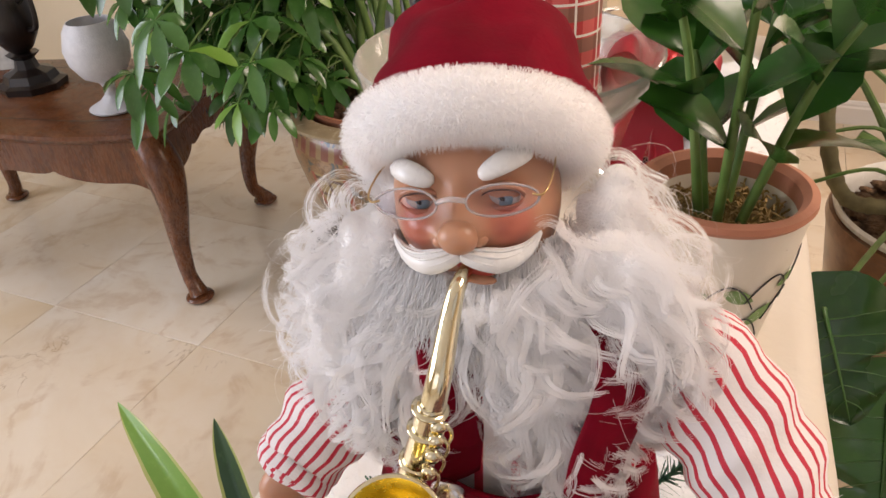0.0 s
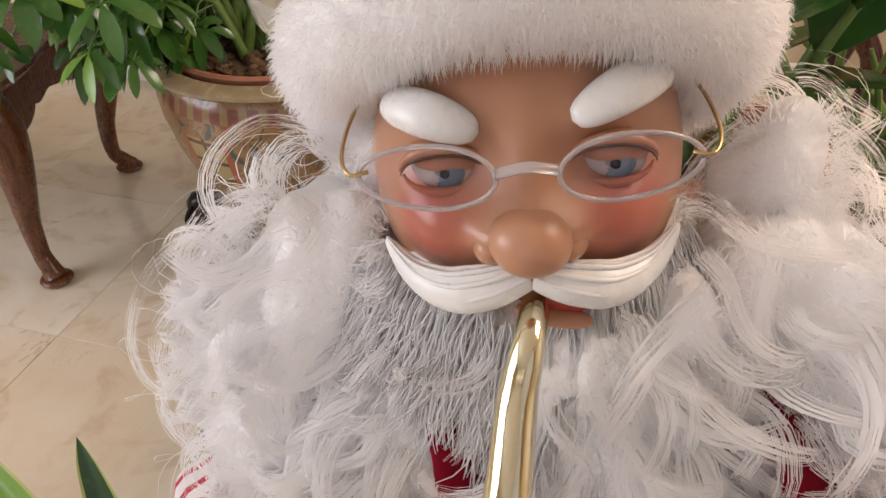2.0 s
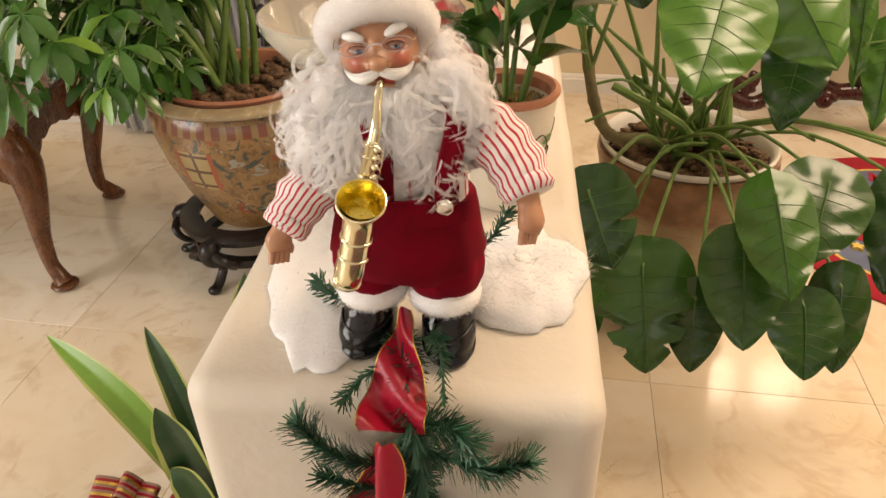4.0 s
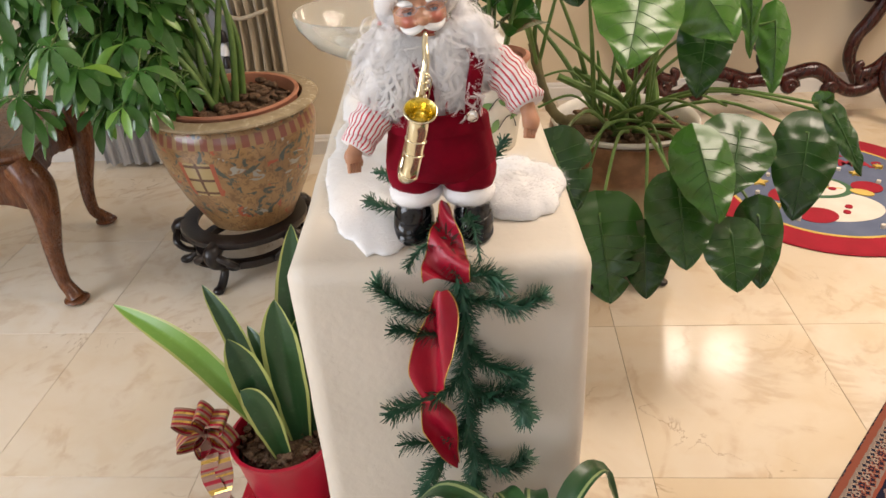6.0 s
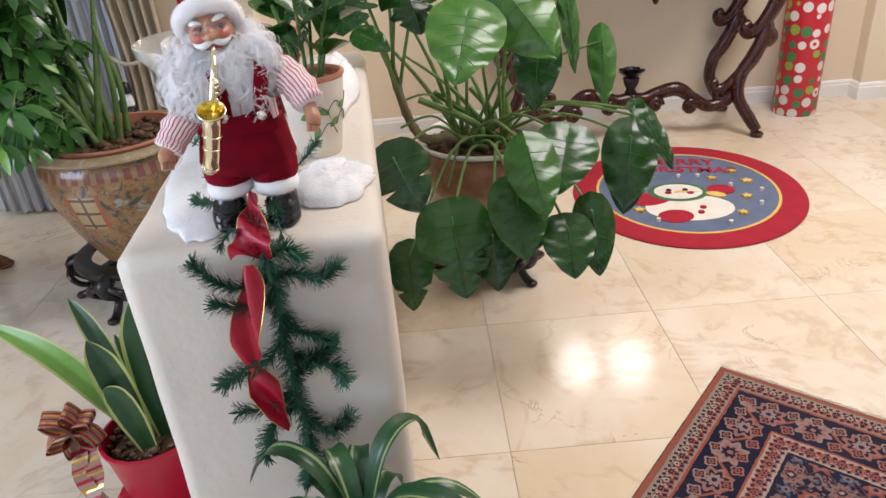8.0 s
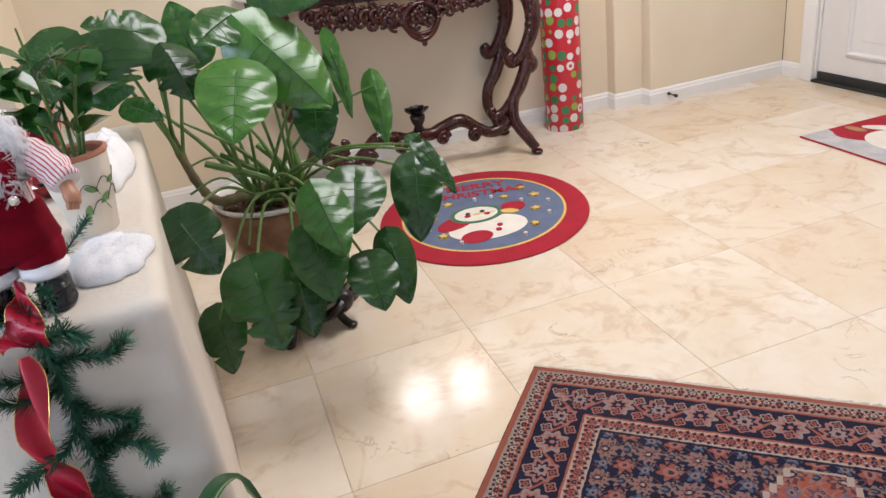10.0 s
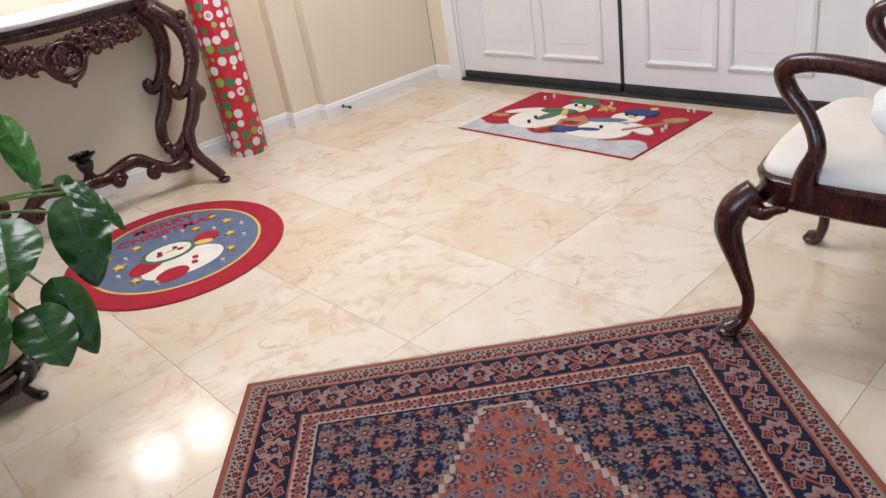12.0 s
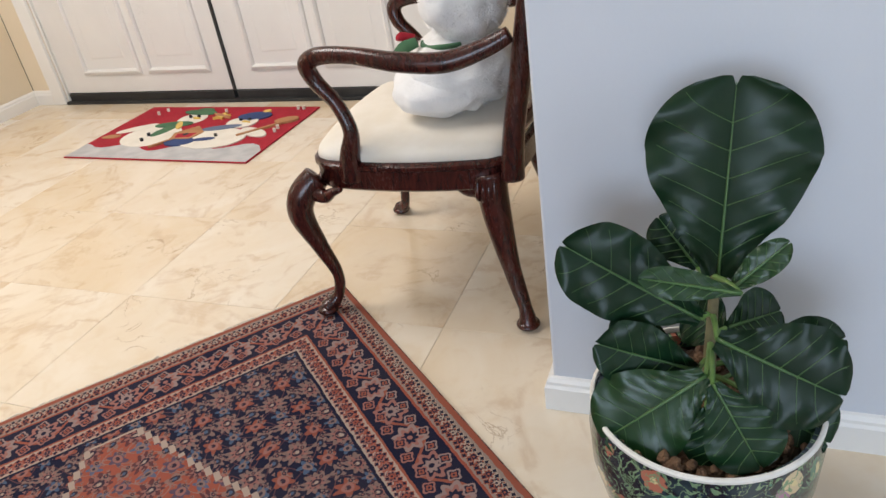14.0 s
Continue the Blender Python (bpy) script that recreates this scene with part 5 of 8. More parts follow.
def fir_sprig(b, path, radius, count, rng, mat=0):
    """Tinsel fir: a wire core bristling with flat needles."""
    b.tube(path, 0.0012, mat, 5)
    n = len(path)
    vs, fs = [], []
    for k in range(int(count * 0.62)):
        s = rng.uniform(0, n - 1.001)
        i = int(s)
        p = path[i].lerp(path[i + 1], s - i)
        d = (path[i + 1] - path[i]).normalized()
        o = d.orthogonal().normalized()
        o = Matrix.Rotation(rng.uniform(0, 6.283), 3, d) @ o
        tip = p + (o + d * rng.uniform(0.3, 1.0)).normalized() * radius * rng.uniform(0.6, 1.15)
        w = d.cross(o) * 0.0010
        j = len(vs)
        vs += [p - w, p + w, tip + w * 0.6, tip - w * 0.6]
        fs.append((j, j + 1, j + 2, j + 3))
    b.add(vs, fs, mat)


def sprigs(name, specs, label, radius=0.016, seed=1):
    rng = random.Random(seed)
    g = empty(name, label, "garland")
    for pts, n in specs:
        b = Build()
        fir_sprig(b, spline(pts, 24), radius, n, rng)
        b.part("sprig", [NEEDLE], g, sharp=0)
    return g


def garland():
    F = lambda x, z, out=0.012: PED @ Vector((x, -out, z))
    g = sprigs("fir_garland", [
        ([on_wall(0.0, 0.06, PH + 0.015), on_wall(0.012, 0.02, PH + 0.02), F(0.020, 0.695, 0.016), F(0.026, 0.65), F(0.024, 0.60), F(0.023, 0.55), F(0.024, 0.48), F(0.030, 0.42), F(0.026, 0.36), F(0.020, 0.30)], 3000),
        ([F(0.020, 0.655), F(-0.02, 0.652, 0.022), F(-0.05, 0.67, 0.024), F(-0.068, 0.692, 0.02)], 900),
        ([F(0.024, 0.690), F(0.05, 0.700, 0.024), F(0.065, 0.688, 0.026)], 550),
        ([F(0.026, 0.662), F(0.06, 0.662, 0.024), F(0.085, 0.655, 0.024), F(0.112, 0.668, 0.024)], 900),
        ([F(0.026, 0.625), F(-0.01, 0.622, 0.022), F(-0.055, 0.630, 0.02)], 600),
        ([F(0.024, 0.60), F(0.05, 0.575, 0.024), F(0.090, 0.558, 0.028)], 800),
        ([F(0.024, 0.565), F(0.0, 0.54, 0.026), F(-0.035, 0.525, 0.028), F(-0.068, 0.505, 0.022)], 900),
        ([F(0.026, 0.535), F(0.055, 0.525, 0.026), F(0.085, 0.515, 0.026), F(0.096, 0.485, 0.022)], 900),
        ([F(0.03, 0.50), F(0.065, 0.535, 0.026), F(0.088, 0.545, 0.026)], 500),
        ([F(0.03, 0.48), F(-0.0, 0.46, 0.024), F(-0.057, 0.452, 0.022)], 600),
        ([F(0.030, 0.45), F(-0.015, 0.42, 0.024), F(-0.037, 0.365, 0.022)], 750),
        ([F(0.030, 0.42), F(0.065, 0.405, 0.03), F(0.095, 0.425, 0.03)], 800),
        ([F(0.028, 0.39), F(0.03, 0.35, 0.03), F(0.02, 0.32, 0.03)], 700),
    ], "dark green artificial fir garland hanging down the half wall", 0.020, 3)
    # satin ribbon threaded through it
    def ribbon(pts, widths, twist, name="ribbon"):
        path = spline(pts, 40)
        w = lerp(widths, 40)
        rows, edge1, edge2 = [], [], []
        for i, p in enumerate(path):
            d = (path[min(i + 1, 39)] - path[max(i - 1, 0)]).normalized()
            s = d.cross(Vector((0, -1, 0.05))).normalized()
            tw = twist * math.sin(i / 39 * 6.0)
            s = Matrix.Rotation(tw, 3, d) @ s
            nn = s.cross(d)
            row = [p + s * (u * w[i]) + nn * (0.0085 * math.sin(3.0 * u + i * 0.33) * w[i] / 0.02 + 0.0035 * math.cos(u * 2.2 + i * 0.12) - 0.0) for u in np.linspace(-1, 1, 13)]
            rows.append(row)
            edge1.append(row[0])
            edge2.append(row[-1])
        rb = Build().grid(rows, 0)
        rb.grid([[q + Vector((0, 0.0007, 0)) for q in r] for r in rows][::-1], 0)
        o = rb.thing(name, [SATIN], "red satin ribbon with gold edge threaded through the garland", "ribbon", sharp=0)
        for e in (edge1, edge2):
            Build().tube(e, 0.0007, 0, 5).part("gold_edge", [GOLD], o, "gold wired edge")
    ribbon([F(0.002, 0.688, 0.032), F(0.000, 0.665, 0.038), F(-0.008, 0.62, 0.038), F(-0.020, 0.57, 0.034), F(-0.022, 0.535, 0.032), F(-0.012, 0.50, 0.038), F(-0.004, 0.46, 0.038), F(0.008, 0.42, 0.032)], [0.006, 0.017, 0.026, 0.023, 0.008, 0.022, 0.013, 0.002], 0.5)
    ribbon([on_wall(0.008, 0.055, PH + 0.050), on_wall(0.008, 0.035, PH + 0.040), on_wall(0.008, 0.012, PH + 0.026), F(0.007, 0.708, 0.014), F(0.007, 0.697, 0.028)], [0.005, 0.010, 0.019, 0.026, 0.025], 0.1)
    sprigs("fir_sprigs", [
        ([on_wall(-0.02, 0.12, PH + 0.02), on_wall(-0.055, 0.10, PH + 0.022), on_wall(-0.085, 0.13, PH + 0.02)], 330),
        ([on_wall(-0.02, 0.16, PH + 0.02), on_wall(-0.05, 0.17, PH + 0.03), on_wall(-0.075, 0.20, PH + 0.025)], 250),
        ([on_wall(0.045, 0.15, PH + 0.03), on_wall(0.075, 0.16, PH + 0.055), on_wall(0.09, 0.19, PH + 0.065)], 260),
        ([on_wall(0.03, 0.045, PH + 0.034), on_wall(0.04, 0.022, PH + 0.036), on_wall(0.045, -0.004, PH + 0.008)], 220),
        ([on_wall(-0.006, 0.02, PH + 0.02), on_wall(-0.022, 0.004, PH + 0.018), on_wall(-0.034, -0.006, PH + 0.004)], 190),
        ([on_wall(-0.12, 0.33, PH + 0.035), on_wall(-0.115, 0.37, PH + 0.04)], 60),
        ([on_wall(-0.10, 0.46, PH + 0.035), on_wall(-0.10, 0.52, PH + 0.045)], 80),
    ], "artificial fir sprigs tucked round the figurine", 0.013, 8)


garland()


def compote():
    """Footed glass dish with a plaid candle and pebbles."""
    at = on_wall(-0.080, 0.405)
    c = empty("glass_compote", "clear footed glass dish on the half wall", "glass dish", at=at)
    prof = [(0.001, 0.004), (0.05, 0.004), (0.055, 0.007), (0.03, 0.014), (0.012, 0.03), (0.010, 0.075), (0.016, 0.110), (0.05, 0.127), (0.09, 0.149), (0.112, 0.177), (0.116, 0.193), (0.114, 0.195), (0.108, 0.179), (0.086, 0.154), (0.05, 0.133), (0.001, 0.127)]
    Build().lathe(prof, seg=56).part("bowl", [GLASS2], c)
    k = empty("candle", "red and green plaid wrapped pillar candle in the glass dish", "candle", at=at + Vector((0.035, 0.012, 0.1355)))
    Build().lathe([(0.03, 0), (0.0315, 0.002), (0.0315, 0.10), (0.029, 0.103), (0.026, 0.099), (0.001, 0.097)], seg=40).part("wax", [PLAID], k)
    Build().tube([(0, 0, 0.096), (0.001, 0, 0.104), (0.002, 0.001, 0.108)], 0.0008).part("wick", [BLACK], k)
    rng = random.Random(2)
    for q in range(9):
        a = rng.uniform(2.4, 5.2)
        d = rng.uniform(0.045, 0.062)
        b = Build().ball((0, 0, 0), (0.012, 0.010, 0.007), 0, 14, 9, 0.003, 120)
        o = b.thing("pebble", [MARBLETOP], "grey polished pebble lying in the glass dish", "pebble", "pebbles in the dish")
        o.location = at + Vector((d * math.cos(a), d * math.sin(a), 0.149))


GLASS2 = Mat("milky_glass", 0.06, Transmission_Weight=0.75, IOR=1.3).color((0.90, 0.90, 0.84)).mat


def plaid():
    m = Mat("plaid_paper", 0.6)
    x, y, z = m.xyz()
    u = y.op("ARCTAN2", x) * 0.031
    st = lambda v, k, o, w: ((v * k + o).op("FRACT")).lt(w)
    c = m.mix(st(u, 45.0, 0.0, 0.5), (0.45, 0.03, 0.03), (0.60, 0.10, 0.09))
    c = m.mix(st(z, 45.0, 0.2, 0.45) * 0.6, c, (0.06, 0.12, 0.07))
    c = m.mix(st(u, 45.0, 0.3, 0.08).max(st(z, 45.0, 0.7, 0.08)), c, (0.75, 0.70, 0.62))
    m.color(c).bump(m.noise(500, 2), 0.2, 0.0005)
    return m.mat


PLAID = plaid()
compote()


def clay_pot():
    at = on_wall(0.085, 0.335)
    p = empty("clay_pot", "cream painted clay pot with green leaves and terracotta rim", "flower pot", at=at)
    Build().lathe([(0.034, 0), (0.036, 0.002), (0.050, 0.095), (0.053, 0.118), (0.0535, 0.128), (0.047, 0.128), (0.04, 0.09), (0.02, 0.02)], seg=48).part("body", [POTCREAM], p)
    Build().lathe([(0.0475, 0.112), (0.0500, 0.126), (0.0540, 0.1275), (0.0565, 0.131), (0.0560, 0.135), (0.0510, 0.1365), (0.0465, 0.132), (0.045, 0.112)], seg=48).part("rim", [TERRA], p, "bare terracotta rim")
    moss = Build().lathe([(0.0005, 0.108), (0.03, 0.110), (0.0455, 0.104)], seg=24)
    rng = random.Random(9)
    for k in range(260):
        a, d = rng.uniform(0, 6.28), 0.042 * math.sqrt(rng.random())
        q = Vector((d * math.cos(a), d * math.sin(a), 0.110))
        e = Vector((rng.gauss(0, 1), rng.gauss(0, 1), 0.5)).normalized() * 0.012
        moss.tube([q, q + e * 0.6 + Vector((0, 0, 0.004)), q + e], 0.0009, 0, 4)
    moss.part("moss", [plain("dry_moss", (0.24, 0.15, 0.05), (0.42, 0.30, 0.12), 0.95, big=60, fine=300, bump=0.6)], p)
    # painted leaves and tendrils on the wall of the pot
    for k, (a, z, tilt) in enumerate(((-1.75, 0.075, 30), (-1.15, 0.080, -25), (-0.75, 0.060, 40), (-1.45, 0.045, 70), (-0.35, 0.085, 10), (0.05, 0.06, -30))):
        b = Build()
        rows = []
        for t in np.linspace(0, 1, 9):
            w = 0.0055 * math.sin(math.pi * t) ** 0.8
            row = []
            for u in (-1, 0, 1):
                lu, lv = (t - 0.5) * 0.024, u * w
                du = lu * math.cos(radians(tilt)) - lv * math.sin(radians(tilt))
                dz = lu * math.sin(radians(tilt)) + lv * math.cos(radians(tilt))
                rad = 0.0362 + 0.0152 * (z + dz) / 0.1 + 0.0006
                aa = a + du / rad
                row.append((rad * math.cos(aa), rad * math.sin(aa), z + dz))
            rows.append(row)
        b.grid(rows, 0).part("painted_leaf", [LEAFPAINT], p, "green painted leaf motif", sharp=0)
        pts = []
        for t in np.linspace(0, 1, 14):
            zz = z + 0.020 * math.sin(3.2 * t) - 0.006
            rad = 0.0362 + 0.0152 * zz / 0.1 + 0.0005
            aa = a + 0.1 + 0.75 * t
            pts.append((rad * math.cos(aa), rad * math.sin(aa), zz))
        Build().tube(pts, 0.0006, 0, 5).part("painted_vine", [BLACK], p, "thin dark painted vine")
    # the plant itself
    z = empty("zz_plant", "leafy plant with thick upright stems in the clay pot", "plant", at=at + Vector((0, 0, 0.108)))
    rng = random.Random(21)
    for k in range(6):
        a = 1.05 * k + 0.4
        top = Vector((0.075 * math.cos(a) + 0.01, 0.06 * math.sin(a) - 0.005, rng.uniform(0.14, 0.25)))
        foot = Vector((0.014 * math.cos(a), 0.014 * math.sin(a), 0.0))
        path = spline([foot, foot.lerp(top, 0.45) + Vector((0, 0, 0.03)), top], 20)
        Build().tube(path, lerp([0.0036, 0.0027, 0.0014], 20), 0, 9).part("stem", [STEM], z)
        n = 5
        for j in range(n):
            q = path[5 + 2 * j] if 5 + 2 * j < 20 else path[-1]
            side = 1 if j % 2 else -1
            d = (path[-1] - path[0]).normalized()
            out = Matrix.Rotation(rng.uniform(-0.6, 0.6), 3, d) @ d.cross(Vector((math.cos(a), math.sin(a), 0.1))).normalized() * side
            out = (out + d * 0.95 + Vector((0, 0, 0.1))).normalized()
            L = rng.uniform(0.062, 0.092)
            pts = [q + out * L * t + Vector((0, 0, -0.25 * L * t * t)) for t in (0, 0.12, 0.3, 0.5, 0.7, 0.87, 1.0)]
            leaf(pts, [L * 0.30 * w for w in (0.08, 0.45, 0.9, 1.0, 0.85, 0.45, 0.02)], d, None, 0, 0.30, 4).part("leaf", [ZZ], z, sharp=0)


POTCREAM = plain("cream_pot_paint", (0.70, 0.64, 0.52), (0.78, 0.72, 0.61), 0.5, big=20, fine=200, bump=0.15)
LEAFPAINT = plain("green_leaf_paint", (0.10, 0.22, 0.06), (0.22, 0.36, 0.12), 0.45)
ZZ = foliage("zz_leaf_green", (0.010, 0.065, 0.010), (0.045, 0.15, 0.022), (0.07, 0.19, 0.05), 0.2)
clay_pot()


def ornaments():
    at = on_wall(0.0, 0.62)
    j = empty("glass_jar", "clear round glass jar holding red ornaments", "glass jar", at=at)
    Build().lathe([(0.04, 0.001), (0.045, 0.003), (0.065, 0.04), (0.075, 0.09), (0.070, 0.135), (0.066, 0.15), (0.068, 0.153), (0.0655, 0.153), (0.063, 0.15), (0.067, 0.135), (0.072, 0.09), (0.062, 0.04), (0.001, 0.006)], seg=48).part("vessel", [GLASS], j)
    for k, (x, y, z, r) in enumerate(((0.0, -0.01, 0.046, 0.038), (-0.015, 0.015, 0.100, 0.034), (0.022, 0.0, 0.105, 0.028))):
        o = empty("bauble", "shiny red christmas bauble in the glass jar", "bauble", "red baubles", at=at + Vector((x, y, z)))
        Build().ball((0, 0, 0), r, 0, 28, 18).part("ball", [BAUBLE], o)
        Build().lathe([(0.006, r - 0.002), (0.006, r + 0.004), (0.003, r + 0.005)], seg=14).part("cap", [GOLD], o, "gold cap")
    # a red satin bow tied between jar and pot
    rb = Build()
    c = on_wall(0.030, 0.475, PH + 0.150)
    for s in (1, -1):
        pts = [c, c + Vector((s * 0.022, -0.014, 0.034)), c + Vector((s * 0.044, -0.012, 0.018)), c + Vector((s * 0.032, -0.006, -0.016)), c]
        path = spline(pts, 24)
        rb.grid([[p + Vector((0, u * 0.016, 0.002 * u)) for u in np.linspace(-1, 1, 5)] for p in path], 0)
        tail = spline([c, c + Vector((s * 0.012, -0.012, -0.04)), c + Vector((s * 0.02, -0.012, -0.085))], 12)
        rb.grid([[p + Vector((u * 0.011, 0, 0.003 * u)) for u in np.linspace(-1, 1, 5)] for p in tail], 0)
    rb.ball(c, (0.010, 0.012, 0.010), 0, 14, 10, 0.002, 100)
    rb.tube([c, c + Vector((0, 0, -0.06)), c + Vector((0.0, 0.0, -0.149))], 0.0035, 0, 8)
    rb.thing("satin_bow", [SATIN], "glossy red satin bow on a stick behind the figurine", "bow", sharp=0)


BAUBLE = plain("red_bauble_lacquer", (0.42, 0.006, 0.012), (0.50, 0.012, 0.02), 0.12, 0.35)
ornaments()


# ---------------------------------------------------------------- snake plant and dracaena by the half wall
def snake_plant():
    base = Vector((0.425, 1.425, 0))
    s = empty("red_stand", "low red lacquered square plant stand", "plant stand", at=base)
    Build().box((-0.095, -0.095, 0.105), (0.095, 0.095, 0.125), bevel=0.004).part("top", [REDBOX], s)
    for x in (-1, 1):
        for y in (-1, 1):
            Build().box((x * 0.08 - 0.013, y * 0.08 - 0.013, 0), (x * 0.08 + 0.013, y * 0.08 + 0.013, 0.1045), bevel=0.003).part("leg", [REDBOX], s)
    for a in range(4):
        Build().box((-0.0665, -0.0855, 0.062), (0.0665, -0.0755, 0.1045), bevel=0.002, at=Matrix.Rotation(a * math.pi / 2, 4, "Z")).part("apron", [REDBOX], s)
    p = empty("red_pot", "red plastic flower pot on a red stand", "flower pot", at=base + Vector((0, 0, 0.126)))
    Build().lathe([(0.055, 0), (0.062, 0.002), (0.066, 0.01), (0.083, 0.125), (0.088, 0.135), (0.0885, 0.142), (0.083, 0.143), (0.078, 0.12), (0.05, 0.02)], seg=48).part("pot", [REDPOT], p)
    soil((0, 0, 0.118), 0.077, SOIL, p)
    t = empty("snake_plant", "snake plant with dark green blades edged in yellow", "plant", at=base + Vector((0, 0, 0.238)))
    rng = random.Random(6)
    blades = [((0.0, 0.0), (-0.30, 0.13, 0.20), 0.020), ((0.02, 0.02), (0.045, 0.10, 0.30), 0.024), ((-0.02, 0.03), (-0.13, 0.12, 0.20), 0.016),
              ((0.0, -0.02), (-0.05, -0.01, 0.19), 0.026), ((0.03, 0.0), (0.02, 0.03, 0.225), 0.030), ((0.045, 0.01), (0.055, 0.03, 0.20), 0.024),
              ((0.05, 0.03), (0.085, 0.08, 0.23), 0.020), ((0.02, 0.04), (0.06, 0.11, 0.235), 0.022), ((-0.01, 0.05), (-0.07, 0.12, 0.13), 0.012), ((0.01, -0.035), (-0.04, -0.03, 0.12), 0.020)]
    for k, ((fx, fy), tip, w) in enumerate(blades):
        f, tp = Vector((fx, fy, -0.005)), Vector((tip[0], tip[1], tip[2] * (1.22 if k else 1.0)))
        w *= 1.15
        mid = f.lerp(tp, 0.5) + Vector((0, 0, 0.045))
        path = spline([f, mid, tp], 22)
        prof = lerp([0.42, 0.70, 0.95, 1.0, 0.85, 0.5, 0.02], 22)
        out = Vector((0.1 + 0.3 * math.sin(k), -1.0, 0.35)) if k else Vector((0.3, -0.8, 0.8))
        b = Build()
        leaf(path, [w * q for q in prof], out, b, 0, 0.35, 10, 0.05, k)
        for i, face in enumerate(b.f):
            if i % 10 in (0, 9):
                b.m[i] = 1
        b.part("blade", [SANSEV if k else LIGHTLEAF, SANSEV_E], t, sharp=0)
    # striped bow on the pot's rim
    c = base + Vector((-0.112, -0.025, 0.302))
    mats = [plain("tan_ribbon", (0.30, 0.17, 0.12), (0.42, 0.26, 0.19), 0.5), SATIN, GOLD]
    bow = empty("striped_bow", "striped tan, red and gold ribbon bow on the pot", "bow")
    for a, L in ((2.4, 0.060), (0.7, 0.055), (3.6, 0.060), (-0.5, 0.050), (1.5, 0.058), (4.4, 0.052)):
        d = Vector((math.cos(a), -0.3, math.sin(a))).normalized()
        n = d.cross(Vector((0, 1, 0.2))).normalized()
        loop = spline([c, c + d * L * 0.5 + n * 0.014, c + d * L, c + d * L * 0.5 - n * 0.014, c], 22)
        ax = d.cross(n)
        lb = Build().grid([[q + ax * u * 0.017 for u in np.linspace(-1, 1, 10)] for q in loop], 0)
        lb.m = [(0, 1, 2, 0, 1, 0, 2, 1, 0)[i % 9] for i in range(len(lb.f))]
        lb.part("loop", mats, bow, sharp=0)
    for o in (0.0, 0.02):
        tail = spline([c, c + Vector((o, -0.02, -0.05)), c + Vector((-0.005 + o, -0.03, -0.10)), c + Vector((0.045 - 2 * o, -0.045, -0.155 + o))], 26)
        lb = Build().grid([[q + Vector((u * 0.016, 0.004 * math.sin(i * 0.5), 0.006 * u)) for u in np.linspace(-1, 1, 10)] for i, q in enumerate(tail)], 0)
        lb.m = [(0, 1, 0, 2, 0)[(i // 9) % 5] for i in range(len(lb.f))]
        lb.part("tail", mats, bow, sharp=0)


snake_plant()


def dracaena():
    base = Vector((0.825, 1.10, 0))
    p = empty("floor_pot", "dark plastic pot on the floor before the half wall", "flower pot", at=base)
    Build().lathe([(0.06, 0), (0.068, 0.002), (0.085, 0.16), (0.088, 0.165), (0.082, 0.166), (0.05, 0.02)], seg=40).part("pot", [BLACK], p)
    soil((0, 0, 0.15), 0.081, SOIL, p)
    t = empty("dracaena", "striped dracaena with long arching green and white leaves", "plant", at=base + Vector((0, 0, 0.15)))
    rng = random.Random(31)
    Build().tube(spline([(0, 0, -0.005), (0.005, 0.01, 0.08), (0.0, 0.02, 0.185)], 10), lerp([0.012, 0.010, 0.007], 10), 0, 9).part("stem", [BARK], t)
    for k in range(20):
        a = 2.4 * k + 0.3
        L = rng.uniform(0.15, 0.225)
        up = rng.uniform(0.5, 1.4)
        o = Vector((math.cos(a), math.sin(a) * 0.75 - 0.05, 0))
        f = Vector((0, 0.02, 0.085 + 0.0035 * k))
        path = spline([f, f + o * L * 0.30 + Vector((0, 0, L * 0.42 * up)), f + o * L * 0.68 + Vector((0, 0, L * 0.46 * up)), f + o * L * 0.98 + Vector((0, 0, L * 0.22 * up - 0.02))], 20)
        if max(q.y for q in path) > 0.118:
            path = [Vector((q.x, min(q.y, 0.112 + 0.02 * (q.z > 9)), q.z)) for q in path]
        b = Build()
        leaf(path, [0.0155 * q for q in lerp([0.3, 0.8, 1.0, 0.95, 0.6, 0.02], 20)], (o.x * -0.2, o.y * -0.2, 1), b, 0, 0.25, 8, 0.03, k)
        for i in range(len(b.f)):
            if i % 8 == (1 if k % 2 else 6):
                b.m[i] = 1
            elif i % 8 in (0, 7):
                b.m[i] = 2
        b.part("blade", [SANSEV, STRIPE_W, SANSEV], t, sharp=0)


STRIPE_W = foliage("leaf_cream_stripe", (0.20, 0.27, 0.10), (0.32, 0.38, 0.17), (0.5, 0.5, 0.4), 0.35)
dracaena()

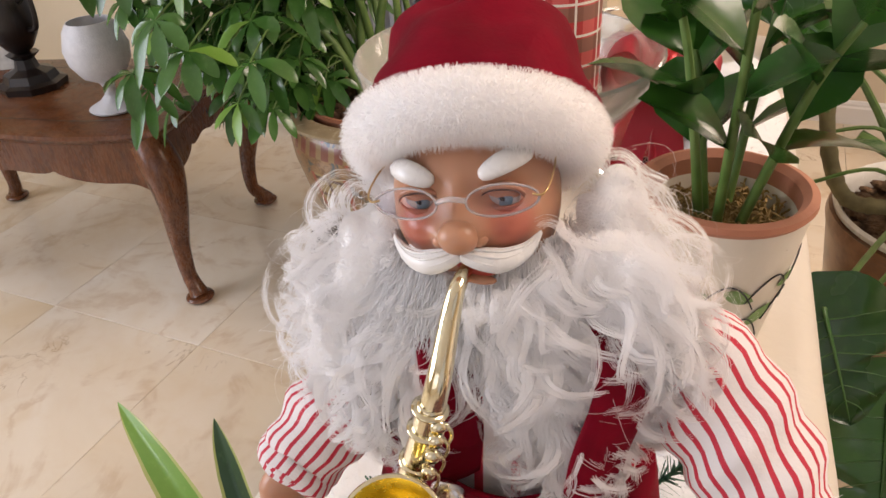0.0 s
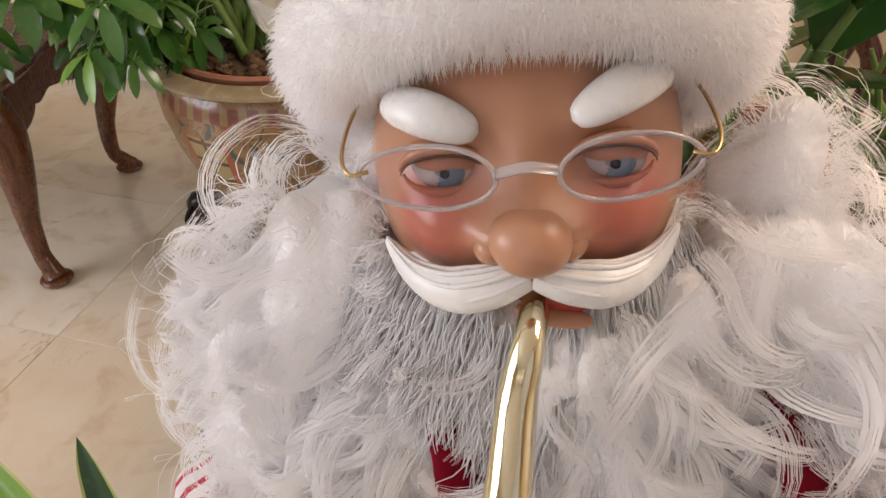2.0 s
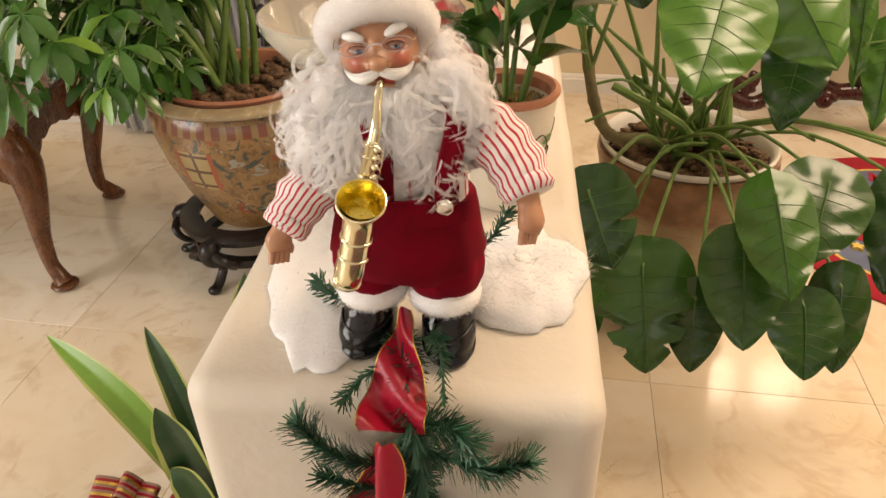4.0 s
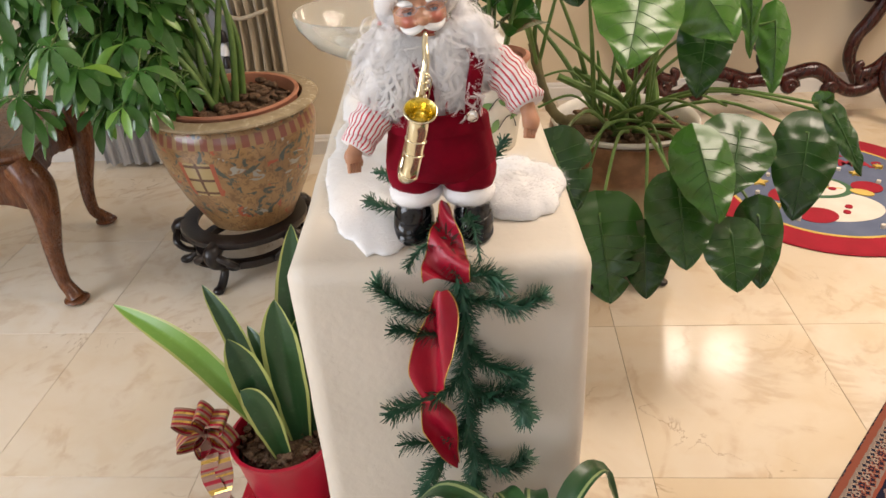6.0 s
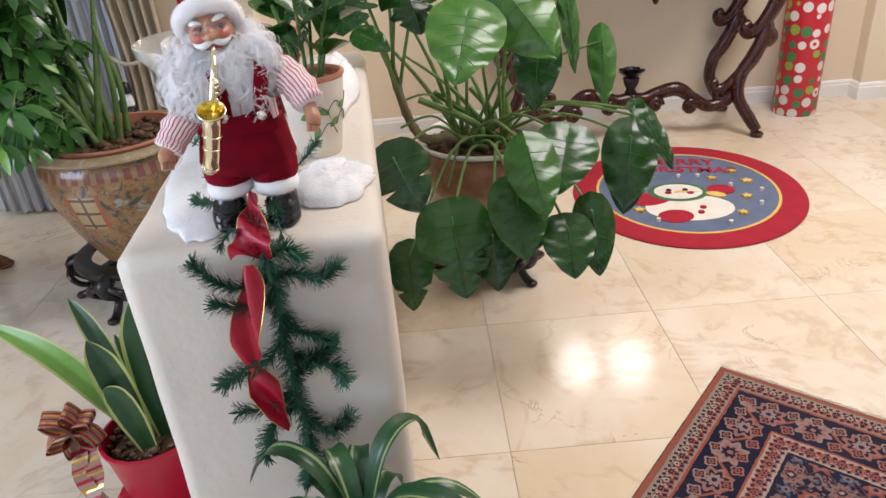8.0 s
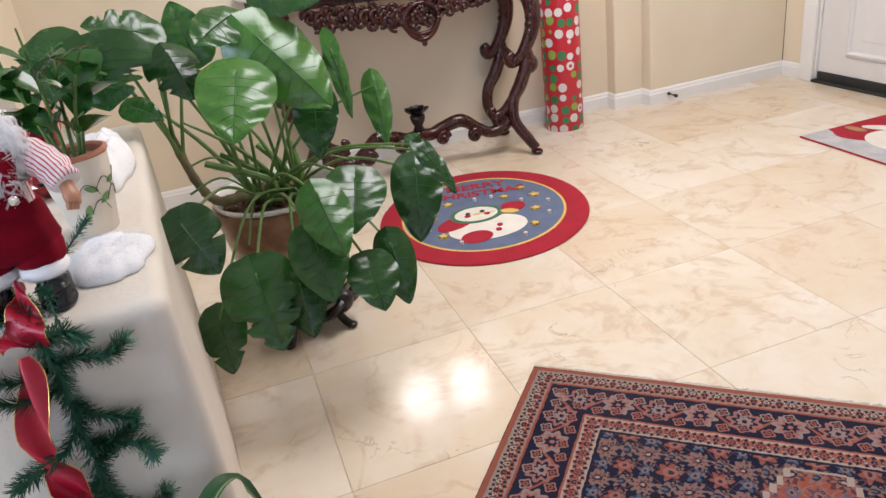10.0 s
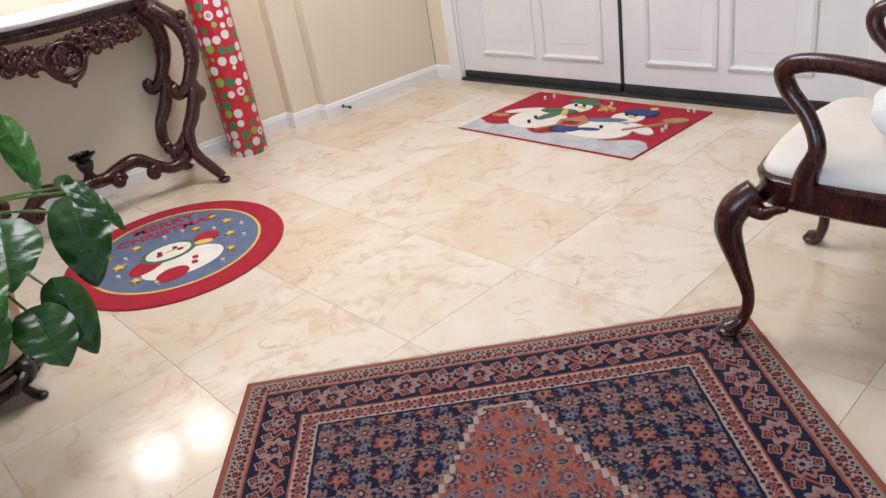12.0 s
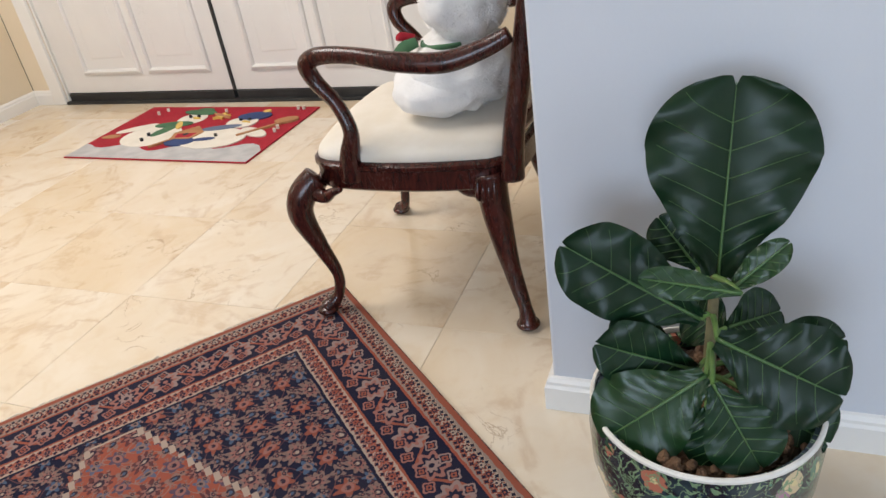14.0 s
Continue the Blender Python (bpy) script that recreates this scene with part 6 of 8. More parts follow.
# ---------------------------------------------------------------- side table in the sitting corner
def cabriole(foot, knee_out, h, r, b=None, top=None):
    """A curved leg from the rail down to a pad foot; knee_out is the outward direction."""
    o = Vector(knee_out).normalized()
    f = Vector(foot)
    pts = [f + o * -0.030 + Vector((0, 0, h)), f + o * 0.006 + Vector((0, 0, h * 0.86)), f + o * 0.004 + Vector((0, 0, h * 0.66)), f + o * -0.026 + Vector((0, 0, h * 0.36)), f + o * -0.030 + Vector((0, 0, h * 0.16)), f + o * -0.012 + Vector((0, 0, 0.035)), f + Vector((0, 0, 0.014))]
    path = spline(pts, 40)
    b = b or Build()
    b.tube(path, lerp([r * 1.15, r * 1.25, r * 0.92, r * 0.60, r * 0.50, r * 0.55, r * 0.72], 40), 0, 14)
    b.ball(f + Vector((0, 0, 0.011)), (r * 0.95, r * 0.95, 0.0108), 0, 20, 10)
    return b


def side_table():
    M = Matrix.Translation((-0.392, 2.203, 0)) @ Matrix.Rotation(radians(15.8), 4, "Z")
    t = empty("side_table", "walnut side table with scalloped apron and curved legs", "table")
    t.matrix_world = M
    W, D, H = 0.86, 0.50, 0.455

    def outline(inset, z):
        pts = []
        n = 26
        for k in range(n):
            u = k / n
            pts.append((-W + u * W, -0.018 * math.sin(math.pi * u * 2) ** 2 * 1.0 + inset))
        for k in range(n):
            u = k / n
            pts.append((0.0 - inset + 0.012 * math.sin(math.pi * u * 2) ** 2, u * D))
        pts += [(0.0 - inset, D - inset), (-W + inset, D - inset)]
        return [Vector((max(-W + inset, x), min(max(y, -0.03 + inset), D - inset), z)) for x, y in pts]
    rows = [outline(i, z) for i, z in ((0.030, H - 0.030), (0.012, H - 0.028), (0.002, H - 0.020), (-0.004, H - 0.012), (-0.002, H - 0.004), (0.008, H))]
    Build().grid(rows, 0, True, None, True).part("tabletop", [WALNUT], t)
    # inlaid line on the top
    Build().grid([outline(0.075, H + 0.0006), outline(0.079, H + 0.0006)], 0, True).part("inlay", [EBONY], t, "dark inlaid line")

    def apron(p0, p1):
        rows = []
        n = 60
        for k in range(n + 1):
            u = k / n
            p = Vector(p0).lerp(Vector(p1), u)
            s = 0.085 + 0.026 * abs(math.sin(u * math.pi * 3)) ** 0.7 - 0.034 * math.exp(-((u - 0.5) / 0.12) ** 2) + 0.045 * (math.exp(-(u / 0.06) ** 2) + math.exp(-((1 - u) / 0.06) ** 2))
            rows.append((p, s))
        nrm = (Vector(p1) - Vector(p0)).cross(Vector((0, 0, 1))).normalized() * 0.010
        front = [[p + nrm + Vector((0, 0, H - 0.031)), p + nrm + Vector((0, 0, H - 0.031 - s)), p - nrm + Vector((0, 0, H - 0.031 - s)), p - nrm + Vector((0, 0, H - 0.031))] for p, s in rows]
        Build().grid(front, 0, True, None, True).part("apron", [WALNUT], t, sharp=30)
    apron((-W + 0.04, 0.035, 0), (-0.04, 0.035, 0))
    apron((-0.035, 0.04, 0), (-0.035, D - 0.04, 0))
    apron((-0.04, D - 0.035, 0), (-W + 0.04, D - 0.035, 0))
    apron((-W + 0.035, D - 0.04, 0), (-W + 0.035, 0.04, 0))
    for x, y, o in ((-0.01, 0.0, (0.8, -0.6, 0)), (-0.01, D - 0.01, (0.8, 0.6, 0)), (-W + 0.01, 0.0, (-0.8, -0.6, 0)), (-W + 0.01, D - 0.01, (-0.8, 0.6, 0))):
        cabriole((x, y, 0), o, H - 0.032, 0.037).part("leg", [WALNUT], t)
    P = lambda u, v: M @ Vector((-u, v, H + 0.0008))
    # frosted goblet, black urn lamp base, small picture frame
    g = Build().lathe([(r * 1.6, z * 1.6) for r, z in [(0.001, 0.001), (0.034, 0.001), (0.036, 0.004), (0.020, 0.012), (0.009, 0.022), (0.008, 0.034), (0.012, 0.042), (0.030, 0.052), (0.042, 0.072), (0.0445, 0.092), (0.038, 0.116), (0.030, 0.128), (0.028, 0.128), (0.036, 0.114), (0.042, 0.092), (0.028, 0.056), (0.001, 0.048)]], seg=40)
    g.thing("glass_goblet", [FROST], "frosted round glass goblet on the side table", "goblet").location = P(0.165, 0.135)
    u = empty("table_lamp", "black cast urn lamp base on the side table", "lamp", at=P(0.47, 0.28))
    u.scale = (1.35, 1.35, 1.35)
    Build().lathe([(0.06, 0), (0.062, 0.012), (0.05, 0.016), (0.045, 0.03), (0.022, 0.038), (0.018, 0.055), (0.03, 0.065)], seg=8).part("base", [EBONY], u, smooth=False)
    Build().lathe([(0.012, 0.065), (0.024, 0.075), (0.040, 0.10), (0.046, 0.135), (0.040, 0.17), (0.022, 0.19), (0.014, 0.21), (0.012, 0.30)], seg=24).part("urn", [EBONY], u)
    for k in range(2):
        a = math.pi * k
        Build().tube(spline([(0.04 * math.cos(a), 0, 0.16), (0.07 * math.cos(a), 0, 0.17), (0.065 * math.cos(a), 0, 0.12), (0.042 * math.cos(a), 0, 0.11)], 14), 0.005, 0, 8).part("urn_handle", [EBONY], u)
    f = empty("picture_frame", "small brown wooden picture frame standing on the table", "picture frame")
    f.matrix_world = Matrix.Translation(P(0.60, 0.33)) @ Matrix.Rotation(radians(30), 4, "Z") @ Matrix.Rotation(radians(-10), 4, "X")
    for x0, x1, z0, z1 in ((-0.09, 0.09, 0, 0.025), (-0.09, 0.09, 0.185, 0.21), (-0.09, -0.065, 0.025, 0.185), (0.065, 0.09, 0.025, 0.185)):
        Build().box((x0, -0.008, z0), (x1, 0.008, z1), bevel=0.003).part("rail", [WALNUT], f, smooth=False)
    Build().box((-0.065, 0.0, 0.025), (0.065, 0.005, 0.185)).part("picture", [plain("faded_print", (0.35, 0.32, 0.28), (0.6, 0.56, 0.5), 0.4, big=30)], f, smooth=False)


FROST = plain("frosted_glass", (0.74, 0.74, 0.76), (0.84, 0.84, 0.86), 0.45, big=70, fine=260, bump=0.5, dist=0.002, Transmission_Weight=0.3)
side_table()


# ---------------------------------------------------------------- curtain
def drape(name, x0, x1, y, folds, depth, mat, label, pinch=0.0):
    rows = []
    for z in np.linspace(0.012, 2.45, 40):
        row = []
        k = 1 - pinch * math.exp(-((z - 0.52) / 0.22) ** 2)
        for i in range(folds * 10 + 1):
            u = i / (folds * 10)
            a = u * folds * 2 * math.pi
            row.append(Vector((x1 - (x1 - x0) * k * (1 - u), y + depth * math.sin(a) + 0.01 * math.sin(2.3 * a + z), float(z))))
        rows.append(row)
    back = [[p + Vector((0, 0.004, 0)) for p in r] for r in rows]
    b = Build().grid(rows, 0).grid(back[::-1], 0)
    return b.thing(name, [mat], label, "curtain", sharp=0)


drape("sheer_curtain", -0.75, -0.12, 3.14, 13, 0.014, SHEER, "grey pleated sheer curtain reaching the floor")
drape("drape", -0.13, 0.06, 3.09, 5, 0.022, CURTAIN, "tan drape tied back with a tasselled cord", 0.15)
tb = empty("tassel_tieback", "striped tassels hanging from the drape's tieback", "tassel", at=(-0.118, 3.045, 0.0))
for k, (dx, dz) in enumerate(((-0.022, 0.0), (0.012, -0.025))):
    Build().tube(spline([(dx, 0.01, 0.62 + dz), (dx, 0.0, 0.56 + dz), (dx, 0, 0.53 + dz)], 8), 0.004, 0, 7).part("cord", [CURTAIN], tb)
    for q, (z0, mt) in enumerate(((0.50, EBONY), (0.455, COTTON), (0.41, EBONY))):
        Build().lathe([(0.004, z0 + 0.042 + dz), (0.014, z0 + 0.032 + dz), (0.018, z0 + dz), (0.006, z0 - 0.004 + dz)], seg=14, at=Matrix.Translation((dx, 0, 0))).part("fringe", [mt], tb)
Build().tube(spline([(-0.02, 0.02, 0.60), (0.05, 0.0, 0.575), (0.15, 0.01, 0.60)], 12), 0.007, 0, 8).part("cord", [CURTAIN], tb)


# ---------------------------------------------------------------- console table
def console():
    cx, back = 1.86, NORTH - 0.004
    t = empty("console_table", "carved dark mahogany console table with a white marble top", "console table")

    def arc(u, inset=0.0):
        """Serpentine front edge, u from -1 to 1."""
        x = cx + u * (0.66 - inset)
        d = 0.44 * (1 - abs(u) ** 3.0) ** 0.6 + 0.03 * math.cos(u * math.pi * 2.0) - 0.03
        return Vector((x, back - max(0.0, d) + inset * (1 if abs(u) < 0.98 else 0), 0))
    us = np.linspace(-1, 1, 61)
    rows = []
    for inset, z in ((0.030, 0.832), (0.012, 0.836), (0.002, 0.844), (0.0, 0.852), (0.006, 0.860), (0.016, 0.864)):
        rows.append([arc(u, inset) + Vector((0, 0, z)) for u in us])
    Build().grid(rows, 0, True, None, True).part("marble_top", [MARBLETOP], t, "white marble top with moulded edge")
    # frame under the top
    rows = [[arc(u, 0.045) + Vector((0, 0, z)) for u in us] for z in (0.785, 0.800, 0.8315)]
    Build().grid(rows, 0, True, None, True).part("frame", [MAHOG], t)
    Build().tube([arc(u, 0.040) + Vector((0, 0, 0.806)) for u in us[3:-3]], 0.008, 0, 8).part("bead", [MAHOG], t)
    # pierced apron of scrolls and flowers
    rng = random.Random(12)
    ap = Build()

    def scroll(c, r, turns, s, thick, tilt=0.0):
        pts = []
        for k in range(22):
            q = k / 21
            a = s * (q * turns * 6.283) + tilt
            rr = r * (1 - 0.82 * q)
            pts.append(c + Vector((rr * math.cos(a), -0.012 * (1 - q), rr * math.sin(a))))
        ap.tube(pts, lerp([thick * 0.7, thick, thick * 0.7], 22), 0, 7)

    def flower(c, r):
        for k in range(7):
            a = 6.283 * k / 7
            ap.ball(c + Vector((r * 0.62 * math.cos(a), -0.006, r * 0.62 * math.sin(a))), (r * 0.42, r * 0.30, r * 0.42), 0, 10, 6)
        ap.ball(c + Vector((0, -0.016, 0)), r * 0.34, 0, 10, 6)
    for k in range(19):
        u = -0.62 + 1.24 * k / 18
        p = arc(u, 0.040)
        dz = 0.055 + 0.05 * math.exp(-(u / 0.24) ** 2) + 0.02 * (k % 2)
        p.z = 0.782 - dz * 0.62
        scroll(p, 0.034, 1.3, 1 if k % 2 else -1, 0.0125, rng.uniform(0, 6))
        q = p + Vector((0.02, -0.006, -0.035))
        scroll(q, 0.024, 1.2, -1 if k % 2 else 1, 0.0105, rng.uniform(0, 6))
        if k % 3 == 1:
            flower(p + Vector((0, -0.010, -0.012)), 0.030)
        scroll(p + Vector((-0.016, 0.008, 0.022)), 0.026, 1.1, 1 if k % 2 else -1, 0.011, rng.uniform(0, 6))
    c = arc(0.08, 0.030)
    c.z = 0.690
    ap.tube([c + Vector((0.075 * math.cos(a), -0.012, 0.062 * math.sin(a))) for a in np.linspace(0, 6.283, 31)], 0.010, 0, 8)
    flower(c + Vector((-0.02, -0.014, 0.010)), 0.030)
    flower(c + Vector((0.028, -0.014, -0.012)), 0.028)
    flower(c + Vector((0.0, -0.014, 0.034)), 0.022)
    ap.tube(spline([c + Vector((-0.09, -0.01, 0.0)), c + Vector((-0.05, -0.014, -0.058)), c + Vector((0.0, -0.016, -0.085)), c + Vector((0.05, -0.014, -0.058)), c + Vector((0.09, -0.01, 0.0))], 24), lerp([0.006, 0.011, 0.012, 0.011, 0.006], 24), 0, 8)
    ap.ball(c + Vector((0, -0.016, -0.098)), (0.012, 0.012, 0.016), 0, 12, 8)
    ap.tube(spline([arc(u, 0.040) + Vector((0, 0, 0.735 - 0.05 * math.exp(-(u / 0.3) ** 2) + 0.012 * math.sin(18 * u))) for u in np.linspace(-0.66, 0.66, 23)], 80), 0.0075, 0, 7)
    ap.part("carved_apron", [MAHOG], t, "pierced carving of scrolls and roses", sharp=0)
    # scrolled legs
    for s in (1, -1):
        X = lambda d: cx + s * d
        for front in (True, False):
            y = (lambda v: v) if front else (lambda v: back - 0.02 - (back - 0.02 - v) * 0.12)
            lb = Build()
            pts = [(X(0.50), y(3.47), 0.79), (X(0.575), y(3.42), 0.70), (X(0.585), y(3.40), 0.58), (X(0.53), y(3.40), 0.46), (X(0.475), y(3.41), 0.415), (X(0.455), y(3.41), 0.445), (X(0.478), y(3.41), 0.462)]
            lb.tube(spline(pts, 44), lerp([0.045, 0.048, 0.040, 0.033, 0.029, 0.024, 0.016], 44), 0, 12, flat=0.8)
            pts = [(X(0.535), y(3.40), 0.475), (X(0.545), y(3.40), 0.42), (X(0.50), y(3.395), 0.32), (X(0.455), y(3.39), 0.25), (X(0.445), y(3.37), 0.16), (X(0.49), y(3.33), 0.07), (X(0.515), y(3.305), 0.026)]
            lb.tube(spline(pts, 44), lerp([0.026, 0.034, 0.036, 0.032, 0.030, 0.029, 0.024], 44), 0, 12, flat=0.85)
            lb.ball((X(0.548), y(3.40), 0.40), (0.046, 0.038, 0.046), 0, 16, 10)
            lb.ball((X(0.515), y(3.303), 0.013), (0.028, 0.030, 0.0128), 0, 16, 8)
            for k in range(7):
                q = k / 6
                lb.ball((X(0.585 - 0.03 * q), y(3.39), 0.74 - 0.20 * q), (0.020, 0.026, 0.022), 0, 10, 6)
            lb.part("leg", [MAHOG], t, sharp=0)
        # half of the stretcher
        sb = Build()
        pts = [(X(0.46), 3.40, 0.20), (X(0.40), 3.405, 0.135), (X(0.33), 3.41, 0.12), (X(0.27), 3.42, 0.155), (X(0.20), 3.43, 0.20), (X(0.12), 3.44, 0.185), (X(0.06), 3.44, 0.165), (X(0.0), 3.44, 0.17)]
        sb.tube(spline(pts, 50), lerp([0.024, 0.029, 0.026, 0.026, 0.032, 0.029, 0.029, 0.032], 50), 0, 10)
        pts = [(X(0.455), 3.40, 0.26), (X(0.41), 3.405, 0.205), (X(0.36), 3.41, 0.19), (X(0.345), 3.41, 0.215), (X(0.365), 3.41, 0.228)]
        sb.tube(spline(pts, 26), lerp([0.021, 0.024, 0.021, 0.017, 0.013], 26), 0, 9)
        for q in ((0.385, 0.165, 0.034), (0.255, 0.125, 0.028), (0.10, 0.145, 0.026)):
            ring = [(X(q[0]) + q[2] * (1 - 0.8 * k / 17) * math.cos(k * 0.5), 3.405, q[1] + q[2] * (1 - 0.8 * k / 17) * math.sin(k * 0.5)) for k in range(18)]
            sb.tube(ring, 0.017, 0, 8)
        sb.part("stretcher", [MAHOG], t, sharp=0)
    rose = Build().lathe([(0.012, 0.19), (0.026, 0.20), (0.018, 0.215), (0.030, 0.235), (0.036, 0.262), (0.02, 0.27)], at=Matrix.Translation((cx, 3.44, 0)), seg=18)
    rose = rose.part("carved_rose", [EBONY], t, "dark carved rose finial", sharp=0)
    for k in range(16):
        a, lay = 2.4 * k, k // 6
        r = 0.052 - 0.016 * lay
        base = Vector((cx + 0.012 * math.cos(a), 3.44 + 0.012 * math.sin(a), 0.262 + 0.006 * lay))
        out = Vector((math.cos(a), math.sin(a), 0.45 + 0.35 * lay)).normalized()
        leaf([base + out * r * q + Vector((0, 0, 0.012 * q * q)) for q in (0, 0.3, 0.6, 0.85, 1.0)], [0.006, 0.018, 0.024, 0.020, 0.004], (0, 0, 1), None, 0, 0.3, 4).part("petal", [EBONY], rose, sharp=0)
    # a glass bowl standing on the marble
    Build().lathe([(0.05, 0.001), (0.055, 0.004), (0.10, 0.03), (0.115, 0.075), (0.117, 0.10), (0.114, 0.10), (0.11, 0.075), (0.095, 0.034), (0.001, 0.010)], seg=48).thing("glass_bowl", [GLASS], "clear glass bowl on the marble top", "bowl").location = (1.56, 3.50, 0.865)


console()


# ---------------------------------------------------------------- wrapped tube by the console
def dotted():
    m = Mat("dotted_gift_paper", 0.35)
    x, y, z = m.xyz()
    u = y.op("ARCTAN2", x) * 0.098
    at = m.vec(u, z, 0.0)
    v = m.cells(19, at, jitter=0.4)
    d = V(m.tree, v.outputs["Distance"])
    n = m.tree.nodes.new("ShaderNodeSeparateColor")
    m.tree.links.new(v.outputs["Color"], n.inputs[0])
    r, g = V(m.tree, n.outputs[0]), V(m.tree, n.outputs[1])
    dot = d.lt(0.43) * r.lt(0.90)
    c = m.mix(r.gt(0.46), (0.75, 0.72, 0.70), m.mix(g.gt(0.5), (0.05, 0.22, 0.08), (0.28, 0.42, 0.06)))
    ring = d.gt(0.14) * d.lt(0.22) * r.lt(0.08)
    c = m.mix(ring, c, (0.5, 0.03, 0.04))
    m.color(m.mix(dot, (0.52, 0.02, 0.035), c)).bump(m.noise(40, 3), 0.1, 0.002)
    return m.mat


DOTS = dotted()
gw = empty("gift_tube", "tall upright tube wrapped in red dotted christmas paper", "gift wrap", at=(2.675, 3.592, 0))
Build().lathe([(0.092, 0.0), (0.095, 0.004), (0.096, 0.40), (0.095, 0.80), (0.093, 0.806), (0.001, 0.807)], seg=40).part("tube", [DOTS], gw)
Build().lathe([(0.098, 0.775), (0.101, 0.778), (0.101, 0.828), (0.098, 0.832), (0.001, 0.833)], seg=40).part("lid", [REDBOX], gw, "plain red lid")


# ---------------------------------------------------------------- rugs
def flower_at(m, x, y, size, r_out, petals, ox=0.0, oy=0.0):
    """Masks of a rosette repeated on a grid: petals, ring and heart."""
    fx = (x / size + ox).op("FRACT") - 0.5
    fy = (y / size + oy).op("FRACT") - 0.5
    r = (fx * fx + fy * fy).power(0.5)
    a = fy.op("ARCTAN2", fx)
    lobe = (a * petals).sin() * 0.05 + r_out
    return r.lt(lobe), r.lt(r_out * 0.62), r.lt(r_out * 0.28)


def persian():
    m = Mat("persian_wool", 0.95, Specular_IOR_Level=0.2)
    x, y, z = m.xyz()
    wob = (m.noise(60, 2) - 0.5) * 0.006
    ax, ay = x.abs() + wob, y.abs() + wob
    d = (0.64 - ax).min(0.95 - ay)
    navy, red, cream, blue, rose, rust = (0.007, 0.008, 0.026), (0.26, 0.066, 0.040), (0.34, 0.265, 0.215), (0.06, 0.10, 0.17), (0.26, 0.115, 0.095), (0.25, 0.072, 0.044)
    # ground with twining stems
    vine = ((x * 60.0 + (y * 60.0).sin() * 1.8).sin().abs().lt(0.11)).max((y * 60.0 + (x * 60.0).sin() * 1.8).sin().abs().lt(0.11))
    step = 0.0125
    loz = ((ax / step).floor() * step) / 0.385 + ((ay / step).floor() * step) / 0.80
    inner = loz.lt(0.98) * ay.lt(0.71)
    heart = loz.lt(0.45)
    ground = m.mix(inner, navy, red)
    ground = m.mix(heart, ground, (0.10, 0.03, 0.035))
    c = m.mix(vine * 0.75, ground, m.mix(inner, (0.12, 0.05, 0.05), (0.22, 0.15, 0.13)))
    xs, ys = x + (m.noise(7, 2) - 0.5) * 0.06, y + (m.noise(8, 2) - 0.5) * 0.06
    sprig = (0.20, 0.13, 0.11)
    for size, ro, n, ox, oy, ca, cb, cc in ((0.092, 0.27, 10.0, 0.0, 0.0, m.mix(inner, sprig, (0.06, 0.022, 0.03)), navy, rose), (0.092, 0.18, 8.0, 0.0, 0.0, rose, navy, cream), (0.092, 0.20, 6.0, 0.5, 0.5, m.mix(inner, rust, (0.05, 0.05, 0.09)), rose, navy), (0.092, 0.16, 5.0, 0.5, 0.0, sprig, navy, blue), (0.092, 0.15, 5.0, 0.0, 0.5, blue, sprig, navy), (0.046, 0.15, 4.0, 0.25, 0.25, sprig, navy, rose), (0.023, 0.13, 3.0, 0.75, 0.5, sprig, rose, navy)):
        f1, f2, f3 = flower_at(m, xs, ys, size, ro, n, ox, oy)
        c = m.mix(f1 * 0.85, c, ca)
        c = m.mix(f2 * 0.9, c, cb)
        c = m.mix(f3 * 0.9, c, cc)
    rim = (loz.gt(0.98) * loz.lt(1.01) * ay.lt(0.716)).max(ay.gt(0.71) * ay.lt(0.716) * loz.lt(0.98))
    c = m.mix(rim, c, cream)
    # borders from the edge inwards
    along = m.mix(((0.64 - ax).lt(0.95 - ay)), (0, 0, 0), (1, 1, 1))
    sel = V(m.tree, m.tree.nodes.new("ShaderNodeSeparateColor").outputs[0])
    m.tree.links.new(along, sel.socket.node.inputs[0])
    s = sel * y + (1.0 - sel) * x

    def band(lo, hi, ground, motifs, freq):
        nonlocal c
        mask = d.gt(lo) * d.lt(hi)
        mid, wid = (lo + hi) / 2, hi - lo
        q = ground
        wave = ((d - mid) / wid - (s * freq * 3.1416).sin() * 0.30).abs().lt(0.045)
        q = m.mix(wave, q, motifs[0])
        fy = (d - mid) / wid

        def bloom(shift, per, size, outer, ring, core, n, oy=0.0):
            nonlocal q
            fx = ((s * freq / per + shift).op("FRACT") - 0.5) * (per / freq) / wid
            yy = fy - oy
            r = (fx * fx + yy * yy).power(0.5)
            lobe = (yy.op("ARCTAN2", fx) * n).sin() * size * 0.16
            q = m.mix(r.lt(lobe + size), q, outer)
            q = m.mix(r.lt(lobe + size * 0.68), q, ring)
            q = m.mix(r.lt(lobe * 0.5 + size * 0.46), q, core)
            q = m.mix(r.lt(size * 0.17), q, ring)
        bloom(0.25, 2.0, 0.34, motifs[1], motifs[2], motifs[3], 8.0)
        bloom(0.75, 2.0, 0.34, motifs[3], motifs[1], motifs[2], 8.0)
        for sh, oy in ((0.02, 0.24), (0.5, -0.24), (0.48, 0.30), (0.0, -0.30)):
            bloom(sh, 1.0, 0.14, motifs[1] if oy > 0 else motifs[3], motifs[2], motifs[0], 4.0, oy)
        c = m.mix(mask, c, q)
    band(0.165, 0.205, cream, (navy, rose, navy, red), 34.0)
    band(0.062, 0.160, navy, (rust, rose, navy, (0.25, 0.175, 0.16)), 11.0)
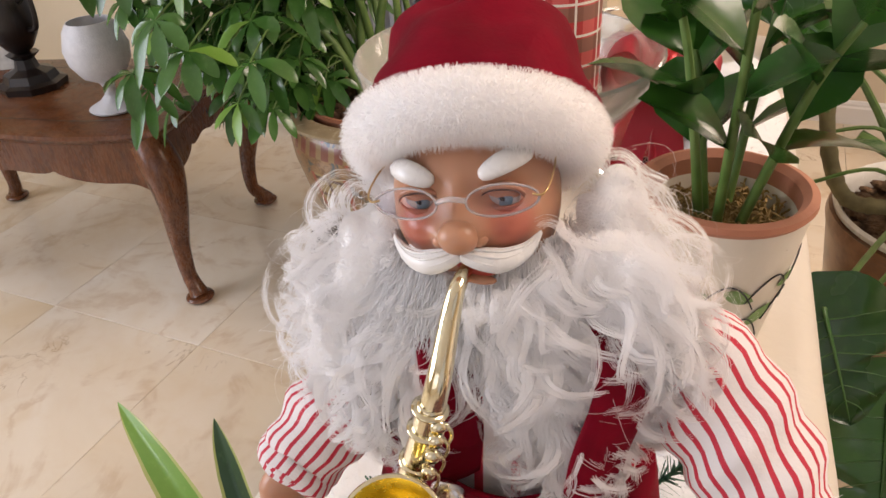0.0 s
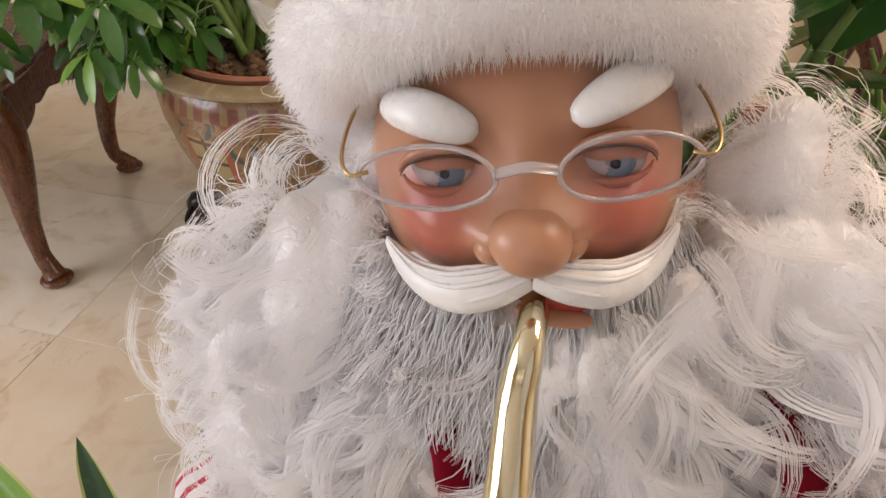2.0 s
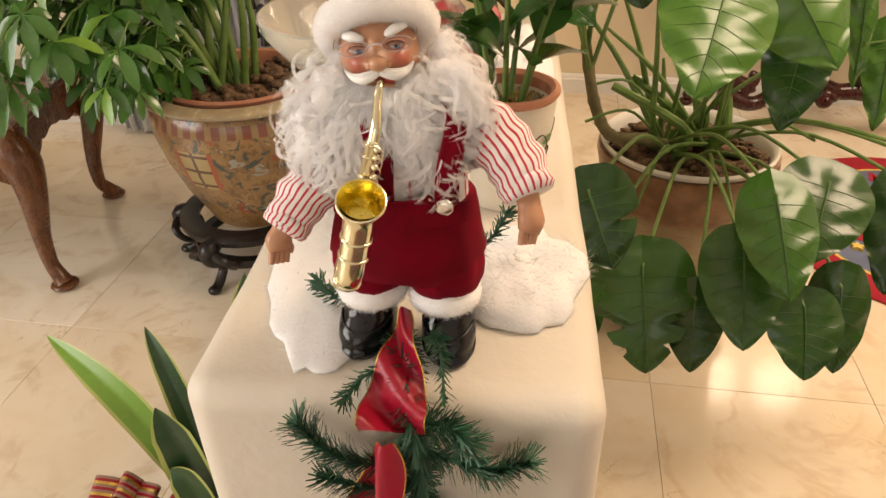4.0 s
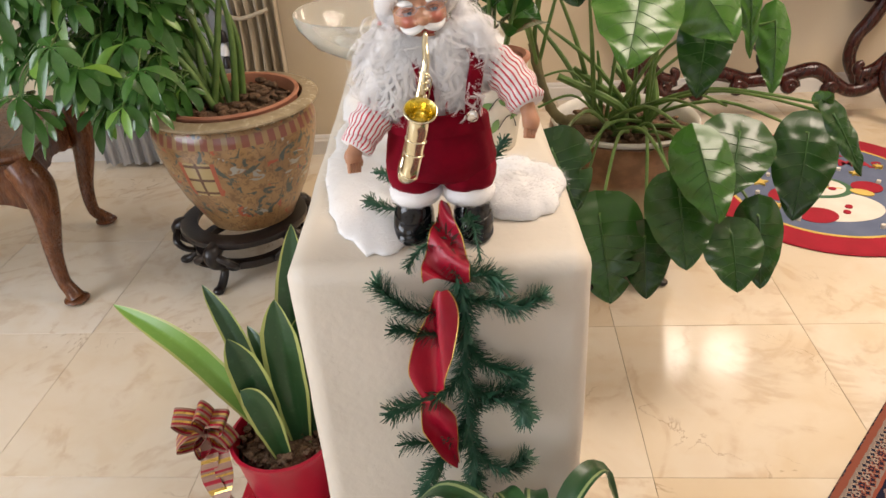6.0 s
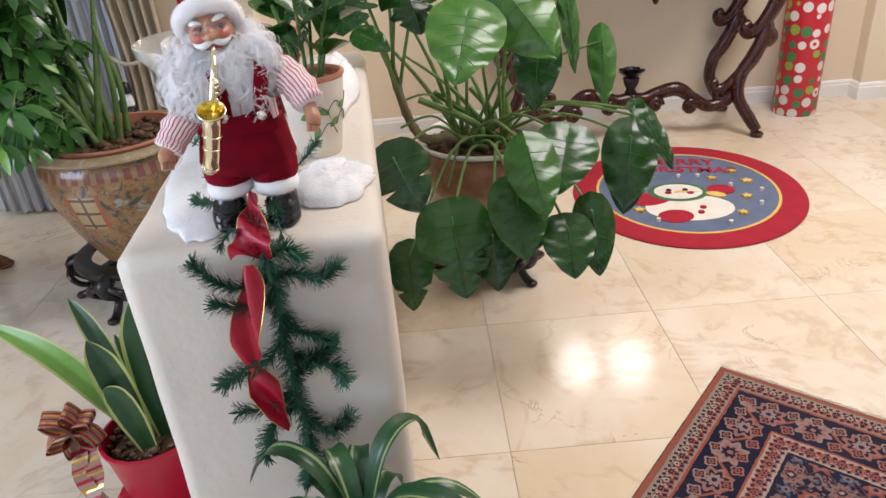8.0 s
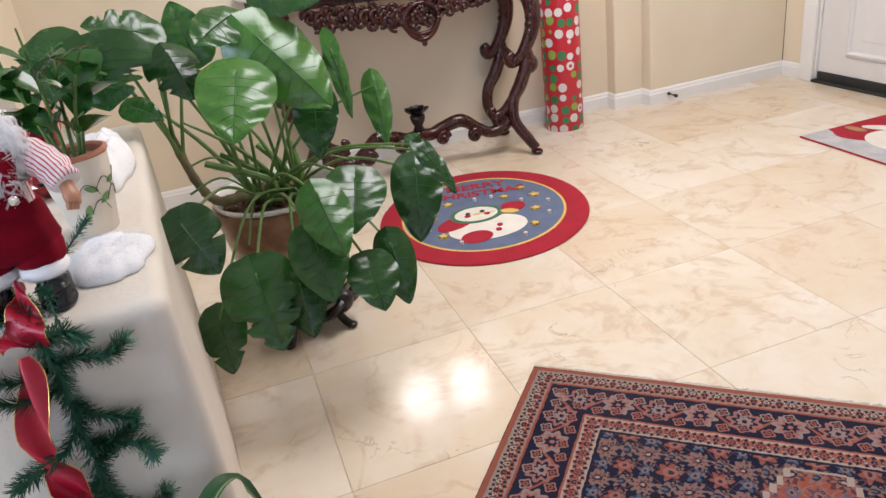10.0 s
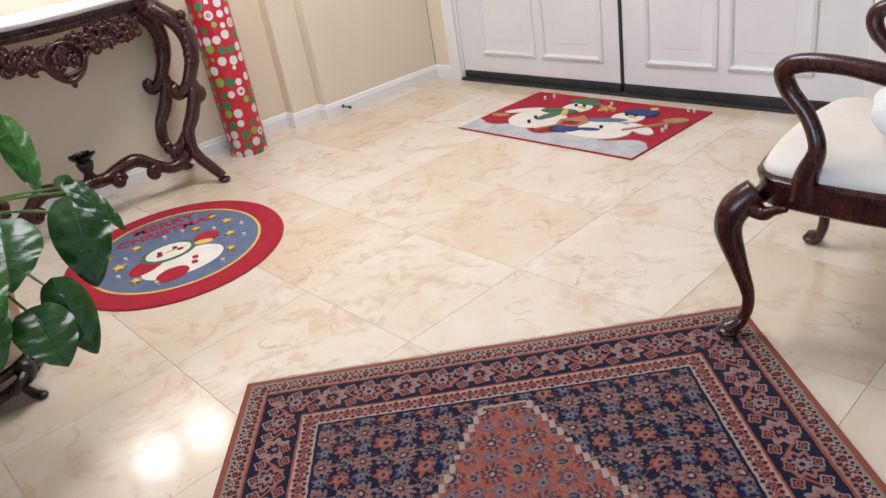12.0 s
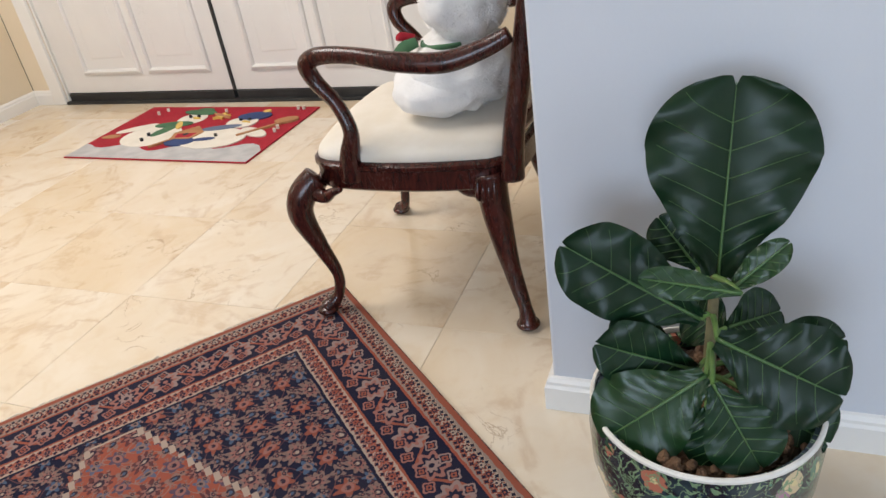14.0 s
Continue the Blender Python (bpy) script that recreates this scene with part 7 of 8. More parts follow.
    band(0.013, 0.056, (0.24, 0.19, 0.16), (navy, rust, navy, cream), 38.0)
    for lo, hi, col in ((0.056, 0.062, red), (0.160, 0.165, rust), (0.205, 0.212, navy), (0.0, 0.013, rust)):
        c = m.mix(d.gt(lo) * d.lt(hi), c, col)
    pile = m.noise(700, 2)
    c = m.mix(m.noise(3.0, 3).step(0.3, 0.75) * 0.05, c, (0.30, 0.22, 0.18))
    m.color(c).bump(pile + m.noise(90, 2) * 0.6, 0.5, 0.002)
    return m.mat


def persian_rug():
    b = Build()
    nx, ny = 40, 58
    L, Wd = 0.95, 0.64
    top = [[Vector((Wd * (2 * i / nx - 1), L * (2 * j / ny - 1), 0.0085 + 0.0012 * noise.noise(Vector((i * 0.3, j * 0.3, 2))))) for i in range(nx + 1)] for j in range(ny + 1)]
    b.grid(top, 0)
    ring = [top[0][i] for i in range(nx + 1)] + [top[j][nx] for j in range(1, ny + 1)] + [top[ny][i] for i in range(nx - 1, -1, -1)] + [top[j][0] for j in range(ny - 1, 0, -1)]
    b.grid([[Vector((p.x * 1.004, p.y * 1.003, 0.0008)) for p in ring], [Vector((p.x * 1.005, p.y * 1.004, 0.005)) for p in ring], ring], 0, True)
    o = b.thing("persian_rug", [persian()], "worn persian wool rug in navy, rust and cream", "rug", sharp=0)
    o.matrix_world = Matrix.Translation((1.480, 0.637, 0)) @ Matrix.Rotation(radians(-40.9), 4, "Z")
    rng = random.Random(14)
    fr = Build()
    for k in range(330):
        x = -1 + 2 * k / 329
        for s in (1, -1):
            p = Vector((Wd * x, s * 0.952, 0.003))
            fr.tube([p, p + Vector((rng.gauss(0, 0.003), s * 0.007, 0)), p + Vector((rng.gauss(0, 0.006), s * rng.uniform(0.012, 0.02), -0.0015))], 0.0010, 0, 4)
    fr.part("fringe", [plain("ivory_fringe", (0.50, 0.46, 0.42), (0.62, 0.58, 0.54), 0.9)], o, "thin ivory fringe", kind="stuff")


persian_rug()


def ellipse(cx, cy, rx, ry, turn=0.0, n=40, wob=0.0):
    c, s = math.cos(radians(turn)), math.sin(radians(turn))
    out = []
    for k in range(n):
        a = 2 * math.pi * k / n
        q = 1 + wob * math.sin(3 * a + cx * 50)
        x, y = rx * q * math.cos(a), ry * q * math.sin(a)
        out.append((cx + x * c - y * s, cy + x * s + y * c))
    return out


def star(cx, cy, r, n=5):
    return [(cx + (r if k % 2 == 0 else r * 0.45) * math.cos(math.pi / 2 + math.pi * k / n), cy + (r if k % 2 == 0 else r * 0.45) * math.sin(math.pi / 2 + math.pi * k / n)) for k in range(2 * n)]


def felt(name, a, b):
    return plain(name, a, b, 0.92, big=14, fine=420, bump=0.5, dist=0.0015)


F_RED, F_BLUE, F_WHITE = felt("red_pile", (0.31, 0.005, 0.018), (0.39, 0.010, 0.028)), felt("slate_blue_pile", (0.10, 0.13, 0.21), (0.14, 0.17, 0.26)), felt("cream_pile", (0.70, 0.65, 0.56), (0.78, 0.74, 0.66))
F_GREEN, F_GOLD, F_GREY = felt("green_pile", (0.04, 0.12, 0.06), (0.08, 0.18, 0.09)), felt("yellow_pile", (0.62, 0.42, 0.08), (0.70, 0.50, 0.14)), felt("grey_snow_pile", (0.40, 0.40, 0.41), (0.54, 0.53, 0.53))
F_NAVY, F_TAN, F_BLACK = felt("navy_pile", (0.025, 0.045, 0.14), (0.04, 0.07, 0.19)), felt("tan_pile", (0.36, 0.17, 0.07), (0.46, 0.24, 0.11)), felt("dark_pile", (0.015, 0.015, 0.02), (0.03, 0.03, 0.035))
F_DKRED = felt("crimson_letter_pile", (0.33, 0.015, 0.03), (0.40, 0.02, 0.04))
FELTS = [F_RED, F_BLUE, F_WHITE, F_GREEN, F_GOLD, F_GREY, F_NAVY, F_TAN, F_BLACK]
RED_, BLUE_, WHITE_, GREEN_, GOLD_, GREY_, NAVY_, TAN_, BLK_ = range(9)


def layered(shapes, z, parent, name="woven_motif"):
    """Flat woven shapes, each a hair above the last; one part each."""
    for k, (pts, col) in enumerate(shapes):
        Build().plate(pts, z + 0.0004, z + 0.0012 + 0.0004 * k).part(name, [FELTS[col]], parent, smooth=False)


def oval_rug():
    r = empty("oval_rug", "oval christmas rug with a snowman on blue, red border", "rug")
    r.matrix_world = Matrix.Translation((1.895, 2.806, 0)) @ Matrix.Rotation(radians(-15), 4, "Z")
    b = Build()
    e = lambda k, z: [Vector((x, y, z)) for x, y in ellipse(0, 0, 0.405 * k, 0.452 * k, 0, 96)]
    b.grid([e(1.0, 0.0008), e(1.006, 0.004), e(0.998, 0.0075), e(0.985, 0.0085), e(0.75, 0.0085)], 0, True, None, True)
    b.part("border", [F_RED], r)
    Build().grid([e(0.795, 0.0087), e(0.79, 0.0096), e(0.775, 0.0096), e(0.77, 0.0087)], 0, True).part("yellow_line", [F_GOLD], r)
    Build().grid([e(0.771, 0.0087), e(0.768, 0.0093), e(0.3, 0.0093)], 0, True, None, True).part("field", [F_BLUE], r, "slate blue starry field")
    s = [(ellipse(0.0, -0.16, 0.150, 0.105, 8), WHITE_), (ellipse(-0.115, -0.09, 0.085, 0.050, 40), RED_), (ellipse(-0.05, -0.235, 0.060, 0.050, 20), RED_),
         (ellipse(-0.03, -0.03, 0.105, 0.082, 6), GREEN_), (ellipse(-0.03, -0.028, 0.085, 0.066, 6), WHITE_), (ellipse(0.12, 0.0, 0.048, 0.042, 0), RED_),
         (ellipse(0.10, -0.045, 0.036, 0.020, -20), GOLD_), (ellipse(-0.062, -0.02, 0.010, 0.012), BLK_), (ellipse(-0.004, -0.012, 0.010, 0.012), BLK_),
         ([(-0.045, -0.040), (-0.03, -0.024), (0.045, -0.030)], GOLD_), (ellipse(0.045, -0.16, 0.011, 0.011), RED_), (ellipse(0.035, -0.20, 0.011, 0.011), RED_),
         (ellipse(-0.065, -0.045, 0.012, 0.009), RED_), (ellipse(0.012, -0.040, 0.012, 0.009), RED_)]
    for x, y, q in ((-0.21, -0.03, 0.030), (-0.13, 0.10, 0.022), (0.10, 0.10, 0.020), (0.22, 0.08, 0.024), (0.20, -0.06, 0.022), (0.18, 0.17, 0.018), (-0.17, -0.20, 0.022), (0.17, -0.20, 0.020), (-0.24, 0.08, 0.018)):
        s.append((star(x, y, q), GOLD_))
    for x, y in ((-0.18, 0.03), (0.05, 0.12), (0.26, 0.0), (0.16, 0.04), (-0.22, -0.12), (-0.02, 0.11), (0.12, -0.28), (-0.11, -0.28), (0.24, -0.12)):
        s.append((ellipse(x, y, 0.007, 0.007, 0, 10), WHITE_))
    layered(s, 0.0093, r)
    for text, y, size in (("MERRY", 0.245, 0.082), ("CHRISTMAS", 0.165, 0.075)):
        cu = bpy.data.curves.new("lettering", "FONT")
        cu.body, cu.size, cu.align_x, cu.extrude, cu.offset = text, size, "CENTER", 0.0008, 0.002
        cu.materials.append(F_DKRED)
        ob = new("lettering", cu)
        ob.location = (0.0, y, 0.0104)
        ob.parent = r


oval_rug()


def doormat():
    r = empty("doormat", "rectangular christmas doormat with two snowmen on red", "doormat")
    # local x runs to the viewer's right, local y towards the door
    r.matrix_world = Matrix.Translation((3.652, 2.232, 0)) @ Matrix.Rotation(radians(-91.2), 4, "Z")
    hx, hy = 0.495, 0.305
    Build().box((-hx, -hy, 0.0006), (hx, hy, 0.007), bevel=0.002).part("mat", [F_RED], r, "red pile with grey snow along one edge", smooth=False)
    snow = [(-hx + 0.004, -hy + 0.004), (hx - 0.004, -hy + 0.004), (hx - 0.004, -0.19)] + [(hx - 0.004 - (2 * hx - 0.008) * k / 24, -0.17 + 0.035 * math.sin(k * 0.8) + 0.02 * math.sin(k * 0.3)) for k in range(1, 24)] + [(-hx + 0.004, -0.16)]
    s = [(snow, GREY_), (ellipse(-0.20, -0.06, 0.15, 0.125), WHITE_), (ellipse(-0.12, 0.145, 0.075, 0.070), WHITE_), (ellipse(-0.35, 0.02, 0.10, 0.03, 35), WHITE_), (ellipse(-0.42, -0.08, 0.05, 0.022, 10), TAN_),
         (ellipse(-0.13, 0.225, 0.10, 0.032, -6), GREEN_), (ellipse(-0.12, 0.245, 0.055, 0.035, -6), GREEN_), (ellipse(-0.17, 0.07, 0.10, 0.035, 10), GREEN_), (ellipse(-0.17, 0.0, 0.030, 0.075, -18), GREEN_), (ellipse(-0.13, 0.06, 0.016, 0.05, 30), GOLD_),
         (ellipse(0.16, -0.08, 0.17, 0.11), WHITE_), (ellipse(0.20, 0.10, 0.078, 0.066), WHITE_), (ellipse(0.335, -0.01, 0.09, 0.035, -25), WHITE_), (ellipse(0.22, 0.175, 0.085, 0.048, 8), NAVY_), (ellipse(0.25, 0.235, 0.020, 0.018), GOLD_),
         (ellipse(0.13, 0.03, 0.10, 0.026, 18), BLUE_), (ellipse(0.02, -0.13, 0.075, 0.042, 5), NAVY_), (ellipse(0.13, -0.10, 0.055, 0.016, 14), NAVY_),
         ([(-0.075, -0.04), (0.0, 0.045), (0.075, -0.02), (0.055, -0.10), (-0.05, -0.11)], TAN_), ([(-0.05, -0.05), (0.05, -0.035), (0.04, -0.085), (-0.035, -0.095)], RED_), (ellipse(0.0, -0.055, 0.014, 0.014), BLK_), ([(-0.105, -0.19), (-0.095, -0.195), (-0.02, -0.10), (-0.035, -0.09)], TAN_),
         ([(0.27, -0.05), (0.28, -0.062), (0.42, 0.085), (0.41, 0.095)], TAN_), (ellipse(0.425, 0.125, 0.055, 0.030, 25), TAN_),
         (star(0.035, 0.17, 0.045), GOLD_), ([(-0.03, 0.20), (0.02, 0.16), (0.10, 0.15), (0.03, 0.185)], TAN_),
         ([(-0.11, 0.14), (-0.105, 0.15), (-0.065, 0.138)], GOLD_), ([(0.205, 0.095), (0.21, 0.107), (0.25, 0.092)], GOLD_)]
    for x, y in ((-0.14, 0.16), (-0.095, 0.165), (0.18, 0.12), (0.225, 0.125), (-0.21, -0.06), (-0.20, -0.12), (0.17, -0.06)):
        s.append((ellipse(x, y, 0.008, 0.008, 0, 12), BLK_))
    for k in range(26):
        q = random.Random(k)
        x, y = q.uniform(-0.47, 0.47), q.uniform(0.0, 0.285)
        if abs(x + 0.15) > 0.17 and abs(x - 0.22) > 0.17:
            s.append((ellipse(x, y, 0.007, 0.007, 0, 10), WHITE_))
    layered(s, 0.0070, r)


doormat()


# ---------------------------------------------------------------- armchair
def armchair():
    t = empty("armchair", "carved dark mahogany armchair with ivory upholstered seat", "armchair")
    FL, FR, BL, BR = Vector((2.455, 0.905, 0.0)), Vector((3.010, 0.930, 0)), Vector((2.487, 0.385, 0)), Vector((2.975, 0.400, 0))
    FL.z = 0.0098

    def leg(f, o, h=0.385, r=0.031):
        b = Build()
        o = Vector(o).normalized()
        H = h - f.z
        pts = [f - o * 0.052 + Vector((0, 0, H)), f - o * 0.010 + Vector((0, 0, H * 0.90)), f + o * 0.004 + Vector((0, 0, H * 0.76)), f - o * 0.020 + Vector((0, 0, H * 0.52)), f - o * 0.045 + Vector((0, 0, H * 0.28)), f - o * 0.034 + Vector((0, 0, H * 0.12)), f + Vector((0, 0, 0.016))]
        b.tube(spline(pts, 44), lerp([r, r * 1.12, r * 0.98, r * 0.66, r * 0.46, r * 0.45, r * 0.72], 44), 0, 14)
        b.ball(f + Vector((0, 0, 0.0125)), (r * 0.88, r * 0.88, 0.0122), 0, 20, 10)
        # carved knee: acanthus ridges and side brackets
        side = Vector((-o.y, o.x, 0))
        for k in range(5):
            s = (k - 2) * 0.011
            p0 = f - o * 0.022 + side * s + Vector((0, 0, H * 0.97))
            p1 = f + o * (0.027 - abs(s) * 0.9) + side * s * 0.9 + Vector((0, 0, H * 0.82))
            p2 = f + o * (0.002 - abs(s) * 0.5) + side * s * 0.35 + Vector((0, 0, H * 0.60))
            b.tube(spline([p0, p1, p2], 14), lerp([0.005, 0.0055, 0.002], 14), 0, 7)
        for s in (1, -1):
            p = f - o * 0.03 + Vector((0, 0, H * 0.93))
            d = (side * s - o * 0.75).normalized()
            b.tube(spline([p, p + d * 0.045 + Vector((0, 0, -0.012)), p + d * 0.075 + Vector((0, 0, 0.004)), p + d * 0.105 + Vector((0, 0, 0.016))], 18), lerp([0.024, 0.017, 0.011, 0.006], 18), 0, 9)
        b.part("leg", [MAHOG], t, sharp=0)
    leg(FL, (-0.6, 0.8, 0))
    leg(FR, (0.6, 0.8, 0))
    def raked_leg(f, s, r=0.030):
        """A back leg that rakes away behind the seat, with a carved bracket at its top."""
        top = Vector((f.x - s * 0.045, f.y + 0.070, 0.385))
        b = Build().tube(spline([top, f.lerp(top, 0.72) + Vector((0, 0.006, 0)), f.lerp(top, 0.40) + Vector((0, 0.004, 0)), f.lerp(top, 0.14) + Vector((0, -0.004, 0)), f + Vector((0, 0, 0.014))], 40), lerp([r * 1.30, r * 1.08, r * 0.70, r * 0.54, r * 0.80], 40), 0, 14)
        b.ball(f + Vector((0, 0, 0.0125)), (r * 0.95, r * 0.95, 0.0122), 0, 20, 10)
        lg = b.part("leg", [MAHOG], t, sharp=0)
        kb = Build().tube(spline([top + Vector((0, 0.0, -0.035)), top + Vector((0, 0.055, -0.040)), top + Vector((0, 0.095, -0.012))], 18), lerp([0.030, 0.020, 0.006], 18), 0, 10)
        kb.part("bracket", [MAHOG], lg, "carved bracket", sharp=0)
        for k in range(4):
            p = top + Vector((s * 0.024, -0.020 + 0.013 * k, 0.0))
            Build().tube(spline([p, p + Vector((s * 0.014, 0, -0.040)), p + Vector((s * 0.004, 0.004, -0.095 + 0.012 * k))], 12), lerp([0.005, 0.006, 0.002], 12), 0, 7).part("carved_ridge", [MAHOG], lg, sharp=0)
    raked_leg(BL, -1)
    raked_leg(BR, 1)
    # seat rail, bowed on every side
    cor = [Vector((2.500, 0.865, 0)), Vector((2.965, 0.885, 0)), Vector((2.935, 0.430, 0)), Vector((2.525, 0.415, 0))]

    def loop(off, z, bow=0.022):
        out = []
        c = sum(cor, Vector()) / 4
        for k in range(4):
            p, q = cor[k], cor[(k + 1) % 4]
            d = (q - p)
            n = Vector((-d.y, d.x, 0)).normalized()
            for i in range(14):
                u = i / 14
                w = p.lerp(q, u) + n * (bow * math.sin(math.pi * u) + off)
                e = (w - c)
                r = min(u, 1 - u)
                if r < 0.08:
                    w -= e.normalized() * 0.014 * (1 - r / 0.08)
                out.append(Vector((w.x, w.y, z)))
        return out
    prof = [(-0.03, 0.352), (0.004, 0.352), (0.010, 0.358), (0.010, 0.402), (0.016, 0.408), (0.016, 0.416), (0.006, 0.422), (-0.03, 0.422)]
    Build().grid([loop(a, z) for a, z in prof + prof[:1]], 0, True).part("seat_rail", [MAHOG], t)
    mid = sum(cor, Vector()) / 4
    rows = [[Vector((mid.x + (p.x - mid.x) * k, mid.y + (p.y - mid.y) * k, z)) for p in loop(0.0, 0.0)] for k, z in ((0.95, 0.400), (0.99, 0.416), (1.01, 0.428), (0.985, 0.444), (0.92, 0.456), (0.78, 0.464), (0.5, 0.468), (0.2, 0.469))]
    Build().grid(rows, 0, True, None, True).part("seat", [UPHOL], t, "ivory upholstered drop-in seat", sharp=0)
    # arms: a shepherd's crook from the rail to the back post
    for s, xo in ((-1, 2.498), (1, 2.965)):
        b = Build()
        X = lambda d: xo + s * d
        sup = [(X(0.000), 0.770, 0.385), (X(0.012), 0.762, 0.440), (X(0.016), 0.745, 0.500), (X(0.008), 0.770, 0.560), (X(0.004), 0.812, 0.610), (X(0.010), 0.820, 0.650), (X(0.014), 0.782, 0.668), (X(0.022), 0.700, 0.668), (X(0.030), 0.600, 0.654), (X(0.022), 0.500, 0.648), (X(0.006), 0.420, 0.668), (X(-0.004), 0.372, 0.690)]
        b.tube(spline(sup, 80), lerp([0.034, 0.024, 0.017, 0.016, 0.018, 0.020, 0.019, 0.018, 0.021, 0.022, 0.019, 0.016], 80), 0, 14)
        b.part("arm", [MAHOG], t, sharp=0)
    # back posts, crest and pierced splat
    for s, xo in ((-1, 2.525), (1, 2.930)):
        b = Build()
        b.tube(spline([(xo, 0.400, 0.375), (xo, 0.388, 0.48), (xo - s * 0.006, 0.362, 0.62), (xo - s * 0.002, 0.335, 0.76), (xo + s * 0.004, 0.305, 0.90), (xo - s * 0.01, 0.285, 0.98)], 50), lerp([0.024, 0.021, 0.020, 0.019, 0.018, 0.020], 50), 0, 12, flat=1.15)
        b.part("back_post", [MAHOG], t, sharp=0)
    Build().tube(spline([(2.525, 0.288, 0.965), (2.60, 0.277, 1.01), (2.70, 0.272, 0.995), (2.7275, 0.270, 1.012), (2.76, 0.272, 0.995), (2.855, 0.277, 1.01), (2.93, 0.288, 0.965)], 50), 0.021, 0, 12, flat=0.8).part("crest_rail", [MAHOG], t)
    Build().tube(spline([(2.525, 0.385, 0.485), (2.7275, 0.376, 0.480), (2.93, 0.385, 0.485)], 20), 0.017, 0, 10).part("lower_rail", [MAHOG], t)
    for k, pts in enumerate(([(2.70, 0.378, 0.485), (2.655, 0.355, 0.60), (2.69, 0.33, 0.73), (2.64, 0.30, 0.87), (2.67, 0.275, 0.995)], [(2.755, 0.378, 0.485), (2.80, 0.355, 0.60), (2.765, 0.33, 0.73), (2.815, 0.30, 0.87), (2.785, 0.275, 0.995)], [(2.7275, 0.378, 0.485), (2.7275, 0.355, 0.60), (2.7275, 0.33, 0.73), (2.7275, 0.30, 0.87), (2.7275, 0.275, 0.995)])):
        Build().tube(spline(pts, 40), lerp([0.017, 0.014, 0.020, 0.014, 0.017], 40), 0, 9, flat=0.6).part("splat", [MAHOG], t, "pierced back splat")


armchair()


def plush_snowman():
    b = Build()
    c = Vector((2.745, 0.565, 0.470))
    rng = random.Random(17)

    def lump(o, r, wob, sq=1.0):
        b.ball(c + Vector(o), r, 0, 48, 34, wob, 28)
    lump((0.0, 0.0, 0.085), (0.165, 0.125, 0.094), 0.016)
    lump((-0.01, -0.03, 0.255), (0.115, 0.100, 0.110), 0.014)
    lump((-0.05, 0.03, 0.060), (0.135, 0.120, 0.062), 0.012)
    # scarf wound below the head
    path = [c + Vector((0.108 * math.cos(a), -0.018 + 0.098 * math.sin(a), 0.162 + 0.010 * math.sin(2 * a))) for a in np.linspace(1.9, 3.4, 20)]
    b.tube(path, lerp([0.005, 0.013, 0.013, 0.005], 20), 1, 10, flat=0.6)
    b.tube(spline([c + Vector((-0.07, 0.075, 0.165)), c + Vector((-0.088, 0.100, 0.158)), c + Vector((-0.105, 0.115, 0.142))], 12), lerp([0.014, 0.018, 0.014], 12), 1, 10, flat=0.4)
    b.tube(spline([c + Vector((-0.055, 0.085, 0.170)), c + Vector((-0.070, 0.110, 0.180)), c + Vector((-0.078, 0.112, 0.172))], 12), 0.010, 2, 10, flat=0.5)
    vs, fs = [], []
    for k in range(9000):
        o, r = ((0, 0, 0.085), (0.165, 0.125, 0.094)) if k % 2 else ((-0.01, -0.03, 0.255), (0.115, 0.100, 0.110))
        d = Vector((rng.gauss(0, 1), rng.gauss(0, 1), rng.gauss(0, 1))).normalized()
        p = c + Vector(o) + Vector((d.x * r[0], d.y * r[1], d.z * r[2]))
        e = (d + Vector((rng.gauss(0, .6), rng.gauss(0, .6), rng.gauss(0, .6)))).normalized() * 0.009
        s = e.orthogonal().normalized() * 0.0006
        i = len(vs)
        vs += [p - s, p + s, p + e]
        fs.append((i, i + 1, i + 2))
    b.add(vs, fs, 0)
    b.thing("plush_snowman", [PLUSH, F_GREEN, F_RED], "white plush snowman cushion with green scarf sitting on the armchair", "plush toy", sharp=0)


plush_snowman()


# ---------------------------------------------------------------- fiddle-leaf fig
def famille():
    m = Mat("flowered_porcelain", 0.2, Coat_Weight=0.4, Coat_Roughness=0.08)
    x, y, z = m.xyz()
    at = m.vec(y.op("ARCTAN2", x) * 0.14, z, 0.0)
    c = m.mix(m.noise(30, 3, 0.5, at).step(0.4, 0.6), (0.012, 0.016, 0.024), (0.03, 0.05, 0.06))
    v = m.cells(26, at, jitter=0.9)
    d = V(m.tree, v.outputs["Distance"])
    n = m.tree.nodes.new("ShaderNodeSeparateColor")
    m.tree.links.new(v.outputs["Color"], n.inputs[0])
    r = V(m.tree, n.outputs[0])
    g = V(m.tree, n.outputs[1])
    petal = d + (m.noise(110, 2, 0, at) - 0.5) * 0.3
    bloom = m.mix(r.gt(0.5), m.mix(g.gt(0.5), (0.45, 0.16, 0.10), (0.40, 0.22, 0.30)), m.mix(g.gt(0.5), (0.62, 0.50, 0.30), (0.10, 0.22, 0.14)))
    c = m.mix(petal.lt(0.42), c, bloom)
    c = m.mix(petal.lt(0.16), c, (0.7, 0.58, 0.30))
    c = m.mix((m.noise(45, 3, 1.5, at) - 0.5).abs().lt(0.025), c, (0.20, 0.30, 0.16))
    m.color(c)
    return m.mat


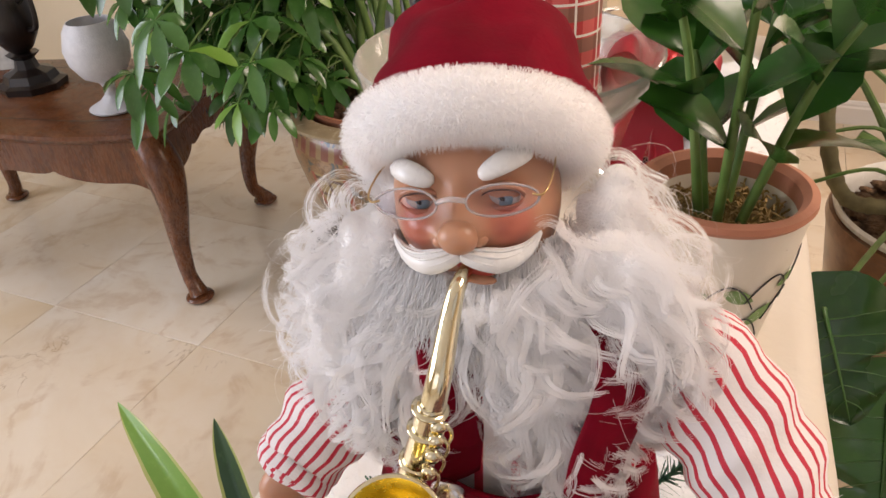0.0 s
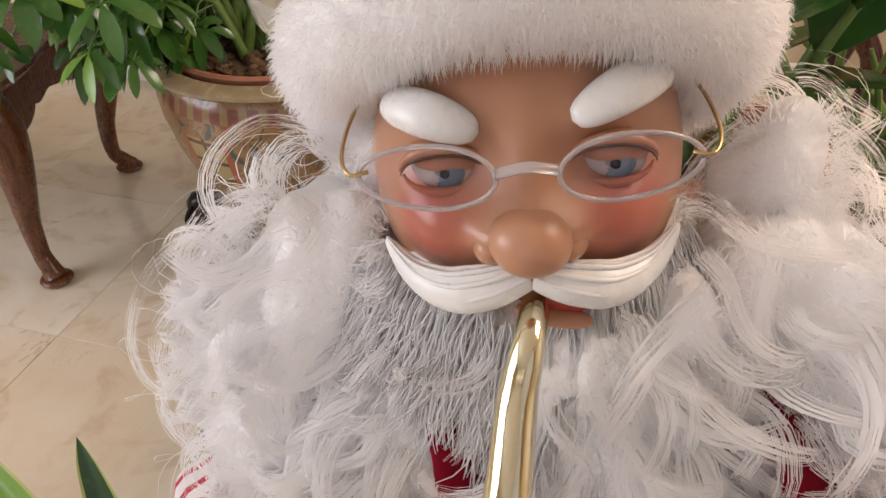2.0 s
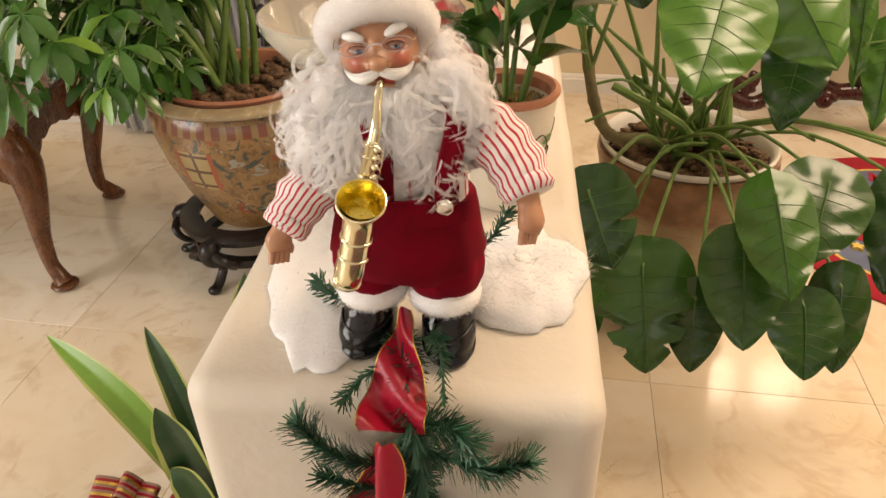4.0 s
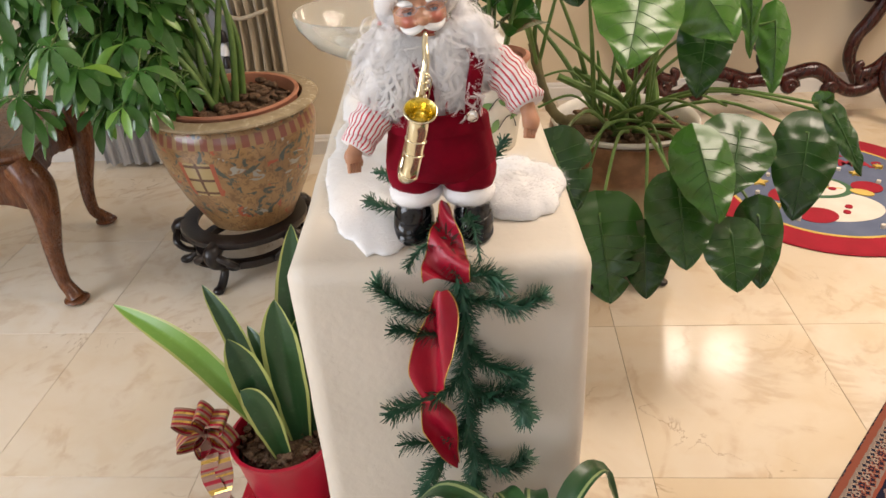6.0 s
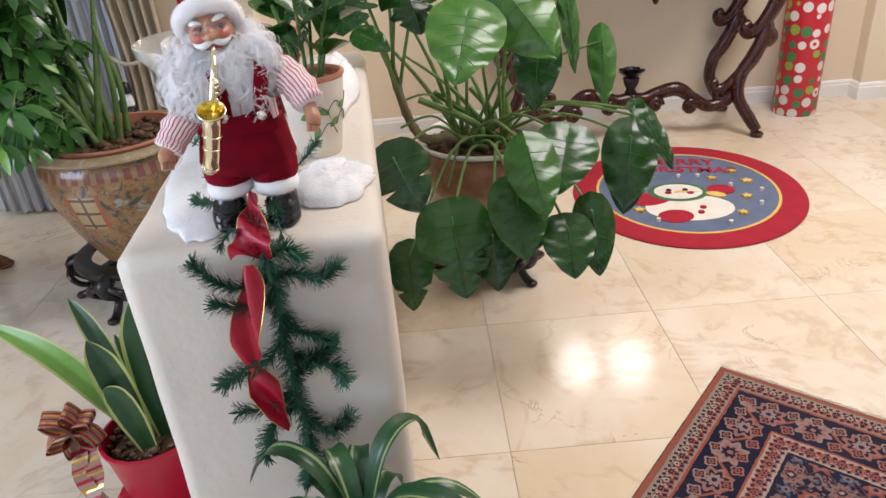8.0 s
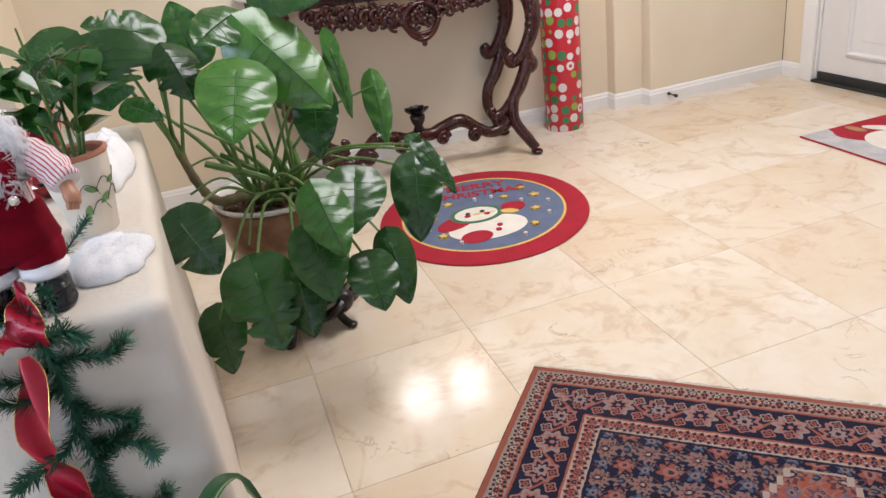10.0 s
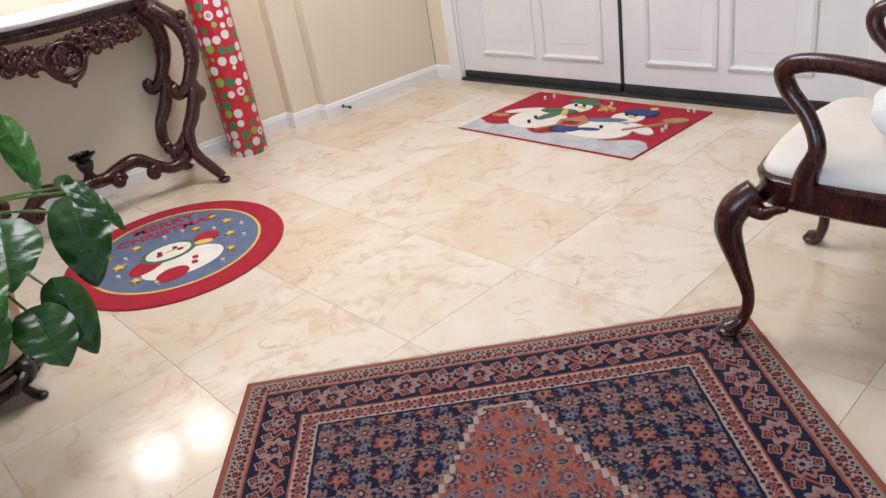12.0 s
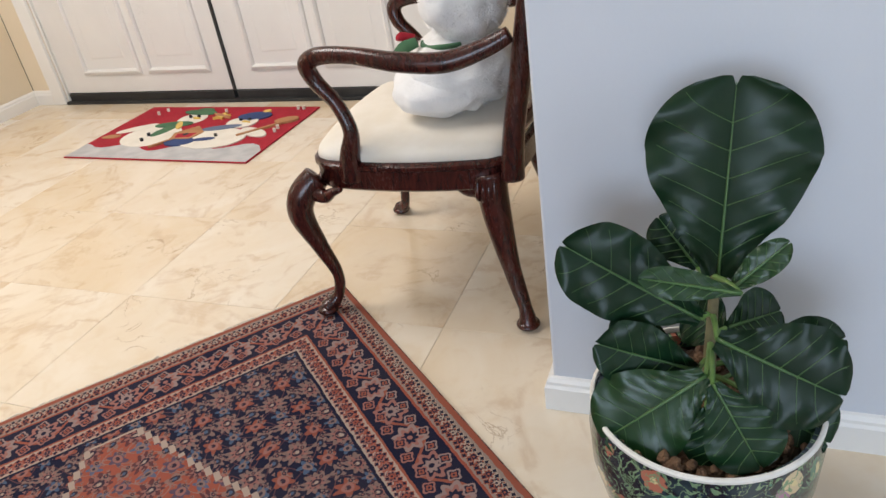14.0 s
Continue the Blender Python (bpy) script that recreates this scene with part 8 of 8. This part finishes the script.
def fig():
    at = Vector((2.015, -0.015, 0))
    p = empty("porcelain_pot", "dark flowered porcelain pot with a white rim", "planter", at=at)
    p.scale = (1.07, 1.07, 1.09)
    Build().lathe([(0.09, 0), (0.098, 0.003), (0.105, 0.02), (0.135, 0.09), (0.152, 0.16), (0.155, 0.215), (0.148, 0.255), (0.139, 0.255), (0.14, 0.2), (0.08, 0.03)], seg=64).part("body", [famille()], p)
    Build().lathe([(0.1465, 0.2555), (0.150, 0.2555), (0.1525, 0.258), (0.1525, 0.2615), (0.150, 0.264), (0.147, 0.264), (0.1455, 0.26)], seg=64).part("rim", [WHITELIP], p, "white glazed rim")
    soil((0, 0, 0.232), 0.140, SOIL, p)
    t = empty("fiddle_leaf_fig", "young fiddle-leaf fig with big dark glossy leaves", "plant")
    root = at + Vector((0.01, -0.005, 0.222))
    stem = spline([root, root + Vector((0.015, 0.0, 0.12)), root + Vector((0.02, 0.0, 0.25))], 20)
    Build().tube(stem, lerp([0.011, 0.009, 0.006], 20), 0, 10).part("stem", [BARK], t, "brown woody stem")
    specs = [
             ((2.070, -0.024, 0.456), (2.130, -0.032, 0.724), (-0.85, -0.05, 0.69), 0.108, 0),
             ((2.030, -0.005, 0.410), (2.000, 0.177, 0.531), (-0.85, -0.04, 0.36), 0.065, 0),
             ((2.100, 0.004, 0.449), (2.120, 0.062, 0.519), (-0.85, -0.1, 0.38), 0.036, 0),
             ((1.990, -0.052, 0.486), (1.950, 0.066, 0.526), (-0.85, 0.2, 0.74), 0.021, 1),
             ((2.020, -0.035, 0.463), (2.030, -0.104, 0.541), (-0.85, 0.12, 0.59), 0.021, 1),
             ((2.000, -0.006, 0.343), (1.950, 0.124, 0.406), (-0.85, 0.11, 0.42), 0.048, 0),
             ((1.960, -0.017, 0.369), (1.900, 0.115, 0.275), (-0.85, -0.08, 0.56), 0.070, 1),
             ((1.980, -0.028, 0.417), (1.930, -0.177, 0.380), (-0.85, -0.06, 0.37), 0.071, 0),
             ((2.060, -0.074, 0.319), (2.080, -0.197, 0.361), (-0.85, 0.19, 0.53), 0.043, 0),
             ((2.070, -0.040, 0.369), (2.100, -0.114, 0.386), (-0.85, 0.0, 0.48), 0.043, 0),
             ((1.940, -0.026, 0.373), (1.890, -0.093, 0.279), (-0.85, -0.1, 0.5), 0.052, 0),
             ((2.000, -0.078, 0.308), (1.970, -0.179, 0.261), (-0.85, 0.13, 0.64), 0.058, 0),
             ((2.060, 0.024, 0.304), (2.060, 0.120, 0.373), (-0.85, -0.05, 0.36), 0.036, 0),
             ((1.930, -0.020, 0.341), (1.900, -0.043, 0.256), (-0.85, 0.12, 0.46), 0.043, 0),
             ((2.060, -0.044, 0.357), (2.100, 0.017, 0.376), (-0.85, 0.03, 0.36), 0.045, 0),
             ((2.080, -0.057, 0.277), (2.100, -0.169, 0.244), (-0.85, 0.06, 0.51), 0.057, 0),
    ]
    for k, (bs, tp, up, w, young) in enumerate(specs):
        heart_leaf(t, None, bs, tp, up, w, 0, seed=40 + k, droop=0.10 if k else 0.03, cup=0.28, mats=FIG_B if young else FIG, rib_mat=FIG_RIB, fiddle=True)
        foot = min(stem, key=lambda q: (q - Vector(bs)).length)
        Build().tube(spline([foot, foot.lerp(Vector(bs), 0.5) + Vector((0, 0, 0.004)), Vector(bs)], 8), lerp([0.0045, 0.0035], 8), 0, 7).part("stalk", [STEM], t)


FIG_B = foliage("young_fig_leaf_green", (0.007, 0.034, 0.009), (0.017, 0.062, 0.014), (0.03, 0.08, 0.02), 0.32)
fig()

# ---------------------------------------------------------------- marble tiles
TX, TY, GAP = 0.457, 0.487, 0.0005
b = Build().box((-TX / 2 + GAP, -TY / 2 + GAP, -0.004), (TX / 2 - GAP, TY / 2 - GAP, 0.0), bevel=0.0004, seg=1)
tile_mesh = b.mesh("tile", [MARBLE], False)
for i in range(-9, 6):
    for j in range(-10, 4):
        x, y = 1.995 + (i + 0.5) * TX, 2.052 + (j + 0.5) * TY
        if x - TX / 2 > EAST or y - TY / 2 > NORTH or y + TY / 2 < SOUTH or x + TX / 2 < WEST:
            continue
        tile = new("tile", tile_mesh)
        tile.location = (x, y, 0)
        tile.parent = floor_slab
